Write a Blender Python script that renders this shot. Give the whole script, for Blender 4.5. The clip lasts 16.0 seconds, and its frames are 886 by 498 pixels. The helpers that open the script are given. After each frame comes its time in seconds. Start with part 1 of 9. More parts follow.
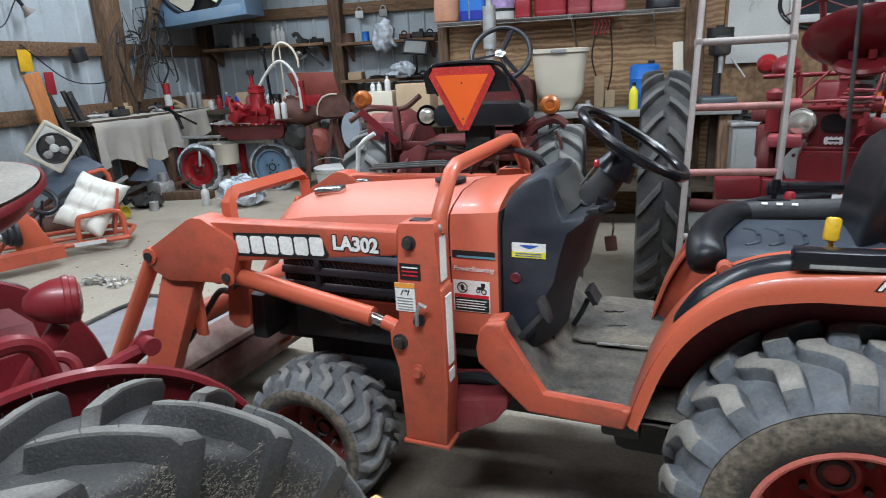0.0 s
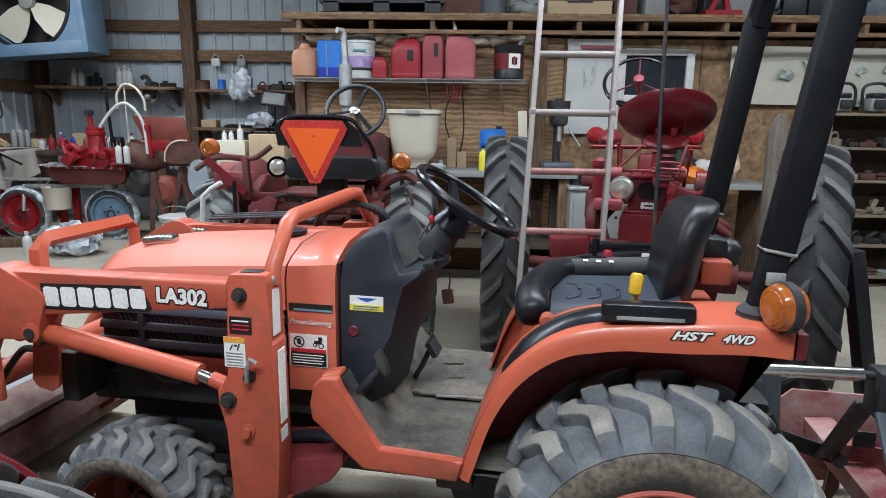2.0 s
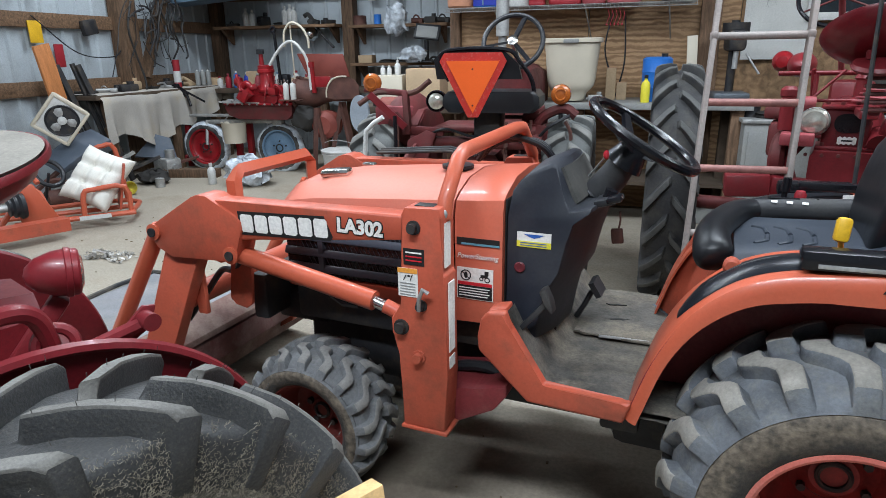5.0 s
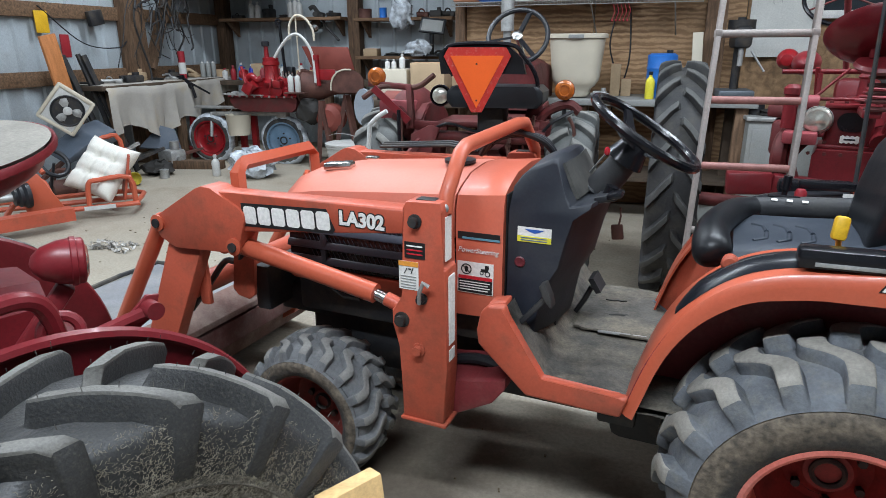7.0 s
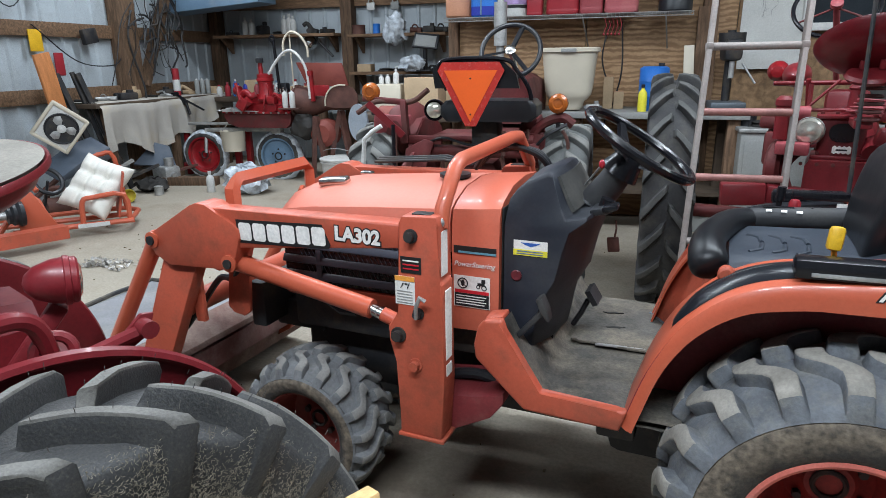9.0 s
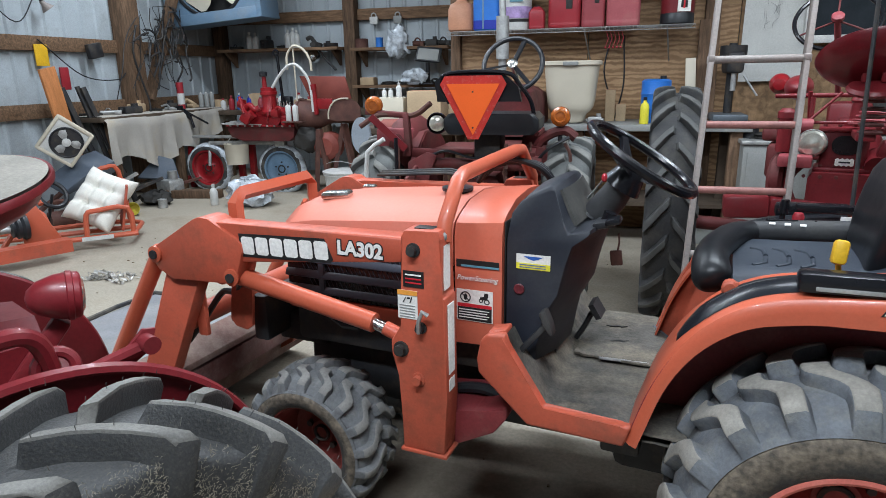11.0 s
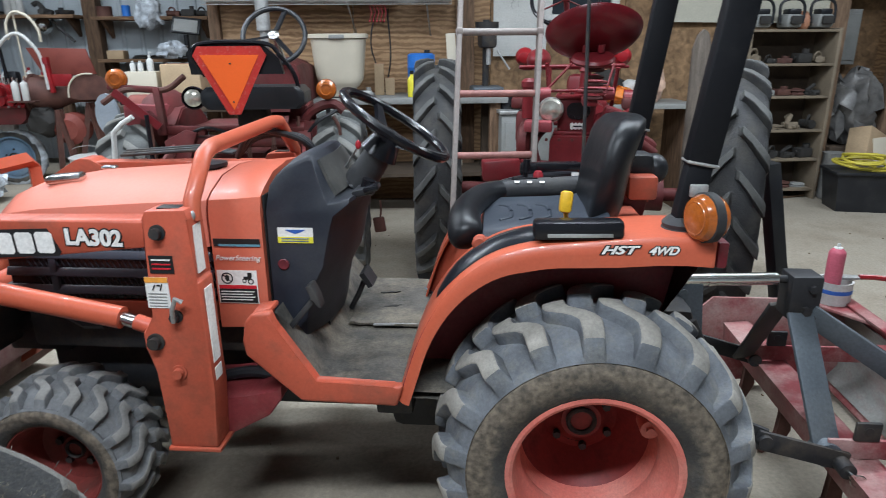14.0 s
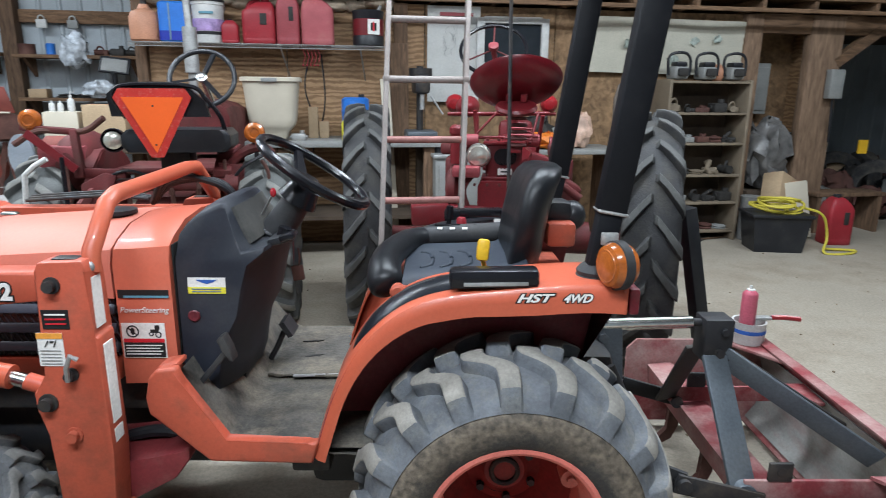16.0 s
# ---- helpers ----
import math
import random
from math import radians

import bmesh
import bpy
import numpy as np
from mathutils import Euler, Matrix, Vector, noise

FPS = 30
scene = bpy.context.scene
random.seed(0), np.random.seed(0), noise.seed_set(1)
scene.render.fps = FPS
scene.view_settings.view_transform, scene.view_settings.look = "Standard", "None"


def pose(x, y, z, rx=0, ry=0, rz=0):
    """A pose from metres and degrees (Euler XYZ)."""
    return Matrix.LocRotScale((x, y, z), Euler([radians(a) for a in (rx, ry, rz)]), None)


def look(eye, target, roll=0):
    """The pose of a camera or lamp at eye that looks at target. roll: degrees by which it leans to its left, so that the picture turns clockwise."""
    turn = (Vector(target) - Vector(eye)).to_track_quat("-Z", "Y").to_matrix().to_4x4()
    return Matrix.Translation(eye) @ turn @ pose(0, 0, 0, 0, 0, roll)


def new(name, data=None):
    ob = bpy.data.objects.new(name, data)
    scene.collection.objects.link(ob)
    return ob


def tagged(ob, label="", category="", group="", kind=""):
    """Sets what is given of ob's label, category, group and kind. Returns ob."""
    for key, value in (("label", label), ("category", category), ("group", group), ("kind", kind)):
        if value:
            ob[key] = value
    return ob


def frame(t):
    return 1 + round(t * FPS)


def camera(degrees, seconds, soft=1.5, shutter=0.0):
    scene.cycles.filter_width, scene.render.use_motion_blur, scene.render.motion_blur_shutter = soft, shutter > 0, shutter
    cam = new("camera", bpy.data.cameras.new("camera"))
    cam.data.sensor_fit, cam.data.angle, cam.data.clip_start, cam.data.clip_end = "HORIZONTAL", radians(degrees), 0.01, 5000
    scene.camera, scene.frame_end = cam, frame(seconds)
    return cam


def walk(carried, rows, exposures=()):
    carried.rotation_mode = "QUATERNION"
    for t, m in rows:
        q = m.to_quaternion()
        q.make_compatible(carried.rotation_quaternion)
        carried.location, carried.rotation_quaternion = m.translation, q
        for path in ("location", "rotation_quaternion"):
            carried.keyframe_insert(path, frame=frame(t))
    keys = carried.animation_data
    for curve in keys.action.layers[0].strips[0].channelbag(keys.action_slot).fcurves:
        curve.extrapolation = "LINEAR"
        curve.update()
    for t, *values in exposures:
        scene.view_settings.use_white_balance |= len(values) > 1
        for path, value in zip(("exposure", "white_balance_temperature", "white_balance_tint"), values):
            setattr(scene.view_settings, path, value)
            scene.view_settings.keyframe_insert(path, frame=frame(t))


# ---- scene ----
cam = camera(70.3, 16.0, soft=0.72, shutter=0.4)
PATH = [
    (0, (0.55, 0.598, 1.403), (0.042, 2.45, 0.843), -2.9),
    (0.5, (0.575, 0.603, 1.398), (0.186, 2.495, 0.882), -0.9),
    (1, (0.607, 0.603, 1.396), (0.428, 2.548, 0.969), 0.9),
    (1.5, (0.615, 0.593, 1.4), (0.472, 2.551, 1.019), 1.4),
    (2, (0.619, 0.602, 1.398), (0.535, 2.56, 0.999), 0.8),
    (2.5, (0.618, 0.605, 1.391), (0.532, 2.555, 0.957), 1.2),
    (3, (0.591, 0.607, 1.391), (0.378, 2.512, 0.818), 0.4),
    (3.5, (0.564, 0.629, 1.39), (0.15, 2.487, 0.779), -0.5),
    (4, (0.557, 0.605, 1.394), (0.062, 2.448, 0.796), -1.2),
    (4.2, (0.553, 0.605, 1.397), (0.047, 2.447, 0.805), -1.0),
    (6.3, (0.544, 0.615, 1.395), (0.011, 2.44, 0.773), -0.9),
    (6.5, (0.545, 0.612, 1.395), (-0.003, 2.43, 0.768), -0.4),
    (7, (0.556, 0.596, 1.399), (0.029, 2.425, 0.785), -0.3),
    (7.5, (0.558, 0.604, 1.397), (0.054, 2.435, 0.768), -0.0),
    (8, (0.561, 0.605, 1.396), (0.075, 2.444, 0.778), -0.3),
    (8.5, (0.561, 0.606, 1.399), (0.082, 2.454, 0.802), -0.5),
    (9, (0.553, 0.6, 1.4), (0.037, 2.445, 0.827), -0.8),
    (9.2, (0.554, 0.603, 1.402), (0.043, 2.451, 0.833), -1.0),
    (11.3, (0.553, 0.604, 1.406), (0.024, 2.462, 0.887), -0.9),
    (11.5, (0.556, 0.608, 1.416), (0.084, 2.493, 0.94), -0.2),
    (12, (0.583, 0.605, 1.401), (0.24, 2.511, 0.901), 0.6),
    (12.5, (0.642, 0.634, 1.388), (0.74, 2.545, 0.806), 1.2),
    (13, (0.669, 0.646, 1.37), (0.909, 2.516, 0.703), -0.1),
    (13.5, (0.662, 0.639, 1.376), (0.928, 2.527, 0.77), -0.8),
    (14, (0.633, 0.628, 1.376), (0.75, 2.529, 0.767), -0.4),
    (14.5, (0.622, 0.632, 1.346), (0.719, 2.465, 0.55), 1.3),
    (15, (0.637, 0.641, 1.36), (0.777, 2.491, 0.615), 0.4),
    (15.5, (0.693, 0.638, 1.389), (1.082, 2.528, 0.862), -0.3),
    (16, (0.698, 0.645, 1.391), (0.999, 2.562, 0.905), 0.6),
]
walk(cam, [(t, look(eye, target, roll)) for t, eye, target, roll in PATH], [(0, 0.0), (11.5, 0.0), (12.5, -0.02), (13, 0.05), (13.5, 0.06), (14.5, 0.02), (15.5, 0.14), (16, 0.20)])

# ---- world and light ----
world = bpy.data.worlds.new("world")
scene.world = world
world.use_nodes = True
world.node_tree.nodes["Background"].inputs[0].default_value = (0.6, 0.65, 0.75, 1)
world.node_tree.nodes["Background"].inputs[1].default_value = 0.006
scene.view_settings.exposure = 0.0


def area(name, x, y, z, sx, sy, watts, colour=(0.825, 0.93, 1.045)):
    d = bpy.data.lights.new(name, "AREA")
    d.shape, d.size, d.size_y, d.energy, d.color = "RECTANGLE", sx, sy, watts, colour
    ob = new(name, d)
    ob.matrix_world = pose(x, y, z)
    return ob


CEIL = 3.7
TUBES = [(-3.4, 6.6, 104), (-1.5, 4.0, 122), (1.7, 3.3, 130), (0.2, 0.2, 190), (4.6, 3.8, 88), (-3.6, 1.6, 95)]
for tx, ty, watts in TUBES:
    area("tube_lamp", tx, ty, CEIL - 0.12, 2.3, 0.16, watts)


# ---- materials ----
def mat(name, base, rough=0.5, metal=0.0, var=0.2, scale=6.0, bump=0.0, bscale=80.0, dirt=None, dirt_amt=0.5, dscale=3.0, coat=0.0, stretch=None, island=0.0, speck=0.16, sscale=110.0, warp=0.0, spec=0.32):
    """Painted or raw surface: broad tone variation, patches of dirt, fine grain relief."""
    m = bpy.data.materials.new(name)
    m.use_nodes = True
    nt = m.node_tree
    n, l = nt.nodes, nt.links
    b = n["Principled BSDF"]
    b.inputs["Roughness"].default_value, b.inputs["Metallic"].default_value = rough, metal
    b.inputs["Coat Weight"].default_value, b.inputs["Specular IOR Level"].default_value = coat, spec
    tc = n.new("ShaderNodeTexCoord")
    src = tc.outputs["Object"]
    if stretch:
        mp = n.new("ShaderNodeMapping")
        mp.inputs["Scale"].default_value = stretch
        l.new(src, mp.inputs["Vector"])
        src = mp.outputs["Vector"]
    n1 = n.new("ShaderNodeTexNoise")
    n1.inputs["Scale"].default_value, n1.inputs["Detail"].default_value, n1.inputs["Distortion"].default_value = scale, 6, warp
    l.new(src, n1.inputs["Vector"])
    mix = n.new("ShaderNodeMix")
    mix.data_type = "RGBA"
    ramp = n.new("ShaderNodeValToRGB")
    ramp.color_ramp.elements[0].position, ramp.color_ramp.elements[1].position = 0.3, 0.7
    l.new(n1.outputs["Fac"], ramp.inputs["Fac"])
    mix.inputs[6].default_value = (*[max(0, c * (1 - var)) for c in base], 1)
    mix.inputs[7].default_value = (*[min(1, c * (1 + var)) for c in base], 1)
    l.new(ramp.outputs["Color"], mix.inputs[0])
    out = mix.outputs[2]
    if island:
        oi = n.new("ShaderNodeObjectInfo")
        hs = n.new("ShaderNodeHueSaturation")
        mr = n.new("ShaderNodeMapRange")
        mr.inputs[3].default_value, mr.inputs[4].default_value = 1 - island, 1 + island
        l.new(oi.outputs["Random"], mr.inputs[0])
        l.new(mr.outputs[0], hs.inputs["Value"])
        l.new(out, hs.inputs["Color"])
        out = hs.outputs["Color"]
    if dirt:
        n2 = n.new("ShaderNodeTexNoise")
        n2.inputs["Scale"].default_value, n2.inputs["Detail"].default_value, n2.inputs["Roughness"].default_value = dscale, 9, 0.68
        l.new(src, n2.inputs["Vector"])
        r2 = n.new("ShaderNodeValToRGB")
        r2.color_ramp.elements[0].position, r2.color_ramp.elements[1].position = 0.62 - 0.25 * dirt_amt, 0.78 - 0.15 * dirt_amt
        r2.color_ramp.elements[1].color = (dirt_amt, dirt_amt, dirt_amt, 1)
        l.new(n2.outputs["Fac"], r2.inputs["Fac"])
        m2 = n.new("ShaderNodeMix")
        m2.data_type = "RGBA"
        m2.inputs[7].default_value = (*dirt, 1)
        l.new(r2.outputs["Color"], m2.inputs[0])
        l.new(out, m2.inputs[6])
        out = m2.outputs[2]
        mr2 = n.new("ShaderNodeMapRange")
        mr2.inputs[3].default_value, mr2.inputs[4].default_value = rough, min(1, rough + 0.35)
        l.new(r2.outputs["Color"], mr2.inputs[0])
        l.new(mr2.outputs[0], b.inputs["Roughness"])
    if speck:
        n4 = n.new("ShaderNodeTexNoise")
        n4.inputs["Scale"].default_value, n4.inputs["Detail"].default_value, n4.inputs["Roughness"].default_value = sscale, 5, 0.7
        l.new(tc.outputs["Object"], n4.inputs["Vector"])
        r4 = n.new("ShaderNodeMapRange")
        r4.inputs[1].default_value, r4.inputs[2].default_value = 0.3, 0.7
        r4.inputs[3].default_value, r4.inputs[4].default_value = 1 - speck, 1 + speck
        l.new(n4.outputs["Fac"], r4.inputs[0])
        h4 = n.new("ShaderNodeHueSaturation")
        l.new(r4.outputs[0], h4.inputs["Value"])
        l.new(out, h4.inputs["Color"])
        out = h4.outputs["Color"]
    l.new(out, b.inputs["Base Color"])
    if bump:
        n3 = n.new("ShaderNodeTexNoise")
        n3.inputs["Scale"].default_value, n3.inputs["Detail"].default_value = bscale, 5
        l.new(src, n3.inputs["Vector"])
        bp = n.new("ShaderNodeBump")
        bp.inputs["Strength"].default_value, bp.inputs["Distance"].default_value = bump, 0.01
        l.new(n3.outputs["Fac"], bp.inputs["Height"])
        l.new(bp.outputs["Normal"], b.inputs["Normal"])
    return m


def plywood(name, light, dark, rings=7.0):
    """Rotary-cut veneer: long wavy grain with darker streaks."""
    m = mat(name, light, 0.7, var=0.2, scale=3, speck=0.12)
    nt = m.node_tree
    n, l = nt.nodes, nt.links
    b = n["Principled BSDF"]
    old = b.inputs["Base Color"].links[0].from_socket
    tc = n.new("ShaderNodeTexCoord")
    mp = n.new("ShaderNodeMapping")
    mp.inputs["Scale"].default_value = (0.35, 0.35, 1.0)
    l.new(tc.outputs["Object"], mp.inputs["Vector"])
    w = n.new("ShaderNodeTexWave")
    w.bands_direction = "Z"
    w.inputs["Scale"].default_value, w.inputs["Distortion"].default_value, w.inputs["Detail"].default_value, w.inputs["Detail Scale"].default_value, w.inputs["Detail Roughness"].default_value = rings, 9.0, 4, 1.6, 0.6
    l.new(mp.outputs["Vector"], w.inputs["Vector"])
    r = n.new("ShaderNodeValToRGB")
    r.color_ramp.elements[0].position, r.color_ramp.elements[1].position = 0.15, 0.85
    r.color_ramp.elements[1].color = (0.75, 0.75, 0.75, 1)
    l.new(w.outputs["Fac"], r.inputs["Fac"])
    mix = n.new("ShaderNodeMix")
    mix.data_type = "RGBA"
    mix.inputs[7].default_value = (*dark, 1)
    l.new(r.outputs["Color"], mix.inputs[0])
    l.new(old, mix.inputs[6])
    l.new(mix.outputs[2], b.inputs["Base Color"])
    return m


def glow(name, base, strength):
    m = bpy.data.materials.new(name)
    m.use_nodes = True
    b = m.node_tree.nodes["Principled BSDF"]
    b.inputs["Base Color"].default_value = (*base, 1)
    b.inputs["Emission Color"].default_value = (*base, 1)
    b.inputs["Emission Strength"].default_value = strength
    return m


def stain_and_shade(m, dark_tone, places):
    """Soft, ragged dark patches in a floor's colour, oil stain and painted shade in one: each place is centre x, y,
    reach x, y and strength.
    """
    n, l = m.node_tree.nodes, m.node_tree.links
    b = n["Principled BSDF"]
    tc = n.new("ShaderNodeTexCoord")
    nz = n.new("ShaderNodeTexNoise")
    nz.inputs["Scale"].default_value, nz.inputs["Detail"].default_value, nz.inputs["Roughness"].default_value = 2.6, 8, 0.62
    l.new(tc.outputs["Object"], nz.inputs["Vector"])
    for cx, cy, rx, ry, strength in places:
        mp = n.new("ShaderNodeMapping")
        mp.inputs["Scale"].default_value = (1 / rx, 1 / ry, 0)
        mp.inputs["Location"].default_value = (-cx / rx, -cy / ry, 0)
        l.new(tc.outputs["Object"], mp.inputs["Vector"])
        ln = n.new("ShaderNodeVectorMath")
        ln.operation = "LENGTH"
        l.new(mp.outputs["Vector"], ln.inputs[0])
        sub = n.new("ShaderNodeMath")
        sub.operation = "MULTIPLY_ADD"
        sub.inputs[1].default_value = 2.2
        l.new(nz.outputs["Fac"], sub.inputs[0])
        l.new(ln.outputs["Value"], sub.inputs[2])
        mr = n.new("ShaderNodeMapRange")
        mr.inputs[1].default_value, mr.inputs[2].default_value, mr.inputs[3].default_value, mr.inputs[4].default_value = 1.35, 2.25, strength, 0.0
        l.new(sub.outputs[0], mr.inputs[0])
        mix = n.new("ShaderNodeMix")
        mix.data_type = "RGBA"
        mix.inputs[7].default_value = (*dark_tone, 1)
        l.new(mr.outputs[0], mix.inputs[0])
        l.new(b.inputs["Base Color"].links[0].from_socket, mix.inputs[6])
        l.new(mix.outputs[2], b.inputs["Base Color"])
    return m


ORANGE = mat("orange_paint", (0.46, 0.093, 0.047), 0.36, var=0.08, scale=3, dirt=(0.36, 0.11, 0.06), dirt_amt=0.4, dscale=4, coat=0.2, bump=0.02, bscale=300, speck=0.06)
ORANGE_FADED = mat("sunfaded_orange_paint", (0.53, 0.150, 0.102), 0.50, var=0.08, scale=3, dirt=(0.48, 0.19, 0.135), dirt_amt=0.5, dscale=2.5, coat=0.0, speck=0.05)
ORANGE_MID = mat("orange_panel_paint", (0.50, 0.114, 0.066), 0.42, var=0.08, scale=3, dirt=(0.45, 0.15, 0.10), dirt_amt=0.45, dscale=4, coat=0.08, speck=0.06)
# Front rims: the tyre's shade is put into this darker wheel red.
RIM_DARK = mat("shaded_dirty_wheel_paint", (0.14, 0.022, 0.018), 0.5, var=0.3, scale=7, dirt=(0.06, 0.028, 0.022), dirt_amt=0.6, dscale=8)
ORANGE_WORN = mat("worn_orange_paint", (0.42, 0.082, 0.045), 0.42, var=0.14, scale=5, dirt=(0.12, 0.055, 0.035), dirt_amt=0.56, dscale=10, bump=0.05, bscale=120, speck=0.08)
# Rear wheel disc: a darker, patchy red than its rim.
RIM_DISC = mat("dark_red_wheel_disc", (0.20, 0.022, 0.019), 0.5, var=0.2, scale=6, dirt=(0.03, 0.018, 0.016), dirt_amt=0.6, dscale=9)
RIM_RED = mat("chalky_wheel_paint", (0.52, 0.135, 0.105), 0.5, var=0.14, scale=7, dirt=(0.54, 0.25, 0.20), dirt_amt=0.6, dscale=5)
RED = mat("red_paint", (0.150, 0.013, 0.017), 0.38, var=0.15, scale=5, dirt=(0.12, 0.032, 0.033), dirt_amt=0.5, dscale=6, coat=0.08, bump=0.03, bscale=200)
SEAT_RED = mat("glossy_dark_red_enamel", (0.11, 0.006, 0.010), 0.28, var=0.2, scale=6, coat=0.2, dirt=(0.07, 0.02, 0.02), dirt_amt=0.4, dscale=8)
RED_DULL = mat("faded_red_paint", (0.105, 0.018, 0.018), 0.6, var=0.25, scale=6, dirt=(0.085, 0.045, 0.038), dirt_amt=0.7, dscale=7, bump=0.06, bscale=120)
RED_BRIGHT = mat("fresh_red_paint", (0.24, 0.010, 0.014), 0.30, var=0.2, scale=8, coat=0.3, dirt=(0.09, 0.012, 0.014), dirt_amt=0.5, dscale=9)
PRIMER_RED = mat("rusty_primer_red", (0.20, 0.045, 0.033), 0.6, var=0.25, scale=6, dirt=(0.11, 0.04, 0.03), dirt_amt=0.6, dscale=6, bump=0.06)
IMPLEMENT = mat("implement_red", (0.20, 0.036, 0.040), 0.55, var=0.25, scale=5, dirt=(0.38, 0.27, 0.245), dirt_amt=0.85, dscale=4.5, bump=0.05)
DULL_RED = mat("dark_red_tone", (0.20, 0.030, 0.034), 0.55, var=0.2, scale=5, dirt=(0.22, 0.11, 0.095), dirt_amt=0.6, dscale=4, bump=0.05)
BUCKET_DUST = mat("dusty_rust_bucket", (0.13, 0.068, 0.055), 0.7, var=0.35, scale=6, dirt=(0.30, 0.23, 0.195), dirt_amt=0.75, dscale=5, bump=0.1, bscale=90)
BLADE_GREY = mat("scoured_blade_steel", (0.25, 0.25, 0.235), 0.5, metal=0.2, var=0.3, scale=3, dirt=(0.20, 0.075, 0.07), dirt_amt=0.6, dscale=2.5, stretch=(1, 1, 3))
RUST = mat("rusty_brown_steel", (0.085, 0.036, 0.028), 0.7, var=0.35, scale=8, dirt=(0.12, 0.065, 0.048), dirt_amt=0.6, dscale=10, bump=0.15, bscale=90)
RUBBER = mat("grey_tyre_rubber", (0.110, 0.117, 0.128), 0.75, var=0.35, scale=12, dirt=(0.20, 0.19, 0.165), dirt_amt=0.55, dscale=20, bump=0.2, bscale=150)
LUG_TOP = mat("dusty_lug_tops", (0.24, 0.224, 0.197), 0.85, var=0.2, scale=14, dirt=(0.17, 0.165, 0.155), dirt_amt=0.45, dscale=22, bump=0.15, bscale=160)


def muddy_wall(name, r_in, r_out):
    """Tyre sidewall: black rubber near the bead, dried brown mud caked towards the tread, flaking at a ragged edge."""
    m = mat(name, (0.040, 0.038, 0.036), 0.7, var=0.35, scale=9, dirt=(0.11, 0.085, 0.06), dirt_amt=0.5, dscale=12, bump=0.3, bscale=120, speck=0.25)
    n, l = m.node_tree.nodes, m.node_tree.links
    b = n["Principled BSDF"]
    tc = n.new("ShaderNodeTexCoord")
    sep = n.new("ShaderNodeSeparateXYZ")
    l.new(tc.outputs["Object"], sep.inputs[0])
    flat = n.new("ShaderNodeCombineXYZ")
    l.new(sep.outputs[0], flat.inputs[0])
    l.new(sep.outputs[2], flat.inputs[2])
    ln = n.new("ShaderNodeVectorMath")
    ln.operation = "LENGTH"
    l.new(flat.outputs[0], ln.inputs[0])
    nz = n.new("ShaderNodeTexNoise")
    nz.inputs["Scale"].default_value, nz.inputs["Detail"].default_value, nz.inputs["Roughness"].default_value = 13, 10, 0.72
    l.new(tc.outputs["Object"], nz.inputs["Vector"])
    span = r_out - r_in
    mr = n.new("ShaderNodeMapRange")
    mr.inputs[1].default_value, mr.inputs[2].default_value, mr.inputs[3].default_value, mr.inputs[4].default_value = r_in + 0.1 * span, r_in + 0.75 * span, -0.42, 0.36
    l.new(ln.outputs["Value"], mr.inputs[0])
    add = n.new("ShaderNodeMath")
    add.operation = "ADD"
    l.new(mr.outputs[0], add.inputs[0])
    l.new(nz.outputs["Fac"], add.inputs[1])
    edge = n.new("ShaderNodeMapRange")
    edge.inputs[1].default_value, edge.inputs[2].default_value = 0.36, 0.72
    l.new(add.outputs[0], edge.inputs[0])
    tone = n.new("ShaderNodeTexNoise")
    tone.inputs["Scale"].default_value, tone.inputs["Detail"].default_value = 55, 8
    l.new(tc.outputs["Object"], tone.inputs["Vector"])
    ramp = n.new("ShaderNodeValToRGB")
    ramp.color_ramp.elements[0].position, ramp.color_ramp.elements[0].color = 0.34, (0.060, 0.050, 0.040, 1)
    ramp.color_ramp.elements[1].position, ramp.color_ramp.elements[1].color = 0.70, (0.185, 0.150, 0.112, 1)
    l.new(tone.outputs["Fac"], ramp.inputs["Fac"])
    mix = n.new("ShaderNodeMix")
    mix.data_type = "RGBA"
    l.new(edge.outputs[0], mix.inputs[0])
    l.new(b.inputs["Base Color"].links[0].from_socket, mix.inputs[6])
    l.new(ramp.outputs["Color"], mix.inputs[7])
    l.new(mix.outputs[2], b.inputs["Base Color"])
    return m


INDUSTRIAL = (RUBBER, LUG_TOP, muddy_wall("dried_mud_sidewall", 0.199, 0.306))
INDUSTRIAL_SMALL = (mat("worn_front_rubber", (0.125, 0.128, 0.132), 0.8, var=0.3, scale=14, dirt=(0.19, 0.18, 0.16), dirt_amt=0.5, dscale=24, bump=0.15, bscale=160), mat("worn_front_lug_tops", (0.19, 0.184, 0.172), 0.85, var=0.2, scale=14, dirt=(0.13, 0.128, 0.122), dirt_amt=0.45, dscale=24), muddy_wall("dried_mud_small_sidewall", 0.14, 0.197))
RUBBER_DARK = mat("dark_tyre_rubber", (0.033, 0.033, 0.035), 0.7, var=0.3, scale=9, dirt=(0.14, 0.125, 0.10), dirt_amt=0.75, dscale=7, bump=0.3, bscale=120)
RUBBER_MUD = mat("muddy_tyre_rubber", (0.036, 0.036, 0.036), 0.48, var=0.5, scale=4, dirt=(0.115, 0.103, 0.083), dirt_amt=0.42, dscale=190, bump=0.2, bscale=200, speck=0.3, sscale=260)
MUD_SIDE = mat("chaff_caked_rubber", (0.072, 0.064, 0.052), 0.85, var=0.45, scale=9, dirt=(0.16, 0.14, 0.105), dirt_amt=0.6, dscale=150, bump=0.5, bscale=130, speck=0.35, sscale=240)
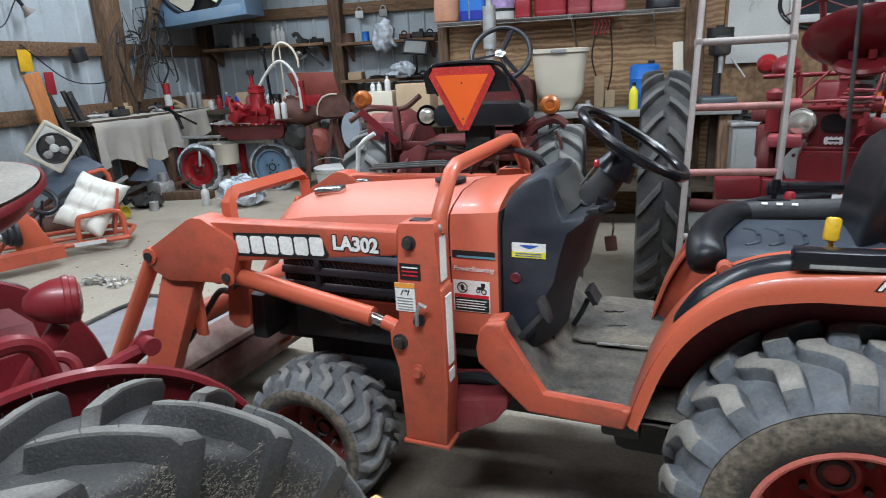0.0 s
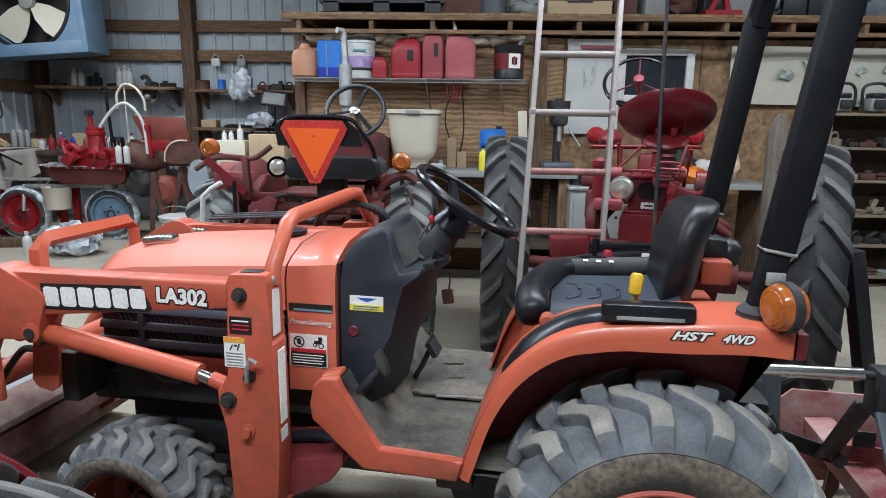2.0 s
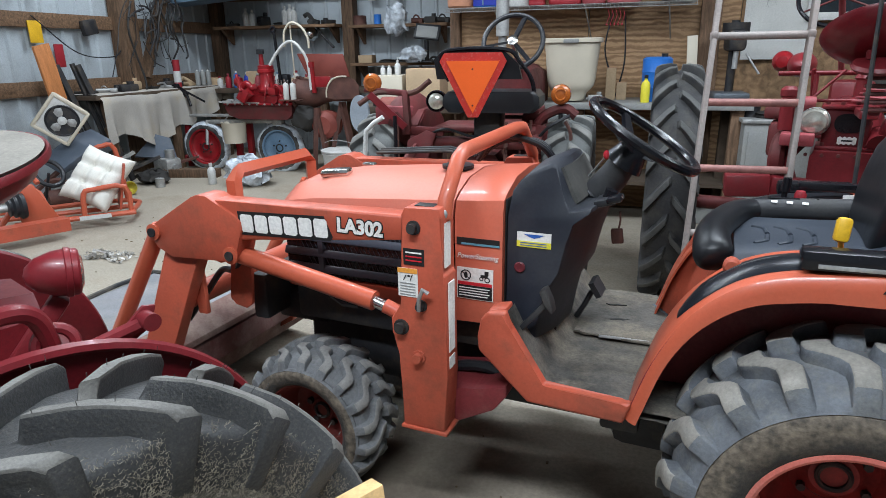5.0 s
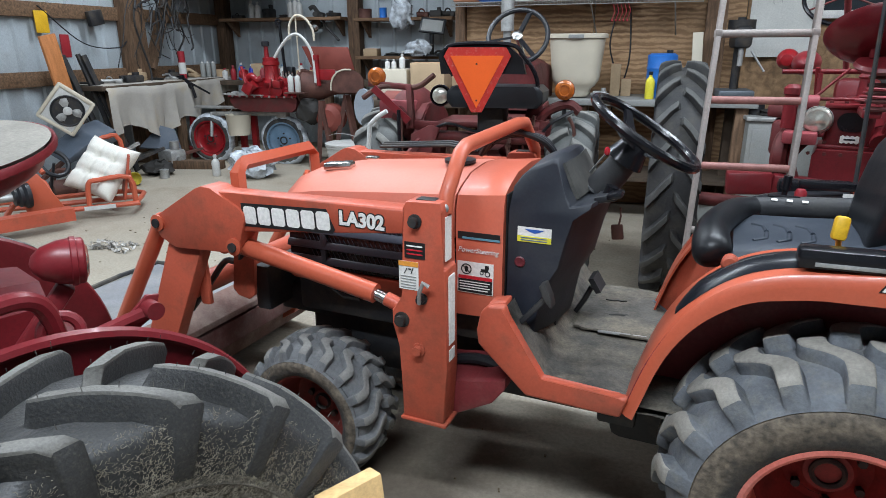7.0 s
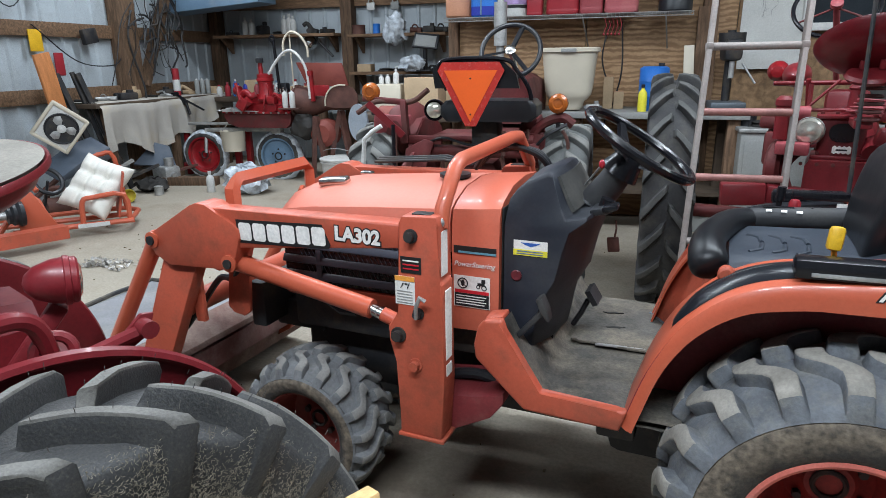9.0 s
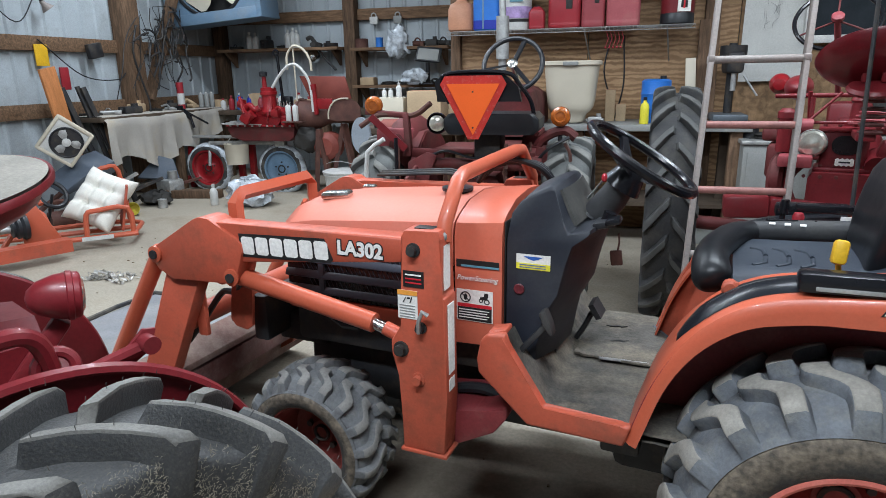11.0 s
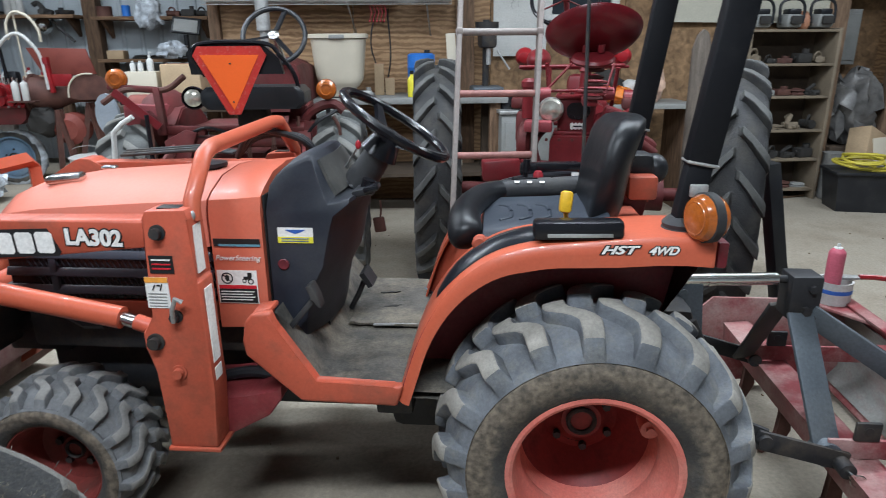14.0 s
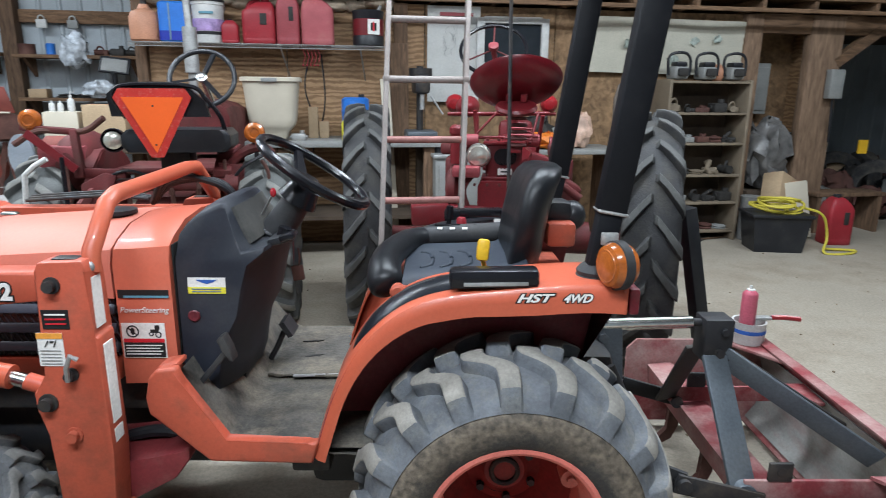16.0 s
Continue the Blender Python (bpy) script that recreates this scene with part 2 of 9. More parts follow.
LUG_GREY = mat("dusty_grey_lug_tops", (0.125, 0.119, 0.108), 0.62, var=0.25, scale=6, dirt=(0.06, 0.058, 0.054), dirt_amt=0.4, dscale=170, bump=0.2, bscale=180, speck=0.2, sscale=200)
FIELD_TYRE = (RUBBER_MUD, LUG_GREY, MUD_SIDE)
TALL_RUBBER = mat("black_tall_tyre_rubber", (0.026, 0.026, 0.027), 0.65, var=0.3, scale=9, dirt=(0.085, 0.078, 0.066), dirt_amt=0.6, dscale=7, bump=0.3, bscale=120)
TALL_TYRE = (TALL_RUBBER, mat("worn_lug_tops", (0.06, 0.06, 0.057), 0.7, var=0.3, scale=9, dirt=(0.10, 0.096, 0.088), dirt_amt=0.5, dscale=8), TALL_RUBBER)
GREY_TYRE = (mat("dusty_tread", (0.085, 0.088, 0.085), 0.8, var=0.3, scale=8), mat("dusty_tread_bars", (0.16, 0.158, 0.145), 0.8, var=0.2, scale=8), RUBBER_DARK)
BLACK = mat("black_plastic", (0.016, 0.017, 0.020), 0.38, var=0.2, scale=8, dirt=(0.045, 0.043, 0.040), dirt_amt=0.45, dscale=7, bump=0.04, bscale=250)
GLOSS_BLACK = mat("gloss_black_plastic", (0.007, 0.007, 0.009), 0.24, var=0.2)
COWL = mat("charcoal_cowl", (0.0145, 0.017, 0.0245), 0.5, var=0.2, scale=4, dirt=(0.05, 0.050, 0.050), dirt_amt=0.5, dscale=2.6, bump=0.05, bscale=350)
BUCKET_RED = mat("dusty_maroon_steel", (0.125, 0.044, 0.042), 0.6, var=0.25, scale=4, dirt=(0.25, 0.19, 0.17), dirt_amt=0.7, dscale=5, bump=0.06)
CHART = mat("cream_chart_paper", (0.44, 0.42, 0.345), 0.7, var=0.08, dirt=(0.36, 0.33, 0.26), dirt_amt=0.4)
DASH_DARK = mat("dull_shroud_plastic", (0.028, 0.028, 0.030), 0.6, var=0.2, scale=7, dirt=(0.07, 0.067, 0.06), dirt_amt=0.5, dscale=5, bump=0.05)
DASH_DUST = mat("dusty_dash_plastic", (0.052, 0.050, 0.046), 0.8, var=0.35, scale=6, dirt=(0.095, 0.087, 0.073), dirt_amt=0.6, dscale=6)
PINK_CAN = mat("pink_enamel", (0.46, 0.10, 0.14), 0.35, var=0.08)
DUSTY_PINE = mat("dusty_shelf_board", (0.19, 0.152, 0.108), 0.7, var=0.25, scale=6, dirt=(0.11, 0.08, 0.052), dirt_amt=0.5)
GRILLE = mat("grille_plastic", (0.040, 0.046, 0.060), 0.35, var=0.15)
PAD_BLACK = mat("worn_black_cover", (0.009, 0.010, 0.013), 0.28, var=0.25, scale=7, dirt=(0.05, 0.05, 0.05), dirt_amt=0.35, dscale=9, bump=0.05, bscale=180)
BLACK_STEEL = mat("black_steel", (0.02, 0.02, 0.022), 0.55, var=0.25, dirt=(0.09, 0.07, 0.05), dirt_amt=0.6, dscale=9, bump=0.06)
ROPS_GREY = mat("rollbar_grey", (0.0055, 0.0058, 0.0075), 0.55, spec=0.18, var=0.12, dirt=(0.02, 0.019, 0.019), dirt_amt=0.4, dscale=8)
SHELL_GREY = mat("pale_blue_grey_primer", (0.21, 0.235, 0.265), 0.6, var=0.15, scale=8, dirt=(0.18, 0.18, 0.18), dirt_amt=0.4, dscale=9)
SHEET_GREY = mat("dusty_grey_rubber_sheet", (0.20, 0.20, 0.21), 0.8, var=0.2, scale=4, dirt=(0.30, 0.28, 0.25), dirt_amt=0.5, dscale=3)
STEEL_BLUE = mat("blue_grey_steel", (0.10, 0.115, 0.13), 0.45, metal=0.3, var=0.15, dirt=(0.2, 0.19, 0.17), dirt_amt=0.4)
CHROME = mat("bright_steel", (0.62, 0.62, 0.6), 0.22, metal=1.0, var=0.1, scale=20)
GALV = mat("dull_steel", (0.36, 0.36, 0.35), 0.5, metal=0.6, var=0.25, scale=14, dirt=(0.2, 0.16, 0.12), dirt_amt=0.4)
MAT_FLOOR = mat("dusty_rubber_mat", (0.066, 0.062, 0.055), 0.9, var=0.5, scale=7, dirt=(0.235, 0.20, 0.152), dirt_amt=0.7, dscale=5, bump=0.35, bscale=50, speck=0.25)
SEAT = mat("blue_grey_vinyl", (0.026, 0.033, 0.045), 0.5, var=0.15, scale=6, dirt=(0.055, 0.056, 0.057), dirt_amt=0.4, bump=0.1, bscale=300)
SEAT_DARK = mat("black_vinyl", (0.009, 0.010, 0.012), 0.34, spec=0.28, var=0.2, scale=6, bump=0.05, bscale=200, dirt=(0.020, 0.018, 0.017), dirt_amt=0.45)
YELLOW = mat("yellow_plastic", (0.62, 0.36, 0.02), 0.45, var=0.1)
AMBER = mat("amber_lens", (0.33, 0.085, 0.014), 0.22, var=0.25, scale=30, coat=0.5)
TAIL_RED = mat("dusty_tail_lens", (0.13, 0.010, 0.018), 0.4, var=0.2, dirt=(0.12, 0.05, 0.045), dirt_amt=0.5, dscale=20)
CAN_PINK = mat("sunfaded_can_plastic", (0.36, 0.085, 0.095), 0.6, var=0.15, scale=6, dirt=(0.33, 0.16, 0.14), dirt_amt=0.5, dscale=6)
RED_LENS = mat("red_lens", (0.30, 0.012, 0.02), 0.2, var=0.1, coat=0.5)
BADGE_RED = mat("dull_red_badge", (0.13, 0.022, 0.028), 0.4, var=0.3, scale=60)
GLASS = mat("lamp_glass", (0.62, 0.60, 0.52), 0.12, metal=0.7, var=0.3, scale=25, coat=0.6)
WHITE = mat("white_sticker", (0.72, 0.70, 0.66), 0.5, var=0.08, dirt=(0.45, 0.40, 0.33), dirt_amt=0.35, dscale=25)
WHITE_P = mat("white_plastic", (0.52, 0.52, 0.50), 0.5, var=0.1, scale=12, dirt=(0.32, 0.30, 0.27), dirt_amt=0.4, dscale=14)
INK = mat("black_ink", (0.015, 0.015, 0.015), 0.5, var=0.1)
RED_INK = mat("red_ink", (0.50, 0.02, 0.03), 0.5, var=0.1)
BLUE_INK = mat("blue_ink", (0.03, 0.10, 0.36), 0.5, var=0.1)
TEAL_INK = mat("teal_ink", (0.10, 0.24, 0.30), 0.5, var=0.1)
YEL_INK = mat("yellow_ink", (0.70, 0.62, 0.05), 0.5, var=0.1)
ORANGE_INK = mat("orange_ink", (0.72, 0.30, 0.05), 0.5, var=0.1)
SMV_O = mat("fluorescent_orange", (0.80, 0.115, 0.014), 0.55, var=0.05, scale=6, dirt=(0.5, 0.09, 0.02), dirt_amt=0.25, speck=0.03)
SMV_R = mat("reflective_red", (0.45, 0.028, 0.02), 0.45, var=0.12, scale=14, dirt=(0.55, 0.36, 0.32), dirt_amt=0.35, dscale=45, speck=0.05)
CONCRETE = mat("dusty_concrete", (0.335, 0.295, 0.235), 0.8, var=0.2, scale=1.1, dirt=(0.15, 0.115, 0.08), dirt_amt=0.62, dscale=1.1, bump=0.25, bscale=45, speck=0.2, sscale=60)
# patches under and beside the tractor: brown oil stain plus painted-in shade
stain_and_shade(CONCRETE, (0.095, 0.072, 0.052), ((-0.25, 2.42, 0.70, 0.45, 0.8), (0.45, 2.2, 0.6, 0.3, 0.35), (0.75, 1.65, 0.35, 0.22, 0.55), (-1.2, 2.75, 0.6, 0.35, 0.5), (2.2, 2.2, 0.5, 0.3, 0.4)))
CEIL_STEEL = mat("dull_ceiling_steel", (0.17, 0.165, 0.155), 0.6, var=0.15)
STEEL_WALL = mat("white_wall_steel", (0.36, 0.40, 0.425), 0.5, var=0.12, scale=1.5, dirt=(0.2, 0.2, 0.185), dirt_amt=0.45, dscale=2.5)
PLY = plywood("plywood", (0.33, 0.205, 0.11), (0.165, 0.09, 0.043))
OSB = mat("weathered_board", (0.22, 0.135, 0.072), 0.8, var=0.45, scale=14, dirt=(0.12, 0.07, 0.038), dirt_amt=0.55, dscale=4, bump=0.08, warp=0.8)
GREY_BOARD = mat("weathered_board", (0.105, 0.085, 0.068), 0.85, var=0.35, scale=5, stretch=(8, 8, 1.2), dirt=(0.055, 0.045, 0.037), dirt_amt=0.5, bump=0.1, warp=0.6)
POST_WOOD = mat("worn_post_timber", (0.20, 0.128, 0.082), 0.8, var=0.35, scale=5, stretch=(8, 8, 1.2), dirt=(0.10, 0.065, 0.045), dirt_amt=0.5, bump=0.1, warp=0.6)
TIMBER = mat("aged_timber", (0.125, 0.075, 0.045), 0.8, var=0.45, scale=5, stretch=(8, 8, 1.2), dirt=(0.06, 0.038, 0.025), dirt_amt=0.5, bump=0.1, island=0.25, warp=0.6)
BEAM = mat("aged_beam", (0.15, 0.088, 0.05), 0.8, var=0.45, scale=5, stretch=(1.2, 8, 8), dirt=(0.07, 0.042, 0.026), dirt_amt=0.5, bump=0.1, island=0.25, warp=0.6)
DARK_WOOD = mat("dark_wood", (0.07, 0.05, 0.035), 0.85, var=0.3, scale=6, bump=0.1)
PINE = mat("fresh_pine", (0.58, 0.38, 0.17), 0.65, var=0.15, scale=4, stretch=(8, 8, 1.5), bump=0.05)
ORANGE_WOOD = mat("stained_board", (0.42, 0.16, 0.055), 0.55, var=0.2, scale=5, stretch=(7, 7, 1.2))
CREAM = mat("cream_plastic", (0.52, 0.47, 0.375), 0.5, var=0.05, dirt=(0.40, 0.35, 0.26), dirt_amt=0.3, speck=0.03)
CLOTH = mat("grey_tarp_cloth", (0.36, 0.335, 0.30), 0.9, var=0.15, scale=3, dirt=(0.36, 0.28, 0.16), dirt_amt=0.5, bump=0.1, bscale=25)
CUSHION = mat("cream_cushion_fabric", (0.68, 0.66, 0.60), 0.95, var=0.06, bump=0.10, bscale=140)
FILM = mat("clear_wrap_film", (0.46, 0.50, 0.54), 0.2, var=0.5, scale=14, bump=1.0, bscale=22, coat=0.4)
BLUE_P = mat("blue_plastic", (0.025, 0.15, 0.50), 0.4, var=0.12)
RED_P = mat("red_plastic", (0.28, 0.02, 0.028), 0.45, var=0.15, dirt=(0.20, 0.06, 0.06), dirt_amt=0.4)
PINK_P = mat("sunfaded_red_plastic", (0.27, 0.05, 0.058), 0.5, var=0.15, dirt=(0.20, 0.08, 0.078), dirt_amt=0.4)
TAN_P = mat("tan_plastic", (0.42, 0.20, 0.12), 0.5, var=0.12)
CARD = mat("cardboard", (0.40, 0.29, 0.18), 0.85, var=0.12)
FAN_BLUE = mat("pale_blue_enamel", (0.13, 0.21, 0.30), 0.5, var=0.15, dirt=(0.18, 0.18, 0.17), dirt_amt=0.5)
DUSTY_BLUE = mat("dusty_blue_steel", (0.07, 0.088, 0.115), 0.6, var=0.2, dirt=(0.13, 0.13, 0.13), dirt_amt=0.6)
ALU = mat("worn_aluminium", (0.27, 0.238, 0.22), 0.6, metal=0.1, var=0.15, scale=12, dirt=(0.20, 0.155, 0.135), dirt_amt=0.5)
RUNG_RED = mat("red_stained_rung", (0.285, 0.128, 0.112), 0.5, var=0.25, scale=14)
PAPER = mat("poster_paper", (0.48, 0.48, 0.455), 0.7, var=0.06, dirt=(0.36, 0.34, 0.29), dirt_amt=0.3)
YELLOW_HOSE = mat("yellow_cord", (0.55, 0.46, 0.06), 0.5, var=0.15)
DARK_BLUE = mat("blue_bottle", (0.02, 0.035, 0.28), 0.35, var=0.1)
GREY_PAINT = mat("grey_enamel", (0.24, 0.245, 0.235), 0.5, var=0.15, dirt=(0.14, 0.125, 0.105), dirt_amt=0.5)
INSUL = mat("pink_insulation", (0.50, 0.40, 0.30), 0.95, var=0.3, scale=14, bump=0.6, bscale=25)
DARK = mat("dark_clutter", (0.03, 0.028, 0.026), 0.7, var=0.4, scale=8)
TUBE_ON = glow("lit_tube", (1.0, 0.96, 0.9), 6.0)
WIN_GLASS = mat("dark_window_glass", (0.025, 0.03, 0.035), 0.12, var=0.2)


# ---- mesh helpers ----
class B:
    """Collects shapes into one mesh."""

    def __init__(self):
        self.bm = bmesh.new()

    def _xf(self, vs, rot, c):
        m = Matrix.Translation(c) @ (Euler([radians(a) for a in rot]).to_matrix().to_4x4() if rot else Matrix())
        for v in vs:
            v.co = m @ v.co

    def _bevel(self, vs, w, seg=2):
        es = list({e for v in vs for e in v.link_edges})
        bmesh.ops.bevel(self.bm, geom=es, offset=w, segments=seg, profile=0.5, affect="EDGES", clamp_overlap=True)

    def box(self, c, s, rot=None, bev=0.0, seg=2):
        vs = bmesh.ops.create_cube(self.bm, size=1)["verts"]
        for v in vs:
            v.co = Vector((v.co.x * s[0], v.co.y * s[1], v.co.z * s[2]))
        self._xf(vs, rot, c)
        if bev:
            self._bevel(vs, bev, seg)
        return self

    def ring(self, c, u, v, r, seg):
        return [self.bm.verts.new(Vector(c) + u * (r * math.cos(2 * math.pi * i / seg)) + v * (r * math.sin(2 * math.pi * i / seg))) for i in range(seg)]

    def skin(self, rings, closed=True, caps=True):
        n = len(rings[0])
        for a, b in zip(rings, rings[1:]):
            for i in range(n if closed else n - 1):
                j = (i + 1) % n
                try:
                    self.bm.faces.new((a[i], a[j], b[j], b[i]))
                except ValueError:
                    pass
        if caps and closed:
            for r, f in ((rings[0], -1), (rings[-1], 1)):
                try:
                    self.bm.faces.new(r[::f])
                except ValueError:
                    pass
        return self

    def tube(self, pts, r, seg=10, r_end=None, smooth=0):
        pts = [Vector(p) for p in pts]
        if smooth:
            pts = curve(pts, smooth)
        rings, u = [], None
        for i, p in enumerate(pts):
            d = (pts[min(i + 1, len(pts) - 1)] - pts[max(i - 1, 0)]).normalized()
            if u is None:
                u = d.orthogonal().normalized()
            u = (u - d * u.dot(d)).normalized()
            rr = r if r_end is None else r + (r_end - r) * i / (len(pts) - 1)
            rings.append(self.ring(p, u, d.cross(u), rr, seg))
        return self.skin(rings)

    def cyl(self, p0, p1, r, r2=None, seg=16):
        return self.tube([p0, p1], r, seg, r2)

    def bar(self, p0, p1, w, h, up=(0, 0, 1), bev=0.0):
        """Rectangular bar: w across, h along up."""
        p0, p1 = Vector(p0), Vector(p1)
        d = (p1 - p0).normalized()
        s = d.cross(Vector(up))
        s = s.normalized() if s.length > 1e-4 else d.orthogonal().normalized()
        u = s.cross(d)
        rings = [[self.bm.verts.new(p + s * (a * w / 2) + u * (b * h / 2)) for a, b in ((-1, -1), (1, -1), (1, 1), (-1, 1))] for p in (p0, p1)]
        self.skin(rings)
        if bev:
            self._bevel(rings[0] + rings[1], bev)
        return self

    def lathe(self, prof, c=(0, 0, 0), axis="y", seg=32, close=False, caps=None):
        ax = {"x": Vector((1, 0, 0)), "y": Vector((0, 1, 0)), "z": Vector((0, 0, 1))}[axis] if isinstance(axis, str) else Vector(axis).normalized()
        u = ax.orthogonal().normalized()
        v = ax.cross(u)
        rings = [self.ring(Vector(c) + ax * h, u, v, max(r, 1e-4), seg) for r, h in prof]
        if close:
            rings.append(rings[0])
        return self.skin(rings, caps=(not close) if caps is None else caps)

    def prism(self, poly, a, b, plane="xz", bev=0.0, seg=2):
        """Polygon in a plane, drawn out from a to b along the third axis."""
        f = {"xz": lambda p, q, h: (p, h, q), "xy": lambda p, q, h: (p, q, h), "yz": lambda p, q, h: (h, p, q)}[plane]
        rings = [[self.bm.verts.new(f(p, q, h)) for p, q in poly] for h in (a, b)]
        self.skin(rings)
        if bev:
            self._bevel(rings[0] + rings[1], bev, seg)
        return self

    def loft(self, sections, closed=True, caps=True):
        return self.skin([[self.bm.verts.new(p) for p in s] for s in sections], closed, caps)

    def ball(self, c, s, seg=16):
        if not isinstance(s, (tuple, list)):
            s = (s, s, s)
        vs = bmesh.ops.create_uvsphere(self.bm, u_segments=seg, v_segments=max(6, seg // 2), radius=1)["verts"]
        for v in vs:
            v.co = Vector((v.co.x * s[0] + c[0], v.co.y * s[1] + c[1], v.co.z * s[2] + c[2]))
        return self

    def torus(self, c, axis, R, r, seg=32, rs=8, a0=0, a1=360):
        ax = Vector(axis).normalized()
        u = ax.orthogonal().normalized()
        v = ax.cross(u)
        full = a1 - a0 >= 360
        rings = []
        for i in range(seg if full else seg + 1):
            a = radians(a0 + (a1 - a0) * i / seg)
            d = u * math.cos(a) + v * math.sin(a)
            rings.append(self.ring(Vector(c) + d * R, d, ax, r, rs))
        if full:
            rings.append(rings[0])
        return self.skin(rings, caps=not full)

    def jitter(self, k, scale=6.0):
        for v in self.bm.verts:
            v.co += k * noise.noise_vector(v.co * scale)
        return self


def curve(pts, n):
    """Points of a smooth line through pts, n to a stretch."""
    P = [Vector(p) for p in pts]
    P = [2 * P[0] - P[1]] + P + [2 * P[-1] - P[-2]]
    out = []
    for i in range(1, len(P) - 2):
        a, b, c, d = P[i - 1 : i + 3]
        for k in range(n):
            t = k / n
            out.append(0.5 * (2 * b + (c - a) * t + (2 * a - 5 * b + 4 * c - d) * t * t + (3 * b - a - 3 * c + d) * t**3))
    return out + [P[-2]]


def finish(bm, name, material, angle=35):
    bmesh.ops.recalc_face_normals(bm, faces=bm.faces)
    me = bpy.data.meshes.new(name)
    bm.to_mesh(me)
    bm.free()
    me.materials.append(material)
    me.polygons.foreach_set("use_smooth", [True] * len(me.polygons))
    me.set_sharp_from_angle(angle=radians(angle))
    return me


def part(name, b, material, parent, label="", angle=35):
    """One mesh object under a thing or a part."""
    ob = new(name, finish(b.bm, name, material, angle))
    ob.parent = parent
    return tagged(ob, label)


def thing(name, label, category, m=None, group="", kind=""):
    ob = new(name)
    ob.empty_display_size = 0.1
    if m is not None:
        ob.matrix_world = m
    return tagged(ob, label, category, group, kind)


def solid(name, b, material, label, category, m=None, group="", kind="", angle=35):
    """A thing of one mesh."""
    ob = new(name, finish(b.bm, name, material, angle))
    if m is not None:
        ob.matrix_world = m
    return tagged(ob, label, category, group, kind)


def share(name, me, parent, m):
    ob = new(name, me)
    ob.parent = parent
    ob.matrix_local = m
    return ob


def words(name, text, size, material, parent, m, label="", shear=0.0, extrude=0.001, bold=0.0):
    d = bpy.data.curves.new(name, "FONT")
    d.body, d.size, d.extrude, d.shear, d.offset = text, size, extrude, shear, bold
    d.align_x, d.align_y = "CENTER", "CENTER"
    tmp = new(name + "_line", d)
    bpy.context.view_layer.update()
    me = bpy.data.meshes.new_from_object(tmp.evaluated_get(bpy.context.evaluated_depsgraph_get()))
    bpy.data.objects.remove(tmp)
    me.materials.clear()
    me.materials.append(material)
    ob = new(name, me)
    ob.parent = parent
    ob.matrix_local = m
    return tagged(ob, label)


# ---- the building ----
WX0, WX1, WY0, WY1 = -5.45, 9.5, -3.0, 9.4
PLYW = 6.55
floor = solid("floor", B().box((1.4, 3.2, -0.1), (17, 14, 0.2)), CONCRETE, "dusty grey-tan concrete shop floor with stains and painted shade", "floor", kind="structure")
solid("ceiling", B().box((2.0, 3.2, CEIL + 0.05), (15.4, 12.8, 0.1)), CEIL_STEEL, "dull steel ceiling of the barn", "ceiling", kind="structure")


def ribbed(name, p0, p1, z0, z1, label, out):
    """Ribbed steel sheet wall from p0 to p1, ribs towards out."""
    p0, p1, out = Vector(p0), Vector(p1), Vector(out)
    d = p1 - p0
    n = int(d.length / 0.23)
    b = B()
    low, high = [], []
    for i in range(n + 1):
        for f, h in ((0.0, 0.0), (0.72, 0.0), (0.8, 0.02), (0.92, 0.02)):
            if i + f > n:
                continue
            q = p0 + d * ((i + f) / n) + out * h
            low.append(b.bm.verts.new((q.x, q.y, z0)))
            high.append(b.bm.verts.new((q.x, q.y, z1)))
    b.skin([low, high], closed=False)
    q = (p0 + p1) / 2 - out * 0.05
    s = (abs(d.x) + 0.02, abs(d.y) + 0.02)
    b.box((q.x, q.y, (z0 + z1) / 2), (max(s[0], 0.06), max(s[1], 0.06), z1 - z0))
    return solid(name, b, STEEL_WALL, label, "wall", kind="structure", angle=20)


ribbed("wall_north", (WX0, WY1, 0), (WX1, WY1, 0), 0, CEIL, "white ribbed steel barn wall behind shelves", (0, -1, 0))
ribbed("wall_west", (WX0, WY0, 0), (WX0, WY1, 0), 0, CEIL, "white ribbed steel barn side wall", (1, 0, 0))
ribbed("wall_south", (WX0, WY0, 0), (WX1, WY0, 0), 0, CEIL, "white ribbed steel barn wall", (0, 1, 0))
ribbed("wall_east", (WX1, WY0, 0), (WX1, WY1, 0), 0, CEIL, "white ribbed steel barn side wall", (-1, 0, 0))

# plywood partition under the loft, with a doorway and a wide opening
ply = thing("wall_partition", "brown plywood partition wall under the loft", "wall", kind="structure")
for x0, x1, z0, z1 in ((-1.0, 0.22, 0, 2.14), (0.22, 1.44, 0, 2.14), (1.44, 2.66, 0, 2.14), (2.66, 3.6, 0, 2.14), (3.6, 4.66, 0, 2.14)):
    part("panel", B().box(((x0 + x1) / 2, PLYW + 0.03, (z0 + z1) / 2), (x1 - x0 - 0.006, 0.02, z1 - z0), bev=0.002), PLY if x0 < 1.2 else OSB, ply)
part("panel", B().box((-0.98, (PLYW + WY1) / 2, 1.07), (0.02, WY1 - PLYW, 2.14)), PLY, ply)
for x, w in ((-0.97, 0.09), (1.22, 0.12), (4.63, 0.18), (5.42, 0.36)):
    part("post", B().box((x, PLYW - 0.01, 1.07), (w, 0.1, 2.14), bev=0.006), POST_WOOD if x > 4 else TIMBER, ply, "rough brown timber post")
part("header", B().box((6.3, PLYW, 2.06), (3.4, 0.1, 0.18), bev=0.006), BEAM, ply, "rough timber header over the openings")
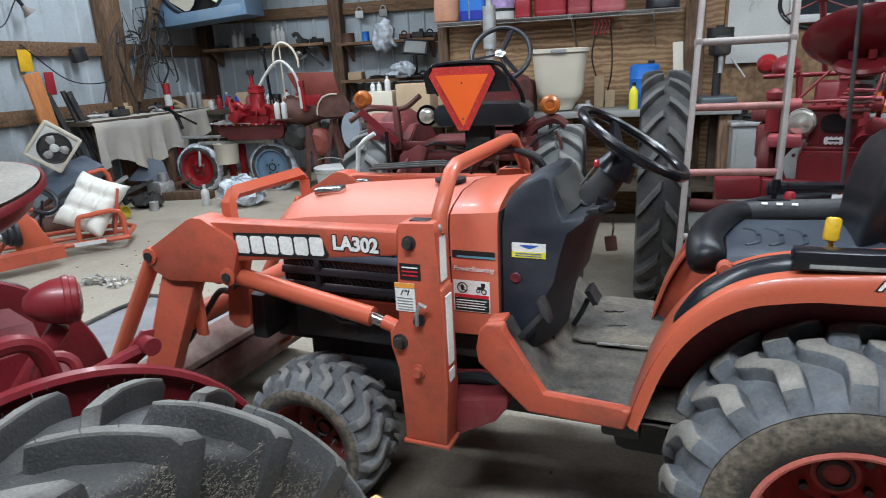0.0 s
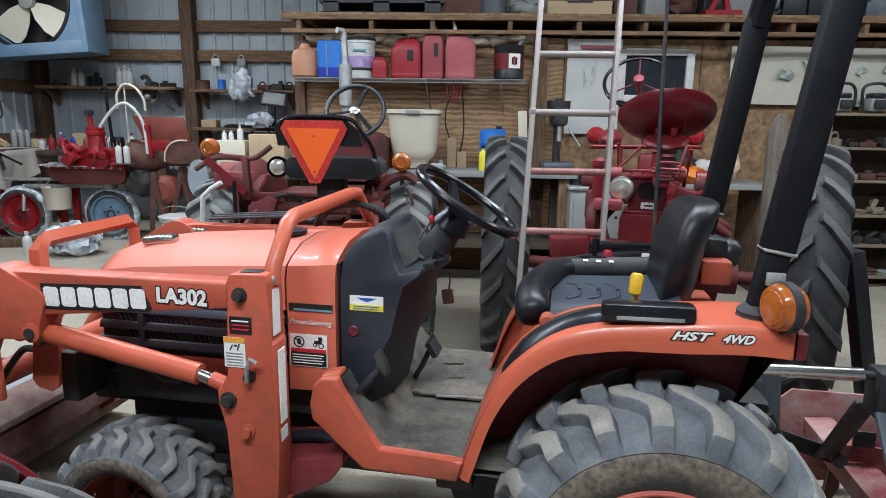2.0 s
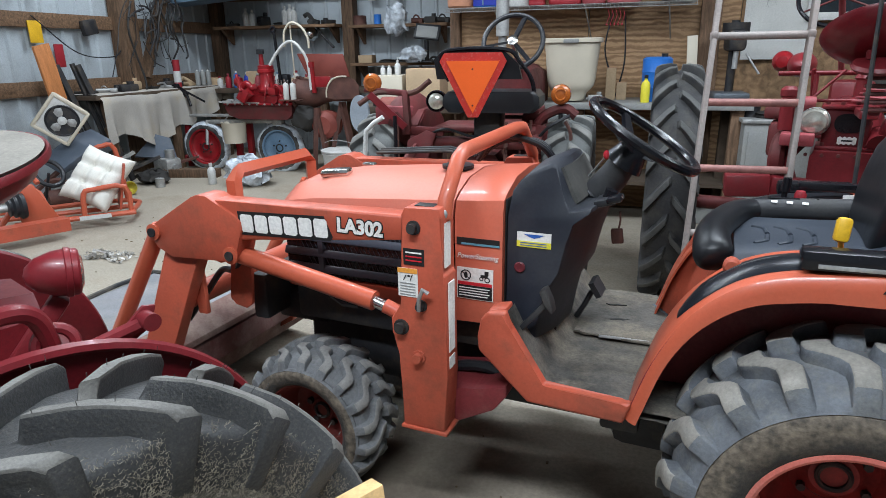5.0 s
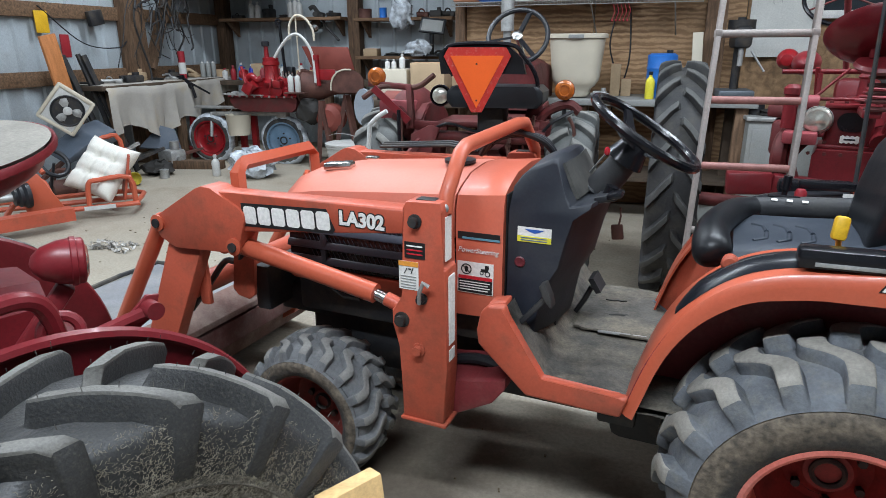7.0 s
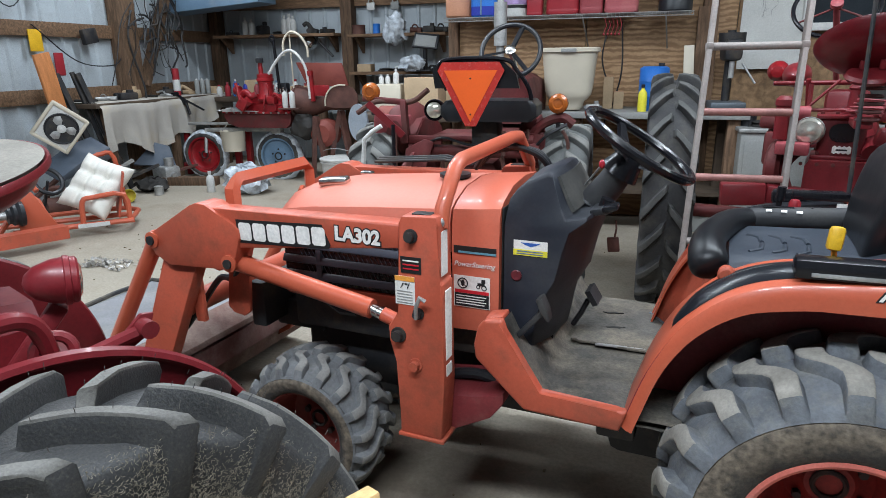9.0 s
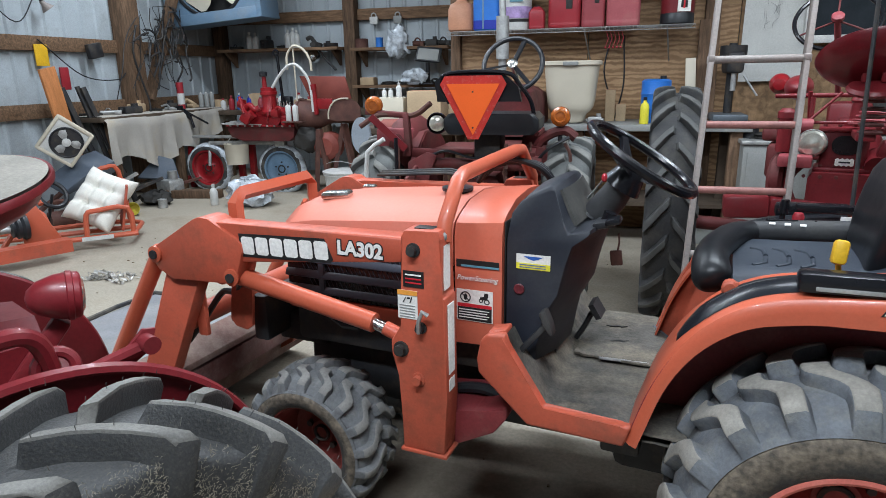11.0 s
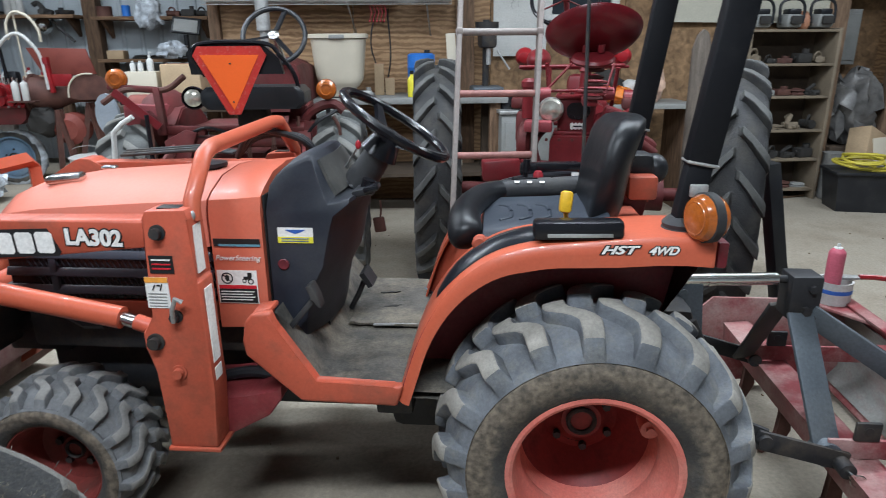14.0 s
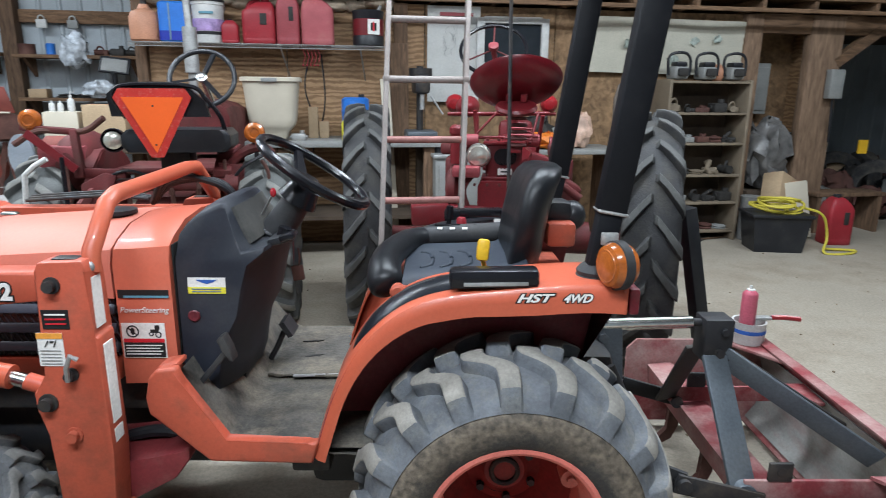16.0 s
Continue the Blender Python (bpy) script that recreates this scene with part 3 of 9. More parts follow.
part("brace", B().bar((5.56, PLYW - 0.02, 1.7), (6.0, PLYW - 0.02, 2.02), 0.09, 0.1), BEAM, ply)
part("panel", B().box((9.0, PLYW + 0.03, 1.07), (1.0, 0.04, 2.14)), PLY, ply)

# loft
loft = thing("loft", "timber storage loft with open joist front", "loft", kind="structure")
part("deck", B().box((4.2, 7.82, 2.29), (10.5, 3.15, 0.02)), OSB, loft, "plywood loft deck")
part("rim_beam", B().box((4.2, 6.25, 2.26), (10.5, 0.04, 0.04), bev=0.004), BEAM, loft)
part("rim_beam", B().box((4.2, 6.25, 2.145), (10.5, 0.05, 0.035), bev=0.004), BEAM, loft)
for i in range(18):
    part("joist", B().box((-0.9 + i * 0.6 + 0.04 * math.sin(i * 2.3), 7.8, 2.2), (0.04, 3.1, 0.1), bev=0.004), BEAM, loft)
part("lining", B().box((4.2, 8.0, 2.13), (10.5, 2.7, 0.01)), DARK_WOOD, loft)

# frame of the steel walls: posts and girts
frame_w = thing("wall_framing", "aged brown timber posts and girts on the steel walls", "timber framing", kind="structure")
part("post", B().box((-3.2, WY1 - 0.13, CEIL / 2), (0.17, 0.18, CEIL), bev=0.008), TIMBER, frame_w)
part("post", B().box((-5.33, WY1 - 0.12, CEIL / 2), (0.16, 0.18, CEIL), bev=0.008), TIMBER, frame_w)
part("post", B().box((-5.32, 7.35, CEIL / 2), (0.2, 0.26, CEIL), bev=0.01), TIMBER, frame_w)
part("post", B().box((-5.32, 3.6, CEIL / 2), (0.2, 0.26, CEIL), bev=0.01), TIMBER, frame_w)
part("knee_brace", B().bar((-5.25, 7.5, 1.15), (-5.1, 8.1, 2.6), 0.06, 0.14, (1, 0, 0)), TIMBER, frame_w)
for z in (2.22, 2.6):
    part("girt", B().box((-3.3, WY1 - 0.07, z), (4.1, 0.05, 0.15), bev=0.005), BEAM, frame_w)
for z in (1.09, 1.78, 2.55):
    part("girt", B().box((-5.40, 3.2, z), (0.05, 12.2, 0.15), bev=0.005), BEAM, frame_w)

# shop lights on the ceiling
for tx, ty, _ in TUBES:
    t = thing("shop_light", "twin tube shop light hung under the ceiling", "ceiling light", pose(tx, ty, CEIL - 0.06), "ceiling tube lights")
    part("housing", B().box((0, 0, 0.03), (2.4, 0.2, 0.06), bev=0.01), WHITE_P, t)
    for s in (-0.05, 0.05):
        part("tube", B().cyl((-1.15, s, -0.02), (1.15, s, -0.02), 0.013), TUBE_ON, t)


# ---- wheels ----
def tyre(R, W, rim, n, h, lug, sweep, wrap=0.6, block=False):
    """Tyre round the y axis, one skin: n lugs a side of angular half width lug, swept by sweep radians from centre to shoulder.
    block: short stepped industrial lugs, in place of long field bars."""
    b = B()
    cr = R - h
    d = cr - rim
    if block:
        crown = [(0.0, 0.0), (0.03, 0.0), (0.045, 0.0), (0.11, 0.0), (0.17, 0.0), (0.21, 0.001), (0.25, 0.003), (0.29, 0.006), (0.33, 0.010), (0.37, 0.015)]
        low = [(cr - 0.05 * R * q / 0.02, y) for y, q in crown] + [(cr - 0.055 * R, 0.405), (cr - 0.080 * R, 0.44), (cr - 0.11 * R, 0.475), (rim + 0.72 * d, 0.514), (rim + 0.655 * d, 0.538), (rim + 0.64 * d, 0.531)]
        low += [(rim + 0.62 * d, 0.543), (rim + 0.46 * d, 0.556), (rim + 0.30 * d, 0.55), (rim + 0.15 * d, 0.53), (rim + 0.05 * d, 0.50), (rim, 0.46)]
        top = [(cr, 0.0), (R - 0.45 * h, 0.024), (R - 0.002, 0.04)] + [(R - 0.05 * R * q / 0.02, y) for y, q in crown[3:]] + [(R - 0.052 * R, 0.425), (R - 0.070 * R, 0.462), (R - 0.096 * R, 0.484), (rim + 0.82 * d, 0.502), (rim + 0.655 * d, 0.538), (rim + 0.64 * d, 0.531)] + low[16:]
        edge, first = 14, 2
        run = [min(1.0, max(0.0, (y - 0.13) / 0.22)) for _, y in low]
        run = [q * q * (3 - 2 * q) for q in run]
        wide = [1.12 if y < 0.2 else 1.12 - 0.12 * min(1, (y - 0.2) / 0.2) for _, y in low]
    else:
        low = [(cr, 0.0), (cr, 0.055), (cr, 0.10), (cr, 0.20), (cr - 0.004, 0.28), (cr - 0.012 * R, 0.36), (rim + 0.91 * d, 0.45), (rim + 0.82 * d, 0.48), (rim + wrap * d, 0.497), (rim + (wrap - 0.04) * d, 0.499),
               (rim + 0.42 * d, 0.50), (rim + 0.36 * d, 0.499), (rim + 0.34 * d, 0.506), (rim + 0.32 * d, 0.497), (rim + 0.16 * d, 0.46), (rim + 0.06 * d, 0.40), (rim, 0.35)]
        top = [(cr, 0.0), (cr + 0.1 * h, 0.03), (R - 0.004, 0.06), (R, 0.20), (R - 0.002, 0.28), (R - 0.006, 0.38), (R - 0.02 * R - 0.002, 0.475), (R - 0.05 * R, 0.503), (rim + wrap * d + 0.006, 0.512)] + low[9:]
        edge, first = 9, 1
        run = [0, 0.08, 0.13, 0.38, 0.55, 0.74, 0.93, 1.0, 1.02] + [1.02] * 8
        wide = [0.85 + 0.35 * u for u in run]
    col = [(-1.2, 0.0), (-1.04, 0.55), (-0.95, 0.90), (-0.78, 1.0), (0.0, 1.0), (0.78, 1.0), (0.95, 0.90), (1.04, 0.55), (1.2, 0.0)]
    gap = math.pi * 2 / n - 2.4 * lug
    cols = [(p * lug, k) for p, k in col] + [(1.2 * lug + gap * q, 0.0) for q in (0.33, 0.66)]
    for s in (-1, 1):
        grid = []
        for i in range(n):
            th0 = 2 * math.pi * (i + (0.5 if s > 0 else 0)) / n
            for p, k in cols:
                line = []
                for j in range(len(low)):
                    r = top[j][0] * k + low[j][0] * (1 - k)
                    y = (top[j][1] * k + low[j][1] * (1 - k)) * W * s
                    q = p
                    if 0 < j <= edge:
                        q = p * wide[j] if abs(p) <= 1.21 * lug else 1.2 * lug * wide[j] + (p - 1.2 * lug) * (gap - 2.4 * lug * (wide[j] - 1)) / gap - 0.0
                    a = th0 + q + (sweep * run[j] if j else 0)
                    line.append((r * math.sin(a), y, r * math.cos(a)))
                grid.append((line, k))
        m = len(grid)
        vs = [[b.bm.verts.new(q) for q in line] for line, _ in grid]
        for i in range(m):
            i2 = (i + 1) % m
            for j in range(len(low) - 1):
                f = b.bm.faces.new((vs[i][j], vs[i2][j], vs[i2][j + 1], vs[i][j + 1]))
                lugface = grid[i][1] + grid[i2][1] > 1.85 and first <= j < edge - 2
                f.material_index = 1 if lugface else (2 if j >= edge else 0)
    return b


def wheel(name, parent, x, y, z, R, W, rim, n, h, lug, sweep, rubber, paint, dish, side, label_t="", block=False, wrap=0.6, hub_r=0.07, bolts=6, turn=0.0, rz=0.0, hw=0.40, disc=None, cone=0.0):
    """Wheel with its tyre, rim and hub. side: +1 shows its outer face to +y. dish: depth of the hub behind the rim's edge; cone: how far the disc slopes in from the rim."""
    w = new(name)
    w.empty_display_size = 0.1
    w.parent = parent
    w.matrix_local = pose(x, y, z, 0, 0, rz) @ pose(0, 0, 0, 0, turn, 0) @ (Matrix() if side > 0 else pose(0, 0, 0, 0, 0, 180))
    if n > 1:
        t = part("tyre", tyre(R, W, rim, n, h, lug, sweep, wrap, block), rubber[0], w, label_t, 50)
        t.data.materials.append(rubber[1])
        t.data.materials.append(rubber[2])
    else:
        half = [(rim, 0.36 * W), (rim + 0.2 * (R - rim), 0.46 * W), (rim + 0.5 * (R - rim), 0.5 * W), (rim + 0.8 * (R - rim), 0.44 * W), (R - 0.006, 0.3 * W), (R, 0.22 * W), (R - 0.006, 0.20 * W), (R - 0.006, 0.12 * W), (R, 0.10 * W), (R, 0)]
        part("tyre", B().lathe(half + [(r, -q) for r, q in half[-2::-1]] + [(rim - 0.01, -0.3 * W), (rim - 0.01, 0.3 * W)], seg=48, close=True), rubber, w, label_t)
    hw = hw * W
    b = B()
    b.lathe([(rim + 0.012, hw - 0.006), (rim + 0.017, hw), (rim + 0.016, hw + 0.008), (rim + 0.006, hw + 0.009), (rim - 0.002, hw + 0.004), (rim - 0.010, hw - 0.02), (rim - 0.014, hw - 0.055), (rim - 0.024, hw - 0.07), (rim - 0.026, hw - 0.105), (rim - 0.02, hw - 0.115), (rim - 0.03, hw - dish + cone)] if dish > 0.13 else
            [(rim + 0.012, hw), (rim + 0.016, hw + 0.008), (rim - 0.002, hw + 0.004), (rim - 0.016, hw - 0.03), (rim - 0.02, hw - min(0.07, dish * 0.7)), (rim - 0.03, hw - dish)], seg=56, caps=False)
    b.lathe([(rim + 0.012, -hw), (rim + 0.012, hw)], seg=48, caps=False)
    part("rim", b, paint, w)
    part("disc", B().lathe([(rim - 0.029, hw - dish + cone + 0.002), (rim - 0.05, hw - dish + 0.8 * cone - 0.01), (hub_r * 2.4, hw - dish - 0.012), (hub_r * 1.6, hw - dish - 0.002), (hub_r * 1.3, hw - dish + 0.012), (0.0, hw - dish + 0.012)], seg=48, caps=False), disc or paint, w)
    b = B().lathe([(hub_r, hw - dish - 0.02), (hub_r, hw - dish + 0.020), (hub_r * 0.86, hw - dish + 0.024), (hub_r * 0.72, hw - dish + 0.020), (hub_r * 0.68, hw - dish - 0.03), (0, hw - dish - 0.03)], seg=20)
    part("hub", b, BLACK_STEEL, w, "dark greasy hub")
    for i in range(bolts):
        a = 2 * math.pi * i / bolts
        q = (0.4 * rim * math.sin(a), hw - dish - 0.008 + 0.15 * cone, 0.4 * rim * math.cos(a))
        part("bolt", B().cyl(q, (q[0], q[1] + 0.018, q[2]), 0.011, seg=6), BLACK_STEEL, w)
    return w


# ---- compact orange tractor ----
K = thing("compact_tractor", "orange compact loader tractor with charcoal cowl and black seat", "tractor", pose(1.138, 2.402, 0, 0, 0, 172))


def side_text(x, y, z, rot=0.0):
    return pose(x, y, z, 90, 0, 180) @ pose(0, 0, 0, 0, 0, rot)


for s in (1, -1):
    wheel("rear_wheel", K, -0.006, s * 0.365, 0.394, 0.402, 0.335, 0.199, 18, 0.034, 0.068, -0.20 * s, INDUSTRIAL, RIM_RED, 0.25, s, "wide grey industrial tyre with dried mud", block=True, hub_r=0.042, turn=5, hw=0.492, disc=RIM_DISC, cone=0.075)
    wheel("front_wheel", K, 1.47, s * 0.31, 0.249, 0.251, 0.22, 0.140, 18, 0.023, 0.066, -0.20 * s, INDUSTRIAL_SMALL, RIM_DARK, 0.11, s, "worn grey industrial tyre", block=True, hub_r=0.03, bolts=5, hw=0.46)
# valve on the near rim
part("valve_boss", B().cyl((-0.148, 0.40, 0.475), (-0.148, 0.452, 0.475), 0.024).cyl((-0.148, 0.44, 0.475), (-0.148, 0.462, 0.475), 0.010), RIM_RED, K)

# chassis, engine, gearbox
part("chassis", B().box((0.95, 0, 0.41), (1.35, 0.26, 0.20), bev=0.02), BLACK_STEEL, K, "black cast chassis")
part("gearbox", B().box((0.2, 0, 0.38), (0.7, 0.34, 0.24), bev=0.04), BLACK_STEEL, K)
part("rear_housing", B().box((-0.18, 0, 0.52), (0.30, 0.30, 0.30), bev=0.03), BLACK_STEEL, K)
part("nose_plate", B().box((1.62, 0, 0.55), (0.20, 0.36, 0.10), bev=0.01), BLACK_STEEL, K)
part("front_axle_beam", B().box((1.47, 0, 0.31), (0.14, 0.42, 0.12), bev=0.02), BLACK_STEEL, K)
part("engine", B().box((1.25, 0, 0.60), (0.75, 0.40, 0.16), bev=0.02), BLACK_STEEL, K, "oily black engine under the hood")
part("axle", B().cyl((0, -0.275, 0.376), (0, 0.275, 0.376), 0.06), BLACK_STEEL, K)
part("fuel_hose", B().tube([(1.20, 0.24, 0.50), (1.05, 0.27, 0.48), (0.9, 0.27, 0.50), (0.72, 0.26, 0.44)], 0.017, smooth=6), BLACK, K)

# hood: lofted shell
def hood_ring(x, w, zb, zt, r=0.05, crown=0.012, dome=0.0):
    side = [(w, zb), (w, zt - r * 1.2), (w - r * 0.25, zt - r * 0.45), (w - r * 0.9, zt - r * 0.08), (w * 0.5, zt + crown * 0.7 + dome * 0.72), (0, zt + crown + dome)]
    return [(x, y, z) for y, z in side] + [(x, -y, z) for y, z in side[-2::-1]]


b = B().loft([hood_ring(1.7, 0.1, 0.885, 0.892, 0.03, dome=0.022), hood_ring(1.685, 0.16, 0.88, 0.92, 0.04, dome=0.022), hood_ring(1.655, 0.205, 0.876, 0.946, 0.05, dome=0.022), hood_ring(1.6, 0.232, 0.873, 0.966, 0.05, dome=0.022), hood_ring(1.5, 0.243, 0.87, 0.982, 0.05, dome=0.022), hood_ring(1.25, 0.247, 0.868, 1, 0.05, dome=0.022), hood_ring(1.012, 0.25, 0.865, 1.014, 0.05, dome=0.022)])
part("hood", b, ORANGE_FADED, K, "sun-faded orange hood")
b = B().loft([hood_ring(1.006, 0.25, 0.628, 1.015, 0.05, dome=0.022), hood_ring(0.95, 0.251, 0.63, 1.018, 0.05, dome=0.022), hood_ring(0.862, 0.252, 0.634, 1.026, 0.05, dome=0.022)])
part("side_panel", b, ORANGE_MID, K)
part("hood_latch", B().box((1.50, 0.09, 1.018), (0.10, 0.055, 0.026), rot=(0, 4, 12), bev=0.009), CHROME, K)
part("hood_latch", B().box((1.50, -0.13, 1.01), (0.05, 0.03, 0.014), bev=0.008), CHROME, K)
part("fuel_cap", B().lathe([(0.038, 0), (0.038, 0.012), (0.05, 0.014), (0.05, 0.024), (0.02, 0.028), (0, 0.028)], (1.085, 0.03, 1.034), "z", 20), BLACK, K)
# side grilles
for s in (1, -1):
    g = part("grille", B().box((1.315, s * 0.232, 0.782), (0.60, 0.02, 0.165), bev=0.008), GLOSS_BLACK, K, "black louvred side grille")
    for i in range(3):
        part("slat", B().box((1.315, s * 0.244, 0.730 + i * 0.052), (0.60, 0.016, 0.026), rot=(24 * s, 0, 0), bev=0.004), GRILLE, g)
    part("slat", B().box((1.475, s * 0.244, 0.782), (0.02, 0.018, 0.15), bev=0.003), GRILLE, g)
    mesh = B()
    for k in range(34):
        mesh.bar((1.03 + 0.0165 * k - 0.08, s * 0.2425, 0.705), (1.03 + 0.0165 * k, s * 0.2425, 0.86), 0.002, 0.002)
    part("mesh_screen", mesh, GRILLE, g)
part("nose_grille", B().box((1.60, 0, 0.79), (0.05, 0.40, 0.19), bev=0.02), GLOSS_BLACK, K)
for s in (1, -1):
    part("lower_rail", B().prism([(1.66, 0.70), (1.02, 0.70), (1.02, 0.635), (1.10, 0.635), (1.60, 0.66)], s * 0.215, s * 0.252, bev=0.006), ORANGE_WORN, K)
for s in (1, -1):
    part("headlamp", B().box((1.60, s * 0.17, 0.905), (0.05, 0.09, 0.045), bev=0.015), GLOSS_BLACK, K)

# cowl and dash
prof = [(0.856, 0.632), (0.855, 0.96), (0.849, 1.026), (0.833, 1.052), (0.81, 1.072), (0.778, 1.086), (0.752, 1.098), (0.740, 1.094), (0.727, 1.066), (0.704, 1.020), (0.684, 0.990), (0.655, 0.986), (0.612, 0.999), (0.602, 0.988), (0.612, 0.955),
        (0.630, 0.895), (0.649, 0.807), (0.687, 0.737), (0.703, 0.66), (0.712, 0.60), (0.745, 0.57), (0.80, 0.60)]
secs = []
for y, k in ((0.236, 0.955), (0.233, 0.985), (0.222, 1.0), (0.12, 1.0), (0.0, 1.0), (-0.12, 1.0), (-0.222, 1.0), (-0.233, 0.985), (-0.236, 0.955)):
    bow = 0.010 * (1 - (y / 0.236) ** 2)
    rise = 0.012 * (1 - (y / 0.236) ** 2)
    line = []
    for i, (x, z) in enumerate(prof):
        x += -bow if 7 <= i <= 10 else 0.05 * min(1, (1.01 - z) / 0.05) * (y / 0.222) ** 2 if 10 < i < 21 else 0
        z += rise if 4 <= i <= 8 else 0
        line.append((0.74 + (x - 0.74) * k, y * (1 - 0.32 * min(1, max(0, (z - 0.99) / 0.11))), 0.85 + (z - 0.85) * k))
    secs.append(line)
part("cowl", B().loft(secs), COWL, K, "dusty charcoal plastic cowl", 50)
part("cowl_skirt", B().loft([[(x0, -w, z), (x1, -w * 0.8, z), (x1, w * 0.8, z), (x0, w, z)] for x0, x1, w, z in ((0.80, 0.735, 0.14, 0.64), (0.80, 0.735, 0.12, 0.58), (0.79, 0.74, 0.10, 0.53))]), BLACK, K)
part("hood_seam", B().box((0.859, 0, 0.84), (0.004, 0.468, 0.33), bev=0.002), INK, K)
secs = []
for y in (0.165, 0.12, 0.06, 0.0, -0.06, -0.12, -0.165):
    bow = 0.014 * (1 - (y / 0.236) ** 2)
    secs.append([(x - bow, y * (1 - 1.6 * (z - 0.99)), z) for x, z in ((0.731, 1.088), (0.704, 1.036), (0.680, 0.996), (0.690, 0.990), (0.712, 1.032), (0.738, 1.084))])
part("dash_panel", B().loft(secs), DASH_DUST, K, "dusty grey instrument panel", 60)
part("dash_step", B().box((0.60, 0.14, 1.004), (0.06, 0.09, 0.02), rot=(0, 14, 0), bev=0.006), BLACK, K)
part("key_switch", B().cyl((0.60, 0.13, 1.0), (0.59, 0.13, 1.03), 0.018).box((0.575, 0.17, 1.016), (0.04, 0.06, 0.016), rot=(0, 14, 0), bev=0.005), GLOSS_BLACK, K)
part("choke_knob", B().ball((0.60, 0.205, 1.137), (0.008, 0.008, 0.012)), RED_LENS, K, "red knob on a thin stalk")
part("knob_stalk", B().cyl((0.66, 0.10, 1.06), (0.60, 0.20, 1.135), 0.003), GALV, K)
# steering
WC, WN = Vector((0.531, 0, 1.165)), Vector((-0.5405, 0, 0.8414))
sw = part("steering_wheel", B().torus(WC, WN, 0.169, 0.0145, 48, 10), GLOSS_BLACK, K, "glossy black steering wheel")
b = B().cyl(WC - WN * 0.100, WC - WN * 0.035, 0.060, 0.038).cyl(WC - WN * 0.04, WC - WN * 0.02, 0.034, 0.026)
for a in (92, 212, 332):
    d = Vector((0, 1, 0)) * math.cos(radians(a)) + WN.cross(Vector((0, 1, 0))) * math.sin(radians(a))
    b.loft([[tuple(WC + d * r + WN * (u + h) + WN.cross(d) * q) for q, h in ((-w, 0), (w, 0), (w * 0.7, 0.012), (-w * 0.7, 0.012))] for r, u, w in ((0.012, -0.055, 0.03), (0.05, -0.048, 0.025), (0.11, -0.026, 0.018), (0.164, -0.006, 0.014))])
part("spoke", b, GLOSS_BLACK, sw)
part("column", B().tube([(0.668, 0, 0.955), (0.642, 0, 1.0), WC - WN * 0.14, WC - WN * 0.10, WC - WN * 0.06], 0.050, 20, 0.037), DASH_DARK, K, "dull black steering column shroud")
part("boot_rib", B().torus((0.652, 0, 0.990), (-0.5, 0, 0.866), 0.053, 0.006, 28, 8), BLACK, K)
part("hang_tag", B().tube([(0.575, 0.06, 0.955), (0.572, 0.06, 0.93), (0.575, 0.06, 0.905)], 0.003, 6).box((0.578, 0.06, 0.882), (0.034, 0.012, 0.045), rot=(0, 8, 0), bev=0.004), RUST, K, "small rusty tag hanging on a wire")

# operator deck
DECK = ((0.83, 0.70), (0.775, 0.62), (0.715, 0.538), (0.69, 0.528), (0.60, 0.526), (0.48, 0.526), (0.34, 0.530))
b = B()
for dz in (0.0, -0.02):
    b.loft([[(x, y, z + dz) for y in [0.40 - 0.056 * i for i in range(16)]] for x, z in [(DECK[k][0] + (DECK[k + 1][0] - DECK[k][0]) * f / 4, DECK[k][1] + (DECK[k + 1][1] - DECK[k][1]) * f / 4) for k in range(6) for f in range(4)] + [DECK[-1]]], closed=False)
part("floor_mat", b.jitter(0.007, 8).jitter(0.003, 30), MAT_FLOOR, K, "dusty worn rubber floor mat, torn at the seam")
part("mat_strip", B().box((0.535, 0.005, 0.538), (0.17, 0.012, 0.006), rot=(0, 0, 6), bev=0.002), GALV, K, "worn steel strip under the mat")
# upper layer of the mat, torn along its edge, with slits
secs = []
for i in range(45):
    x = 0.435 + 0.006 * i
    e = 0.012 - 0.05 * (x - 0.55) + 0.010 * noise.noise(Vector((x * 28, 0, 3))) + 0.005 * noise.noise(Vector((x * 90, 0, 7)))
    far = -0.335 + 0.012 * noise.noise(Vector((x * 25, 4, 0)))
    lift = 0.004 + 0.006 * max(0, noise.noise(Vector((x * 14, 2, 5))))
    secs.append([(x, far, 0.534), (x, -0.12, 0.536), (x, e, 0.534), (x, e + 0.001, 0.536 + lift), (x, e - 0.03, 0.541 + 0.3 * lift), (x, -0.12, 0.5425), (x, far, 0.539)])
part("mat_layer", B().loft(secs), MAT_FLOOR, K, "upper mat layer with a ragged torn edge", 60)
for x0, y0, x1, y1, open_w in ((0.61, -0.12, 0.545, -0.14, 0.006), (0.64, -0.25, 0.57, -0.262, 0.004)):
    mid = [((x0 + (x1 - x0) * f + 0.004 * math.sin(9 * f + 20 * x0)), (y0 + (y1 - y0) * f + 0.004 * math.sin(13 * f + 9 * y0))) for f in [i / 8 for i in range(9)]]
    part("tear", B().loft([[(x, y - open_w * math.sin(math.pi * i / 8) - 0.001, 0.5435), (x, y + open_w * math.sin(math.pi * i / 8) + 0.001, 0.5435), (x, y, 0.538)] for i, (x, y) in enumerate(mid)]), INK, K, "dark slit in the torn mat")


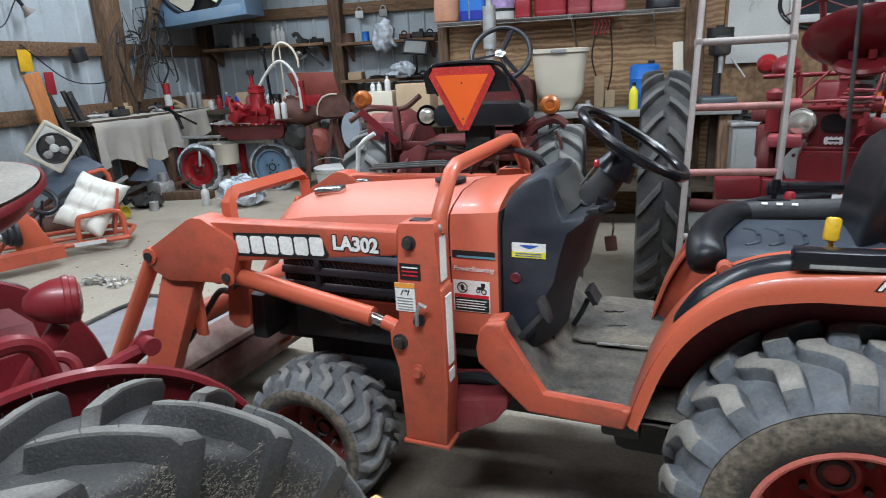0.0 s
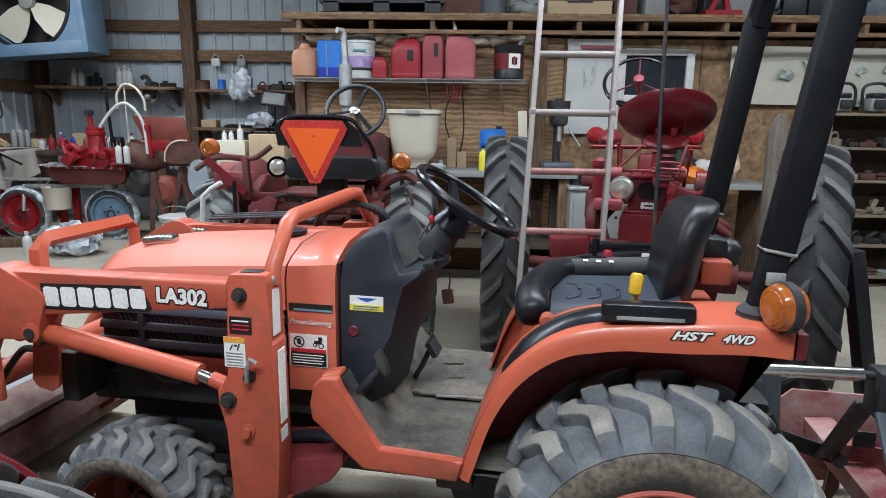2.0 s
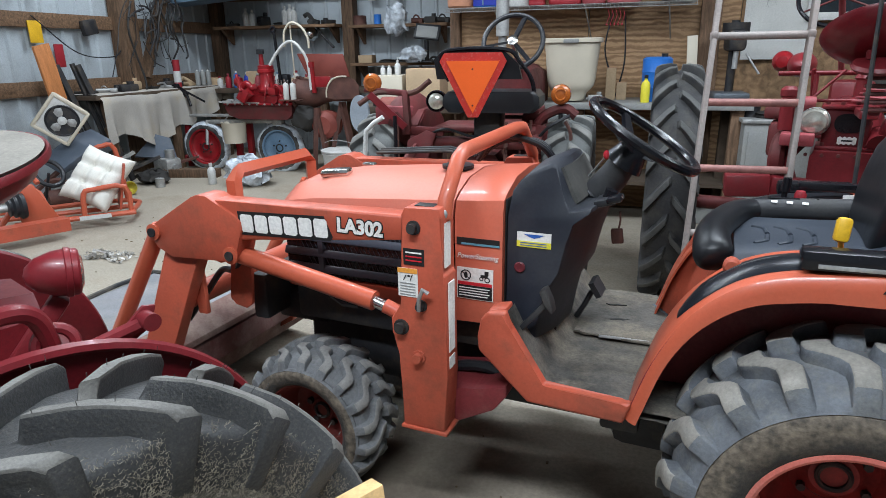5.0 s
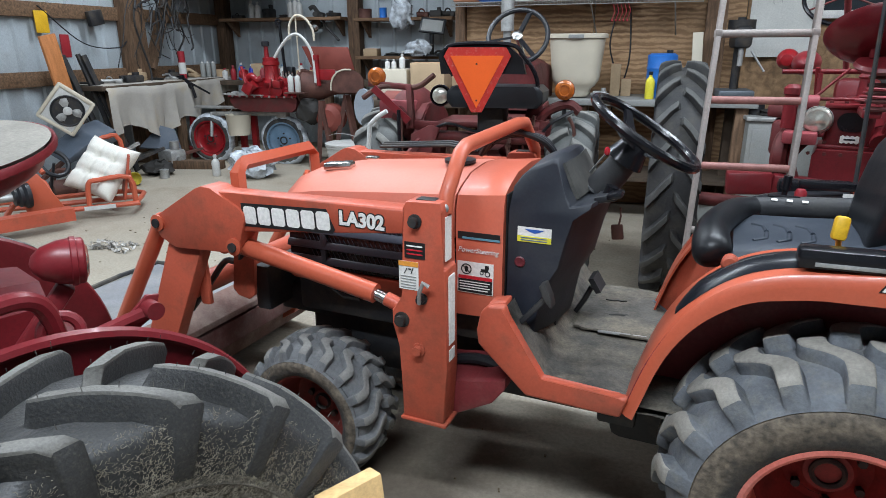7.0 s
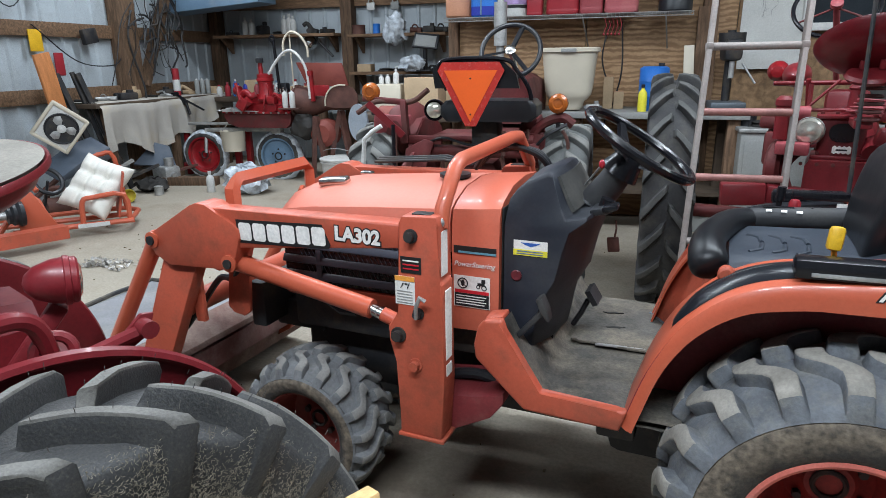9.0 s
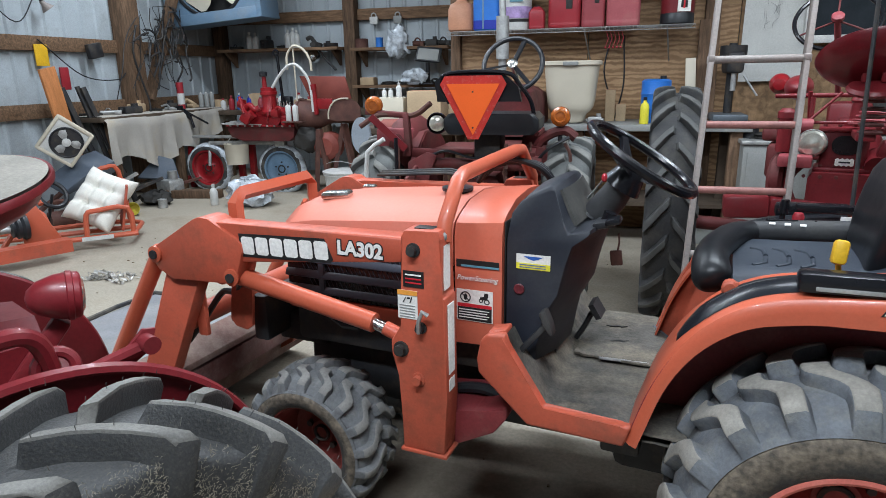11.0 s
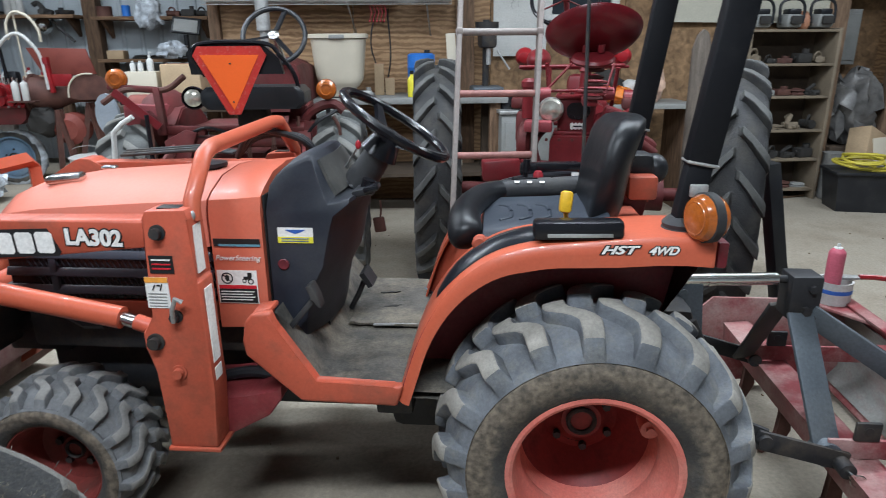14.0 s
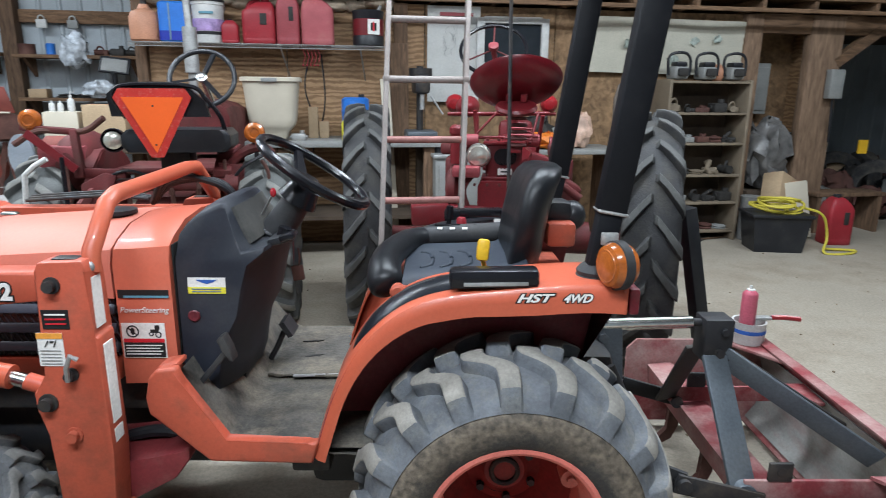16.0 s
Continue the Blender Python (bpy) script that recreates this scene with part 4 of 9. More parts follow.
def lip(path, w_in, drop, yo, s):
    """Rounded flange along (x, z) points: flat inwards, lip hanging down outside."""
    secs = []
    pts = [Vector((x, 0, z)) for x, z in path]
    for i, p in enumerate(pts):
        d = (pts[min(i + 1, len(pts) - 1)] - pts[max(i - 1, 0)]).normalized()
        nrm = Vector((d.z, 0, -d.x))
        k = drop[i] if isinstance(drop, list) else drop
        t = 0.006
        sec = [(-w_in, 0), (-0.03, 0), (-0.012, -0.004), (-0.002, -0.016), (0, -0.03), (0, -k), (-t, -k), (-t, -0.03), (-0.014, -0.014), (-0.03, -t), (-w_in, -t)]
        secs.append([(p.x + nrm.x * h, s * (yo + a), p.z + nrm.z * h) for a, h in sec])
    return secs


for s in (1, -1):
    P = curve([(0.486, 0, 0.512), (0.470, 0, 0.565), (0.435, 0, 0.675), (0.385, 0, 0.775), (0.325, 0, 0.848), (0.250, 0, 0.903), (0.160, 0, 0.933), (0.03, 0, 0.948), (-0.10, 0, 0.960), (-0.19, 0, 0.963), (-0.258, 0, 0.960)], 4)
    f = part("fender", B().loft(lip([(p.x, p.z) for p in P], 0.20, [0.034 if p.x > 0.42 else 0.034 + 0.024 * min(1, (0.42 - p.x) / 0.24) if p.x > 0.1 else 0.058 + min(0.010, (0.1 - p.x) * 0.07) for p in P], 0.425, s)), ORANGE, K, "orange rear fender with a rolled lip")
    # inside of the orange fender: its shade is put into a dark red
    part("fender_liner", B().loft([[(p.x, s * 0.415, p.z - 0.012), (p.x, s * 0.215, p.z - 0.012), (p.x * 0.8, s * 0.212, max(0.5, p.z - 0.30)), (p.x * 0.8, s * 0.205, max(0.5, p.z - 0.30)), (p.x, s * 0.205, p.z - 0.02), (p.x, s * 0.415, p.z - 0.02)] for p in P if s > 0 or p.x < 0.2]), DULL_RED, f, "fender inside, shade painted as dark red")
    part("rear_flange", B().box((-0.256, s * 0.325, 0.924), (0.012, 0.198, 0.07), bev=0.005), ORANGE, f)
    y0, y1 = sorted((s * 0.398, s * 0.430))
    low = 0.0 if s > 0 else 0.09
    part("step_rail", B().prism([(x, z - low) for x, z in [(0.795, 0.754), (0.842, 0.748), (0.862, 0.728), (0.873, 0.674), (0.868, 0.634), (0.732, 0.507), (0.484, 0.500), (0.466, 0.56), (0.492, 0.557), (0.693, 0.557), (0.785, 0.700)]], y0, y1, bev=0.009, seg=3), ORANGE_WORN, K, "scuffed orange step edge")
    part("step_web", B().box((0.825, s * 0.37, 0.742 - low), (0.05, 0.06, 0.014), rot=(0, 12, 0), bev=0.005), ORANGE_WORN, K)
    secs = []
    for p in P:
        if -0.06 < p.x < 0.394:
            w = min(1.0, max(0.0, (0.396 - p.x) / 0.055)) ** 0.5
            secs.append([(p.x, s * (0.345 + (y - 0.345) * w), p.z + 0.001 + z * w) for y, z in ((0.378, 0.0), (0.29, 0.0), (0.29, 0.013), (0.315, 0.019), (0.345, 0.018), (0.366, 0.011))])
    part("fender_pad", B().loft(secs), PAD_BLACK, f, "black plastic fender cover")
    part("pad_slot", B().loft([[(p.x, s * y, p.z + z) for y, z in ((0.322, 0.0208), (0.330, 0.0208), (0.330, 0.0195), (0.322, 0.0195))] for p in P if 0.16 < p.x < 0.33]), DASH_DARK, f)
    g = part("grab_rail", B().box((0.048, s * 0.385, 0.969), (0.21, 0.055, 0.046), rot=(0, 1, 0), bev=0.012), GLOSS_BLACK, f, "black fender grab handle")
    part("insert", B().box((0.045, s * 0.4135, 0.960), (0.15, 0.004, 0.009), rot=(0, 1, 0), bev=0.001), GALV, g)
for s in (1, -1):
    part("deck_support", B().box((0.50, s * 0.30, 0.47), (0.10, 0.14, 0.06), bev=0.01), BLACK_STEEL, K)
plan = [(0.488, -0.305), (0.433, -0.225), (0.375, -0.165), (0.355, 0.19), (-0.2, 0.20), (-0.2, -0.305)]
part("seat_riser", B().loft([[(x - back, y, z) for (x, y), back in zip(plan, shift)] for z, shift in ((0.525, (0, 0, 0, 0, 0, 0)), (0.86, (0.125, 0.110, 0.08, 0.06, 0, 0)), (0.885, (0.16, 0.15, 0.12, 0.08, 0, 0)))]), ORANGE_WORN, K, "orange seat platform with a worn foot", 20)
part("foot_plate", B().loft([[(0.492, -0.309, z), (0.436, -0.223, z), (0.432, -0.227, z + 0.004), (0.486, -0.309, z + 0.004)] for z in (0.530, 0.541)]), STEEL_BLUE, K)

# seat
st = part("seat_cushion", B().loft([[(x, y, z + 0.010 * (1 - (y / 0.22) ** 2)) for y, z in ((0.208, zt - 0.06), (0.214, zt - 0.022), (0.190, zt - 0.004), (0.08, zt - 0.012), (-0.06, zt - 0.012), (-0.13, zt), (-0.165, zt - 0.02), (-0.16, zt - 0.05))] for x, zt in ((0.278, 0.885), (0.272, 0.908), (0.22, 0.918), (0.10, 0.922), (0.0, 0.928), (-0.06, 0.955))]), SEAT, K, "blue-grey moulded vinyl seat cushion", 60)
for j in range(3):
    for e in (-1, 1):
        x0, y0 = 0.192 - j * 0.055, 0.03
        z0 = 0.9165 + 0.002 * j
        part("seat_rib", B().tube([(x0, y0 + e * 0.010, z0), (x0 + 0.004, y0 + e * 0.06, z0 - 0.001), (x0 + 0.018, y0 + e * 0.076, z0 - 0.001), (x0 + 0.034, y0 + e * 0.088, z0 - 0.002)], 0.0062, 8, 0.005), SEAT, st)
secs = []
way = curve([(0.312, 0.188, 0.868), (0.318, 0.170, 0.880), (0.325, 0.13, 0.900), (0.326, 0.07, 0.916), (0.312, 0.0, 0.928), (0.275, -0.11, 0.934), (0.228, -0.18, 0.932)], 6)
for i, p in enumerate(way):
    d = (way[min(i + 1, len(way) - 1)] - way[max(i - 1, 0)]).normalized()
    u = d.cross(Vector((0, 0, 1))).normalized()
    v = u.cross(d)
    r = 0.050 * math.sqrt(max(0.03, 1 - (1 - min(1, i / 9)) ** 2)) - 0.015 * max(0, (i - 9) / (len(way) - 10))
    secs.append([tuple(p + u * (r * math.cos(a)) + v * (r * math.sin(a))) for a in [2 * math.pi * k / 20 for k in range(20)]])
part("front_roll", B().loft(secs), SEAT_DARK, st, "black padded seat edge", 60)
part("side_console", B().tube([(0.235, -0.18, 0.931), (0.15, -0.20, 0.937), (0.0, -0.205, 0.945), (-0.08, -0.205, 0.950)], 0.033, 12, smooth=5), DASH_DARK, st, "dusty dark console with lever slots")
for x in (0.145, 0.02):
    part("lever_gate", B().box((x, -0.200, 0.971), (0.085, 0.013, 0.006), bev=0.003), GLOSS_BLACK, st)
for x in (0.17, 0.13, 0.09):
    part("symbol", B().box((x, -0.178, 0.9635), (0.016, 0.008, 0.003), rot=(-40, 0, 0)), WHITE, st)
secs = []
for x, z, dp, hw_ in ((-0.015, 0.90, 0.045, 0.13), (-0.02, 0.955, 0.052, 0.165), (-0.03, 1.03, 0.050, 0.185), (-0.042, 1.09, 0.048, 0.185), (-0.056, 1.14, 0.050, 0.175), (-0.068, 1.165, 0.050, 0.155), (-0.080, 1.186, 0.040, 0.125), (-0.09, 1.194, 0.02, 0.09)):
    ring = []
    for i in range(28):
        a = 2 * math.pi * i / 28
        c, q = math.cos(a), math.sin(a)
        ring.append((x - 0.05 + dp * math.copysign(abs(c) ** 0.7, c) + 0.03 * q * q, hw_ * math.copysign(abs(q) ** 0.75, q), z))
    secs.append(ring)
part("backrest", B().loft(secs), SEAT_DARK, K, "black vinyl backrest with a worn top corner", 60)
part("armrest", B().ball((-0.235, -0.10, 1.025), (0.042, 0.05, 0.046), 20).box((-0.17, -0.08, 1.04), (0.12, 0.08, 0.08), bev=0.03), BLACK, K)
part("yellow_lever", B().cyl((0.06, 0.27, 0.95), (0.068, 0.292, 0.99), 0.006).box((0.068, 0.295, 1.012), (0.03, 0.035, 0.055), rot=(12, -6, 0), bev=0.009), YELLOW, K, "yellow lever grip")
part("position_lever", B().cyl((0.142, -0.262, 0.935), (0.138, -0.262, 0.985), 0.008).tube([(0.138, -0.262, 0.98), (0.137, -0.262, 1.0), (0.136, -0.262, 1.022)], 0.015, 12, 0.012), GLOSS_BLACK, K, "black control lever by the fender")
part("lever_bar", B().box((0.01, -0.29, 0.995), (0.19, 0.035, 0.026), bev=0.006).prism([(-0.062, 1.008), (-0.10, 1.0), (-0.108, 0.95), (-0.07, 0.95)], -0.31, -0.27, bev=0.005), GLOSS_BLACK, K)
part("sticker", B().box((-0.035, -0.2445, 0.972), (0.05, 0.002, 0.022)), WHITE, K)
part("lever_knob", B().lathe([(0.008, 0), (0.016, 0.008), (0.017, 0.024), (0.012, 0.034), (0, 0.036)], (0.098, -0.25, 0.952), "z", 14).cyl((0.098, -0.25, 0.93), (0.098, -0.25, 0.955), 0.006), RED_P, K, "dark red lever knob")
part("orange_knob", B().cyl((0.262, 0.22, 0.885), (0.278, 0.29, 0.905), 0.012).loft([[(0.279 + r * math.cos(a), y, 0.906 + r * math.sin(a)) for a in [2 * math.pi * i / 14 for i in range(14)]] for y, r in ((0.282, 0.010), (0.286, 0.018), (0.312, 0.020), (0.318, 0.014))]), ORANGE_WORN, K)
part("rear_tank", B().box((-0.185, -0.05, 0.985), (0.085, 0.12, 0.072), bev=0.012), ORANGE_WORN, K)

# roll bar
for s in (1, -1):
    r = part("rollbar_post", B().bar((-0.20, s * 0.335, 0.93), (-0.228, s * 0.335, 1.12), 0.046, 0.058, (1, 0, 0), 0.007).bar((-0.228, s * 0.335, 1.11), (-0.312, s * 0.335, 1.72), 0.05, 0.070, (1, 0, 0), 0.007), ROPS_GREY, K, "dark grey roll bar post")
    part("clamp", B().box((-0.230, s * 0.335, 1.118), (0.074, 0.06, 0.008), rot=(0, -10, 0), bev=0.004), GALV, r)
    part("rubber_boot", B().lathe([(0.056, -0.012), (0.057, 0.0), (0.049, 0.006), (0.052, 0.014), (0.044, 0.020), (0.046, 0.030), (0.038, 0.040), (0.03, 0.046)], (-0.203, s * 0.335, 0.945), "z", 20), DASH_DARK, r)
part("rollbar_top", B().tube([(-0.310, 0.335, 1.70), (-0.324, 0.31, 1.80), (-0.33, 0.22, 1.85), (-0.33, -0.22, 1.85), (-0.324, -0.31, 1.80), (-0.310, -0.335, 1.70)], 0.035, 8), ROPS_GREY, K)
for s in (1, -1):
    AC, AD = (-0.232, s * 0.415, 1.008), (0.95, 0.31 * s, 0)
    a = part("amber_light", B().lathe([(0.0, -0.034), (0.032, -0.033), (0.047, -0.027), (0.053, -0.016), (0.055, 0.0), (0.053, 0.016), (0.047, 0.027), (0.032, 0.033), (0.0, 0.034)], AC, AD, 32), AMBER, K, "round dusty amber warning light")
    for k in (-0.030, 0.030):
        part("lens_ring", B().torus(Vector(AC) + Vector(AD) * k, AD, 0.036, 0.003, 30, 6), AMBER, a)
    part("band", B().lathe([(0.052, -0.012), (0.0575, -0.010), (0.0575, 0.010), (0.052, 0.012)], AC, AD, 32), DASH_DARK, a, "dark grey mounting band")
    part("bracket", B().box((-0.235, s * 0.38, 0.945), (0.06, 0.05, 0.03), bev=0.008), BLACK_STEEL, a)
    part("mount_plate", B().box((-0.222, s * 0.372, 1.06), (0.04, 0.012, 0.03), bev=0.003), GALV, a)
    part("tail_lamp", B().box((-0.283, s * 0.37, 0.915), (0.026, 0.075, 0.065), bev=0.008), TAIL_RED, K)

# pedals
part("pedal", B().bar((0.835, 0.27, 0.60), (0.722, 0.275, 0.735), 0.016, 0.020, (0, 1, 0), 0.004).prism([(0.742, 0.772), (0.725, 0.782), (0.708, 0.745), (0.700, 0.712), (0.712, 0.715), (0.728, 0.742)], 0.258, 0.302, bev=0.004), DASH_DARK, K, "worn grey clutch pedal")
part("pedal", B().tube([(0.715, -0.10, 0.545), (0.69, -0.10, 0.59), (0.668, -0.10, 0.64)], 0.009, 8).loft([[(0.648 + u - 0.004, y, 0.662 + 1.6 * u) for y in (-0.145, -0.06)] + [(0.660 + u, y, 0.655 + 1.6 * u) for y in (-0.06, -0.145)] for u in (-0.014, -0.006, 0.008, 0.014)]), DASH_DARK, K, "worn grey brake pedal")

# loader
for s in (1, -1):
    y0, y1 = sorted((s * 0.385, s * 0.462))
    m_ = part("loader_mast", B().prism([(1.070, 0.998), (1.060, 1.018), (0.962, 1.022), (0.955, 1.0), (0.958, 0.845), (0.948, 0.842), (0.945, 0.55), (0.955, 0.38), (1.083, 0.378), (1.083, 0.60), (1.108, 0.66), (1.110, 0.705), (1.072, 0.75)], y0, y1, bev=0.006), ORANGE_WORN, K, "scuffed orange loader mast")
    part("base_plate", B().box((1.017, s * 0.424, 0.374), (0.142, 0.088, 0.010), bev=0.002), ORANGE_WORN, m_)
    part("mast_slot", B().box((1.012, s * 0.425, 1.0195), (0.055, 0.034, 0.006), bev=0.002), INK, m_, "dark opening in the mast top")
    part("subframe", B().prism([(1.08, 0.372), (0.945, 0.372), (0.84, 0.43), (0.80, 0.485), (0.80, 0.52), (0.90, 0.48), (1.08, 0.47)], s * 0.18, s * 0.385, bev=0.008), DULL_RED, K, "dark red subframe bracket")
    for px, pz, pr in ((1.033, 0.967, 0.013), (1.016, 0.754, 0.011), (1.078, 0.683, 0.015), (1.028, 0.601, 0.013)):
        part("pin", B().cyl((px, s * 0.46, pz), (px, s * 0.482, pz), pr, seg=14).cyl((px, s * 0.46, pz), (px, s * 0.467, pz), pr * 1.5, seg=14), BLACK_STEEL if pz > 0.62 else ORANGE_WORN, m_)
    part("pin_handle", B().tube([(1.016, s * 0.48, 0.745), (1.012, s * 0.487, 0.78), (1.0, s * 0.488, 0.81), (0.985, s * 0.485, 0.80)], 0.006, 8), GALV, m_)
    a0, a1 = sorted((s * 0.375, s * 0.445))
    arm = part("loader_arm", B().prism([(1.058, 0.992), (1.66, 0.984), (1.78, 0.985), (1.80, 0.90), (1.66, 0.862), (1.058, 0.924)], a0, a1, bev=0.008), ORANGE_WORN, K, "orange loader arm with model lettering")
    part("elbow_plate", B().prism([(1.975, 0.872), (1.968, 0.884), (1.79, 0.988), (1.765, 0.997), (1.73, 0.995), (1.628, 0.942), (1.610, 0.925), (1.608, 0.90), (1.64, 0.812), (1.665, 0.795), (1.90, 0.785), (1.958, 0.812), (1.978, 0.845)], s * 0.37, s * 0.455, bev=0.003), ORANGE_WORN, arm, "scuffed orange elbow plate")
    part("arm_leg", B().prism([(1.95, 0.80), (1.80, 0.80), (1.98, 0.44), (2.12, 0.18), (2.22, 0.12), (2.27, 0.18), (2.10, 0.44)], s * 0.385, s * 0.435, bev=0.006), ORANGE_WORN, arm)
    part("tilt_link", B().bar((1.885, s * 0.37, 0.73), (1.88, s * 0.37, 0.56), 0.022, 0.042, (1, 0, 0), 0.008).cyl((1.885, s * 0.375, 0.70), (1.885, s * 0.392, 0.70), 0.012, seg=6), ORANGE_WORN, arm)
    for q in ((1.962, 0.862), (1.655, 0.818)):
        part("pin", B().cyl((q[0], s * 0.45, q[1]), (q[0], s * 0.470, q[1]), 0.015, seg=14), BLACK_STEEL, arm)
        part("boss", B().lathe([(0.018, s * 0.45), (0.027, s * 0.455), (0.027, s * 0.462), (0.018, s * 0.464)], (q[0], 0, q[1]), "y", 24), ORANGE, arm)
    part("lift_cylinder", B().cyl((1.70, s * 0.41, 0.815), (1.19, s * 0.41, 0.722), 0.029).cyl((1.71, s * 0.375, 0.815), (1.71, s * 0.445, 0.815), 0.03), ORANGE, K)
    part("cylinder_rod", B().cyl((1.20, s * 0.41, 0.724), (1.09, s * 0.41, 0.690), 0.017), CHROME, K, "bright steel cylinder rod")
    part("cylinder_end", B().cyl((1.155, s * 0.41, 0.712), (1.085, s * 0.41, 0.688), 0.021), ORANGE_WORN, K)
    part("cylinder_hose", B().tube([(1.245, s * 0.40, 0.70), (1.30, s * 0.395, 0.695), (1.38, s * 0.37, 0.72)], 0.014, 8), BLACK, K)
    part("bucket_cylinder", B().cyl((1.985, s * 0.41, 0.865), (2.28, s * 0.41, 0.42), 0.027).cyl((2.28, s * 0.41, 0.42), (2.38, s * 0.41, 0.27), 0.016), ORANGE, K)
    part("hydraulic_hose", B().tube([(1.69, s * 0.36, 0.80), (1.76, s * 0.33, 0.72), (1.84, s * 0.31, 0.70), (1.90, s * 0.33, 0.62), (1.97, s * 0.36, 0.52)], 0.011, 8, smooth=6), BLACK, K)
    part("arm_stop", B().prism([(1.675, 0.80), (1.76, 0.80), (1.785, 0.625), (1.765, 0.60), (1.72, 0.592), (1.695, 0.61)], s * 0.33, s * 0.345, bev=0.004), ORANGE_WORN, arm)
part("cross_brace", B().tube([(0.968, 0.415, 0.985), (0.968, 0.405, 1.03), (0.968, 0.315, 1.125), (0.968, 0.27, 1.14), (0.968, -0.20, 1.150), (0.968, -0.27, 1.145), (0.968, -0.42, 1.03), (0.968, -0.42, 0.98)], 0.021, 12), ORANGE, K, "orange tube brace bent over the hood")
part("brace_bolt", B().ball((0.968, 0.43, 1.0), 0.016).box((0.968, 0.435, 0.985), (0.02, 0.02, 0.035), bev=0.004), GALV, K)
part("grille_guard", B().tube([(1.73, 0.325, 0.72), (1.73, 0.325, 1.02), (1.73, 0.30, 1.045), (1.73, -0.06, 1.045), (1.73, -0.09, 1.02), (1.73, -0.09, 0.72)], 0.024, 4), ORANGE, K, "square orange grille guard")
part("guard_mount", B().box((1.70, 0.10, 0.62), (0.06, 0.40, 0.16), bev=0.01), BLACK_STEEL, K)
b = B()
for i in range(3):
    b.tube([(1.62, -0.40 - 0.02 * i, 1.005 + 0.005 * i), (1.30, -0.38 - 0.02 * i, 1.03 + 0.005 * i), (1.18, -0.37 - 0.02 * i, 1.02)], 0.006, 8)
part("steel_line", b, BLACK_STEEL, K, "bundle of steel hydraulic lines on the far arm")
b = B()
for i in range(3):
    b.tube([(1.16, -0.36, 1.01), (1.05, -0.30 + 0.03 * i, 1.09 + 0.012 * i), (0.92, -0.36 + 0.02 * i, 1.08), (0.86, -0.40, 0.98)], 0.011, 8, smooth=6)
part("rubber_hose", b, BLACK, K)
part("loader_crossbar", B().cyl((1.96, -0.40, 0.60), (1.96, 0.40, 0.60), 0.04), ORANGE_WORN, K)

# bucket resting on the floor
b = B()
prof = [(2.05, 0.36), (2.13, 0.42), (2.20, 0.10), (2.30, 0.03), (2.75, 0.015), (2.75, 0.028), (2.32, 0.045), (2.22, 0.12), (2.16, 0.44), (2.06, 0.38)]
b.prism(prof, -0.62, 0.62, bev=0.002)
part("bucket", b, BUCKET_DUST, K, "dusty rust-brown loader bucket on the floor")
for s in (1, -1):
    part("bucket_side", B().prism([(2.14, 0.42), (2.20, 0.10), (2.30, 0.03), (2.75, 0.02), (2.70, 0.08), (2.30, 0.36)], s * 0.62, s * 0.635), BUCKET_DUST, K)
part("bucket_bar", B().bar((2.10, -0.62, 0.30), (2.10, 0.62, 0.30), 0.10, 0.10, bev=0.01), BUCKET_RED, K)
part("bucket_hose", B().tube([(1.98, 0.1, 0.52), (2.05, -0.2, 0.47), (2.06, -0.5, 0.47)], 0.013, 8).tube([(2.0, 0.1, 0.50), (2.08, -0.2, 0.45), (2.09, -0.5, 0.45)], 0.013, 8), BLACK, K)

# hitch
part("top_link", B().cyl((-0.30, 0, 0.705), (-0.60, 0, 0.715), 0.019).cyl((-0.40, 0, 0.708), (-0.42, 0, 0.709), 0.021), CHROME, K, "bright steel top link")
part("link_pin", B().cyl((-0.585, 0, 0.715), (-0.66, 0, 0.715), 0.012), BLACK_STEEL, K)
part("link_end", B().prism([(-0.285, 0.70), (-0.385, 0.70), (-0.40, 0.52), (-0.36, 0.46), (-0.25, 0.46), (-0.25, 0.66)], -0.02, 0.02, bev=0.006).cyl((-0.325, 0.02, 0.672), (-0.325, 0.034, 0.672), 0.016, seg=6), STEEL_BLUE, K, "grey top link bracket with a bolt")
part("lift_lever", B().prism([(-0.18, 0.785), (-0.238, 0.775), (-0.226, 0.66), (-0.195, 0.56), (-0.15, 0.56), (-0.152, 0.67)], 0.14, 0.16, bev=0.004), BLACK_STEEL, K, "black flat lift arm")
for s in (1, -1):
    part("lower_link", B().bar((-0.25, s * 0.20, 0.42), (-0.50, s * 0.30, 0.365), 0.014, 0.055, bev=0.003).bar((-0.47, s * 0.31, 0.368), (-0.72, s * 0.30, 0.30), 0.014, 0.055, bev=0.003).cyl((-0.49, s * 0.29, 0.365), (-0.49, s * 0.33, 0.365), 0.02).cyl((-0.70, s * 0.27, 0.302), (-0.70, s * 0.35, 0.302), 0.022), BLACK_STEEL, K, "worn steel lower lift arm")
    part("lift_rod", B().cyl((-0.30, s * 0.20, 0.66), (-0.42, s * 0.26, 0.40), 0.014), BLACK_STEEL, K)
part("linch_pin", B().cyl((-0.70, 0.34, 0.302), (-0.70, 0.37, 0.302), 0.008).torus((-0.72, 0.365, 0.285), (0.2, 1, 0), 0.018, 0.003, 16, 6), CHROME, K)

# stickers and lettering
def sticker(x0, x1, z0, z1, y, material, parent, label="", name="sticker", th=0.0014):
    return part(name, B().box(((x0 + x1) / 2, y + th / 2, (z0 + z1) / 2), (abs(x1 - x0), th, abs(z1 - z0))), material, parent, label)


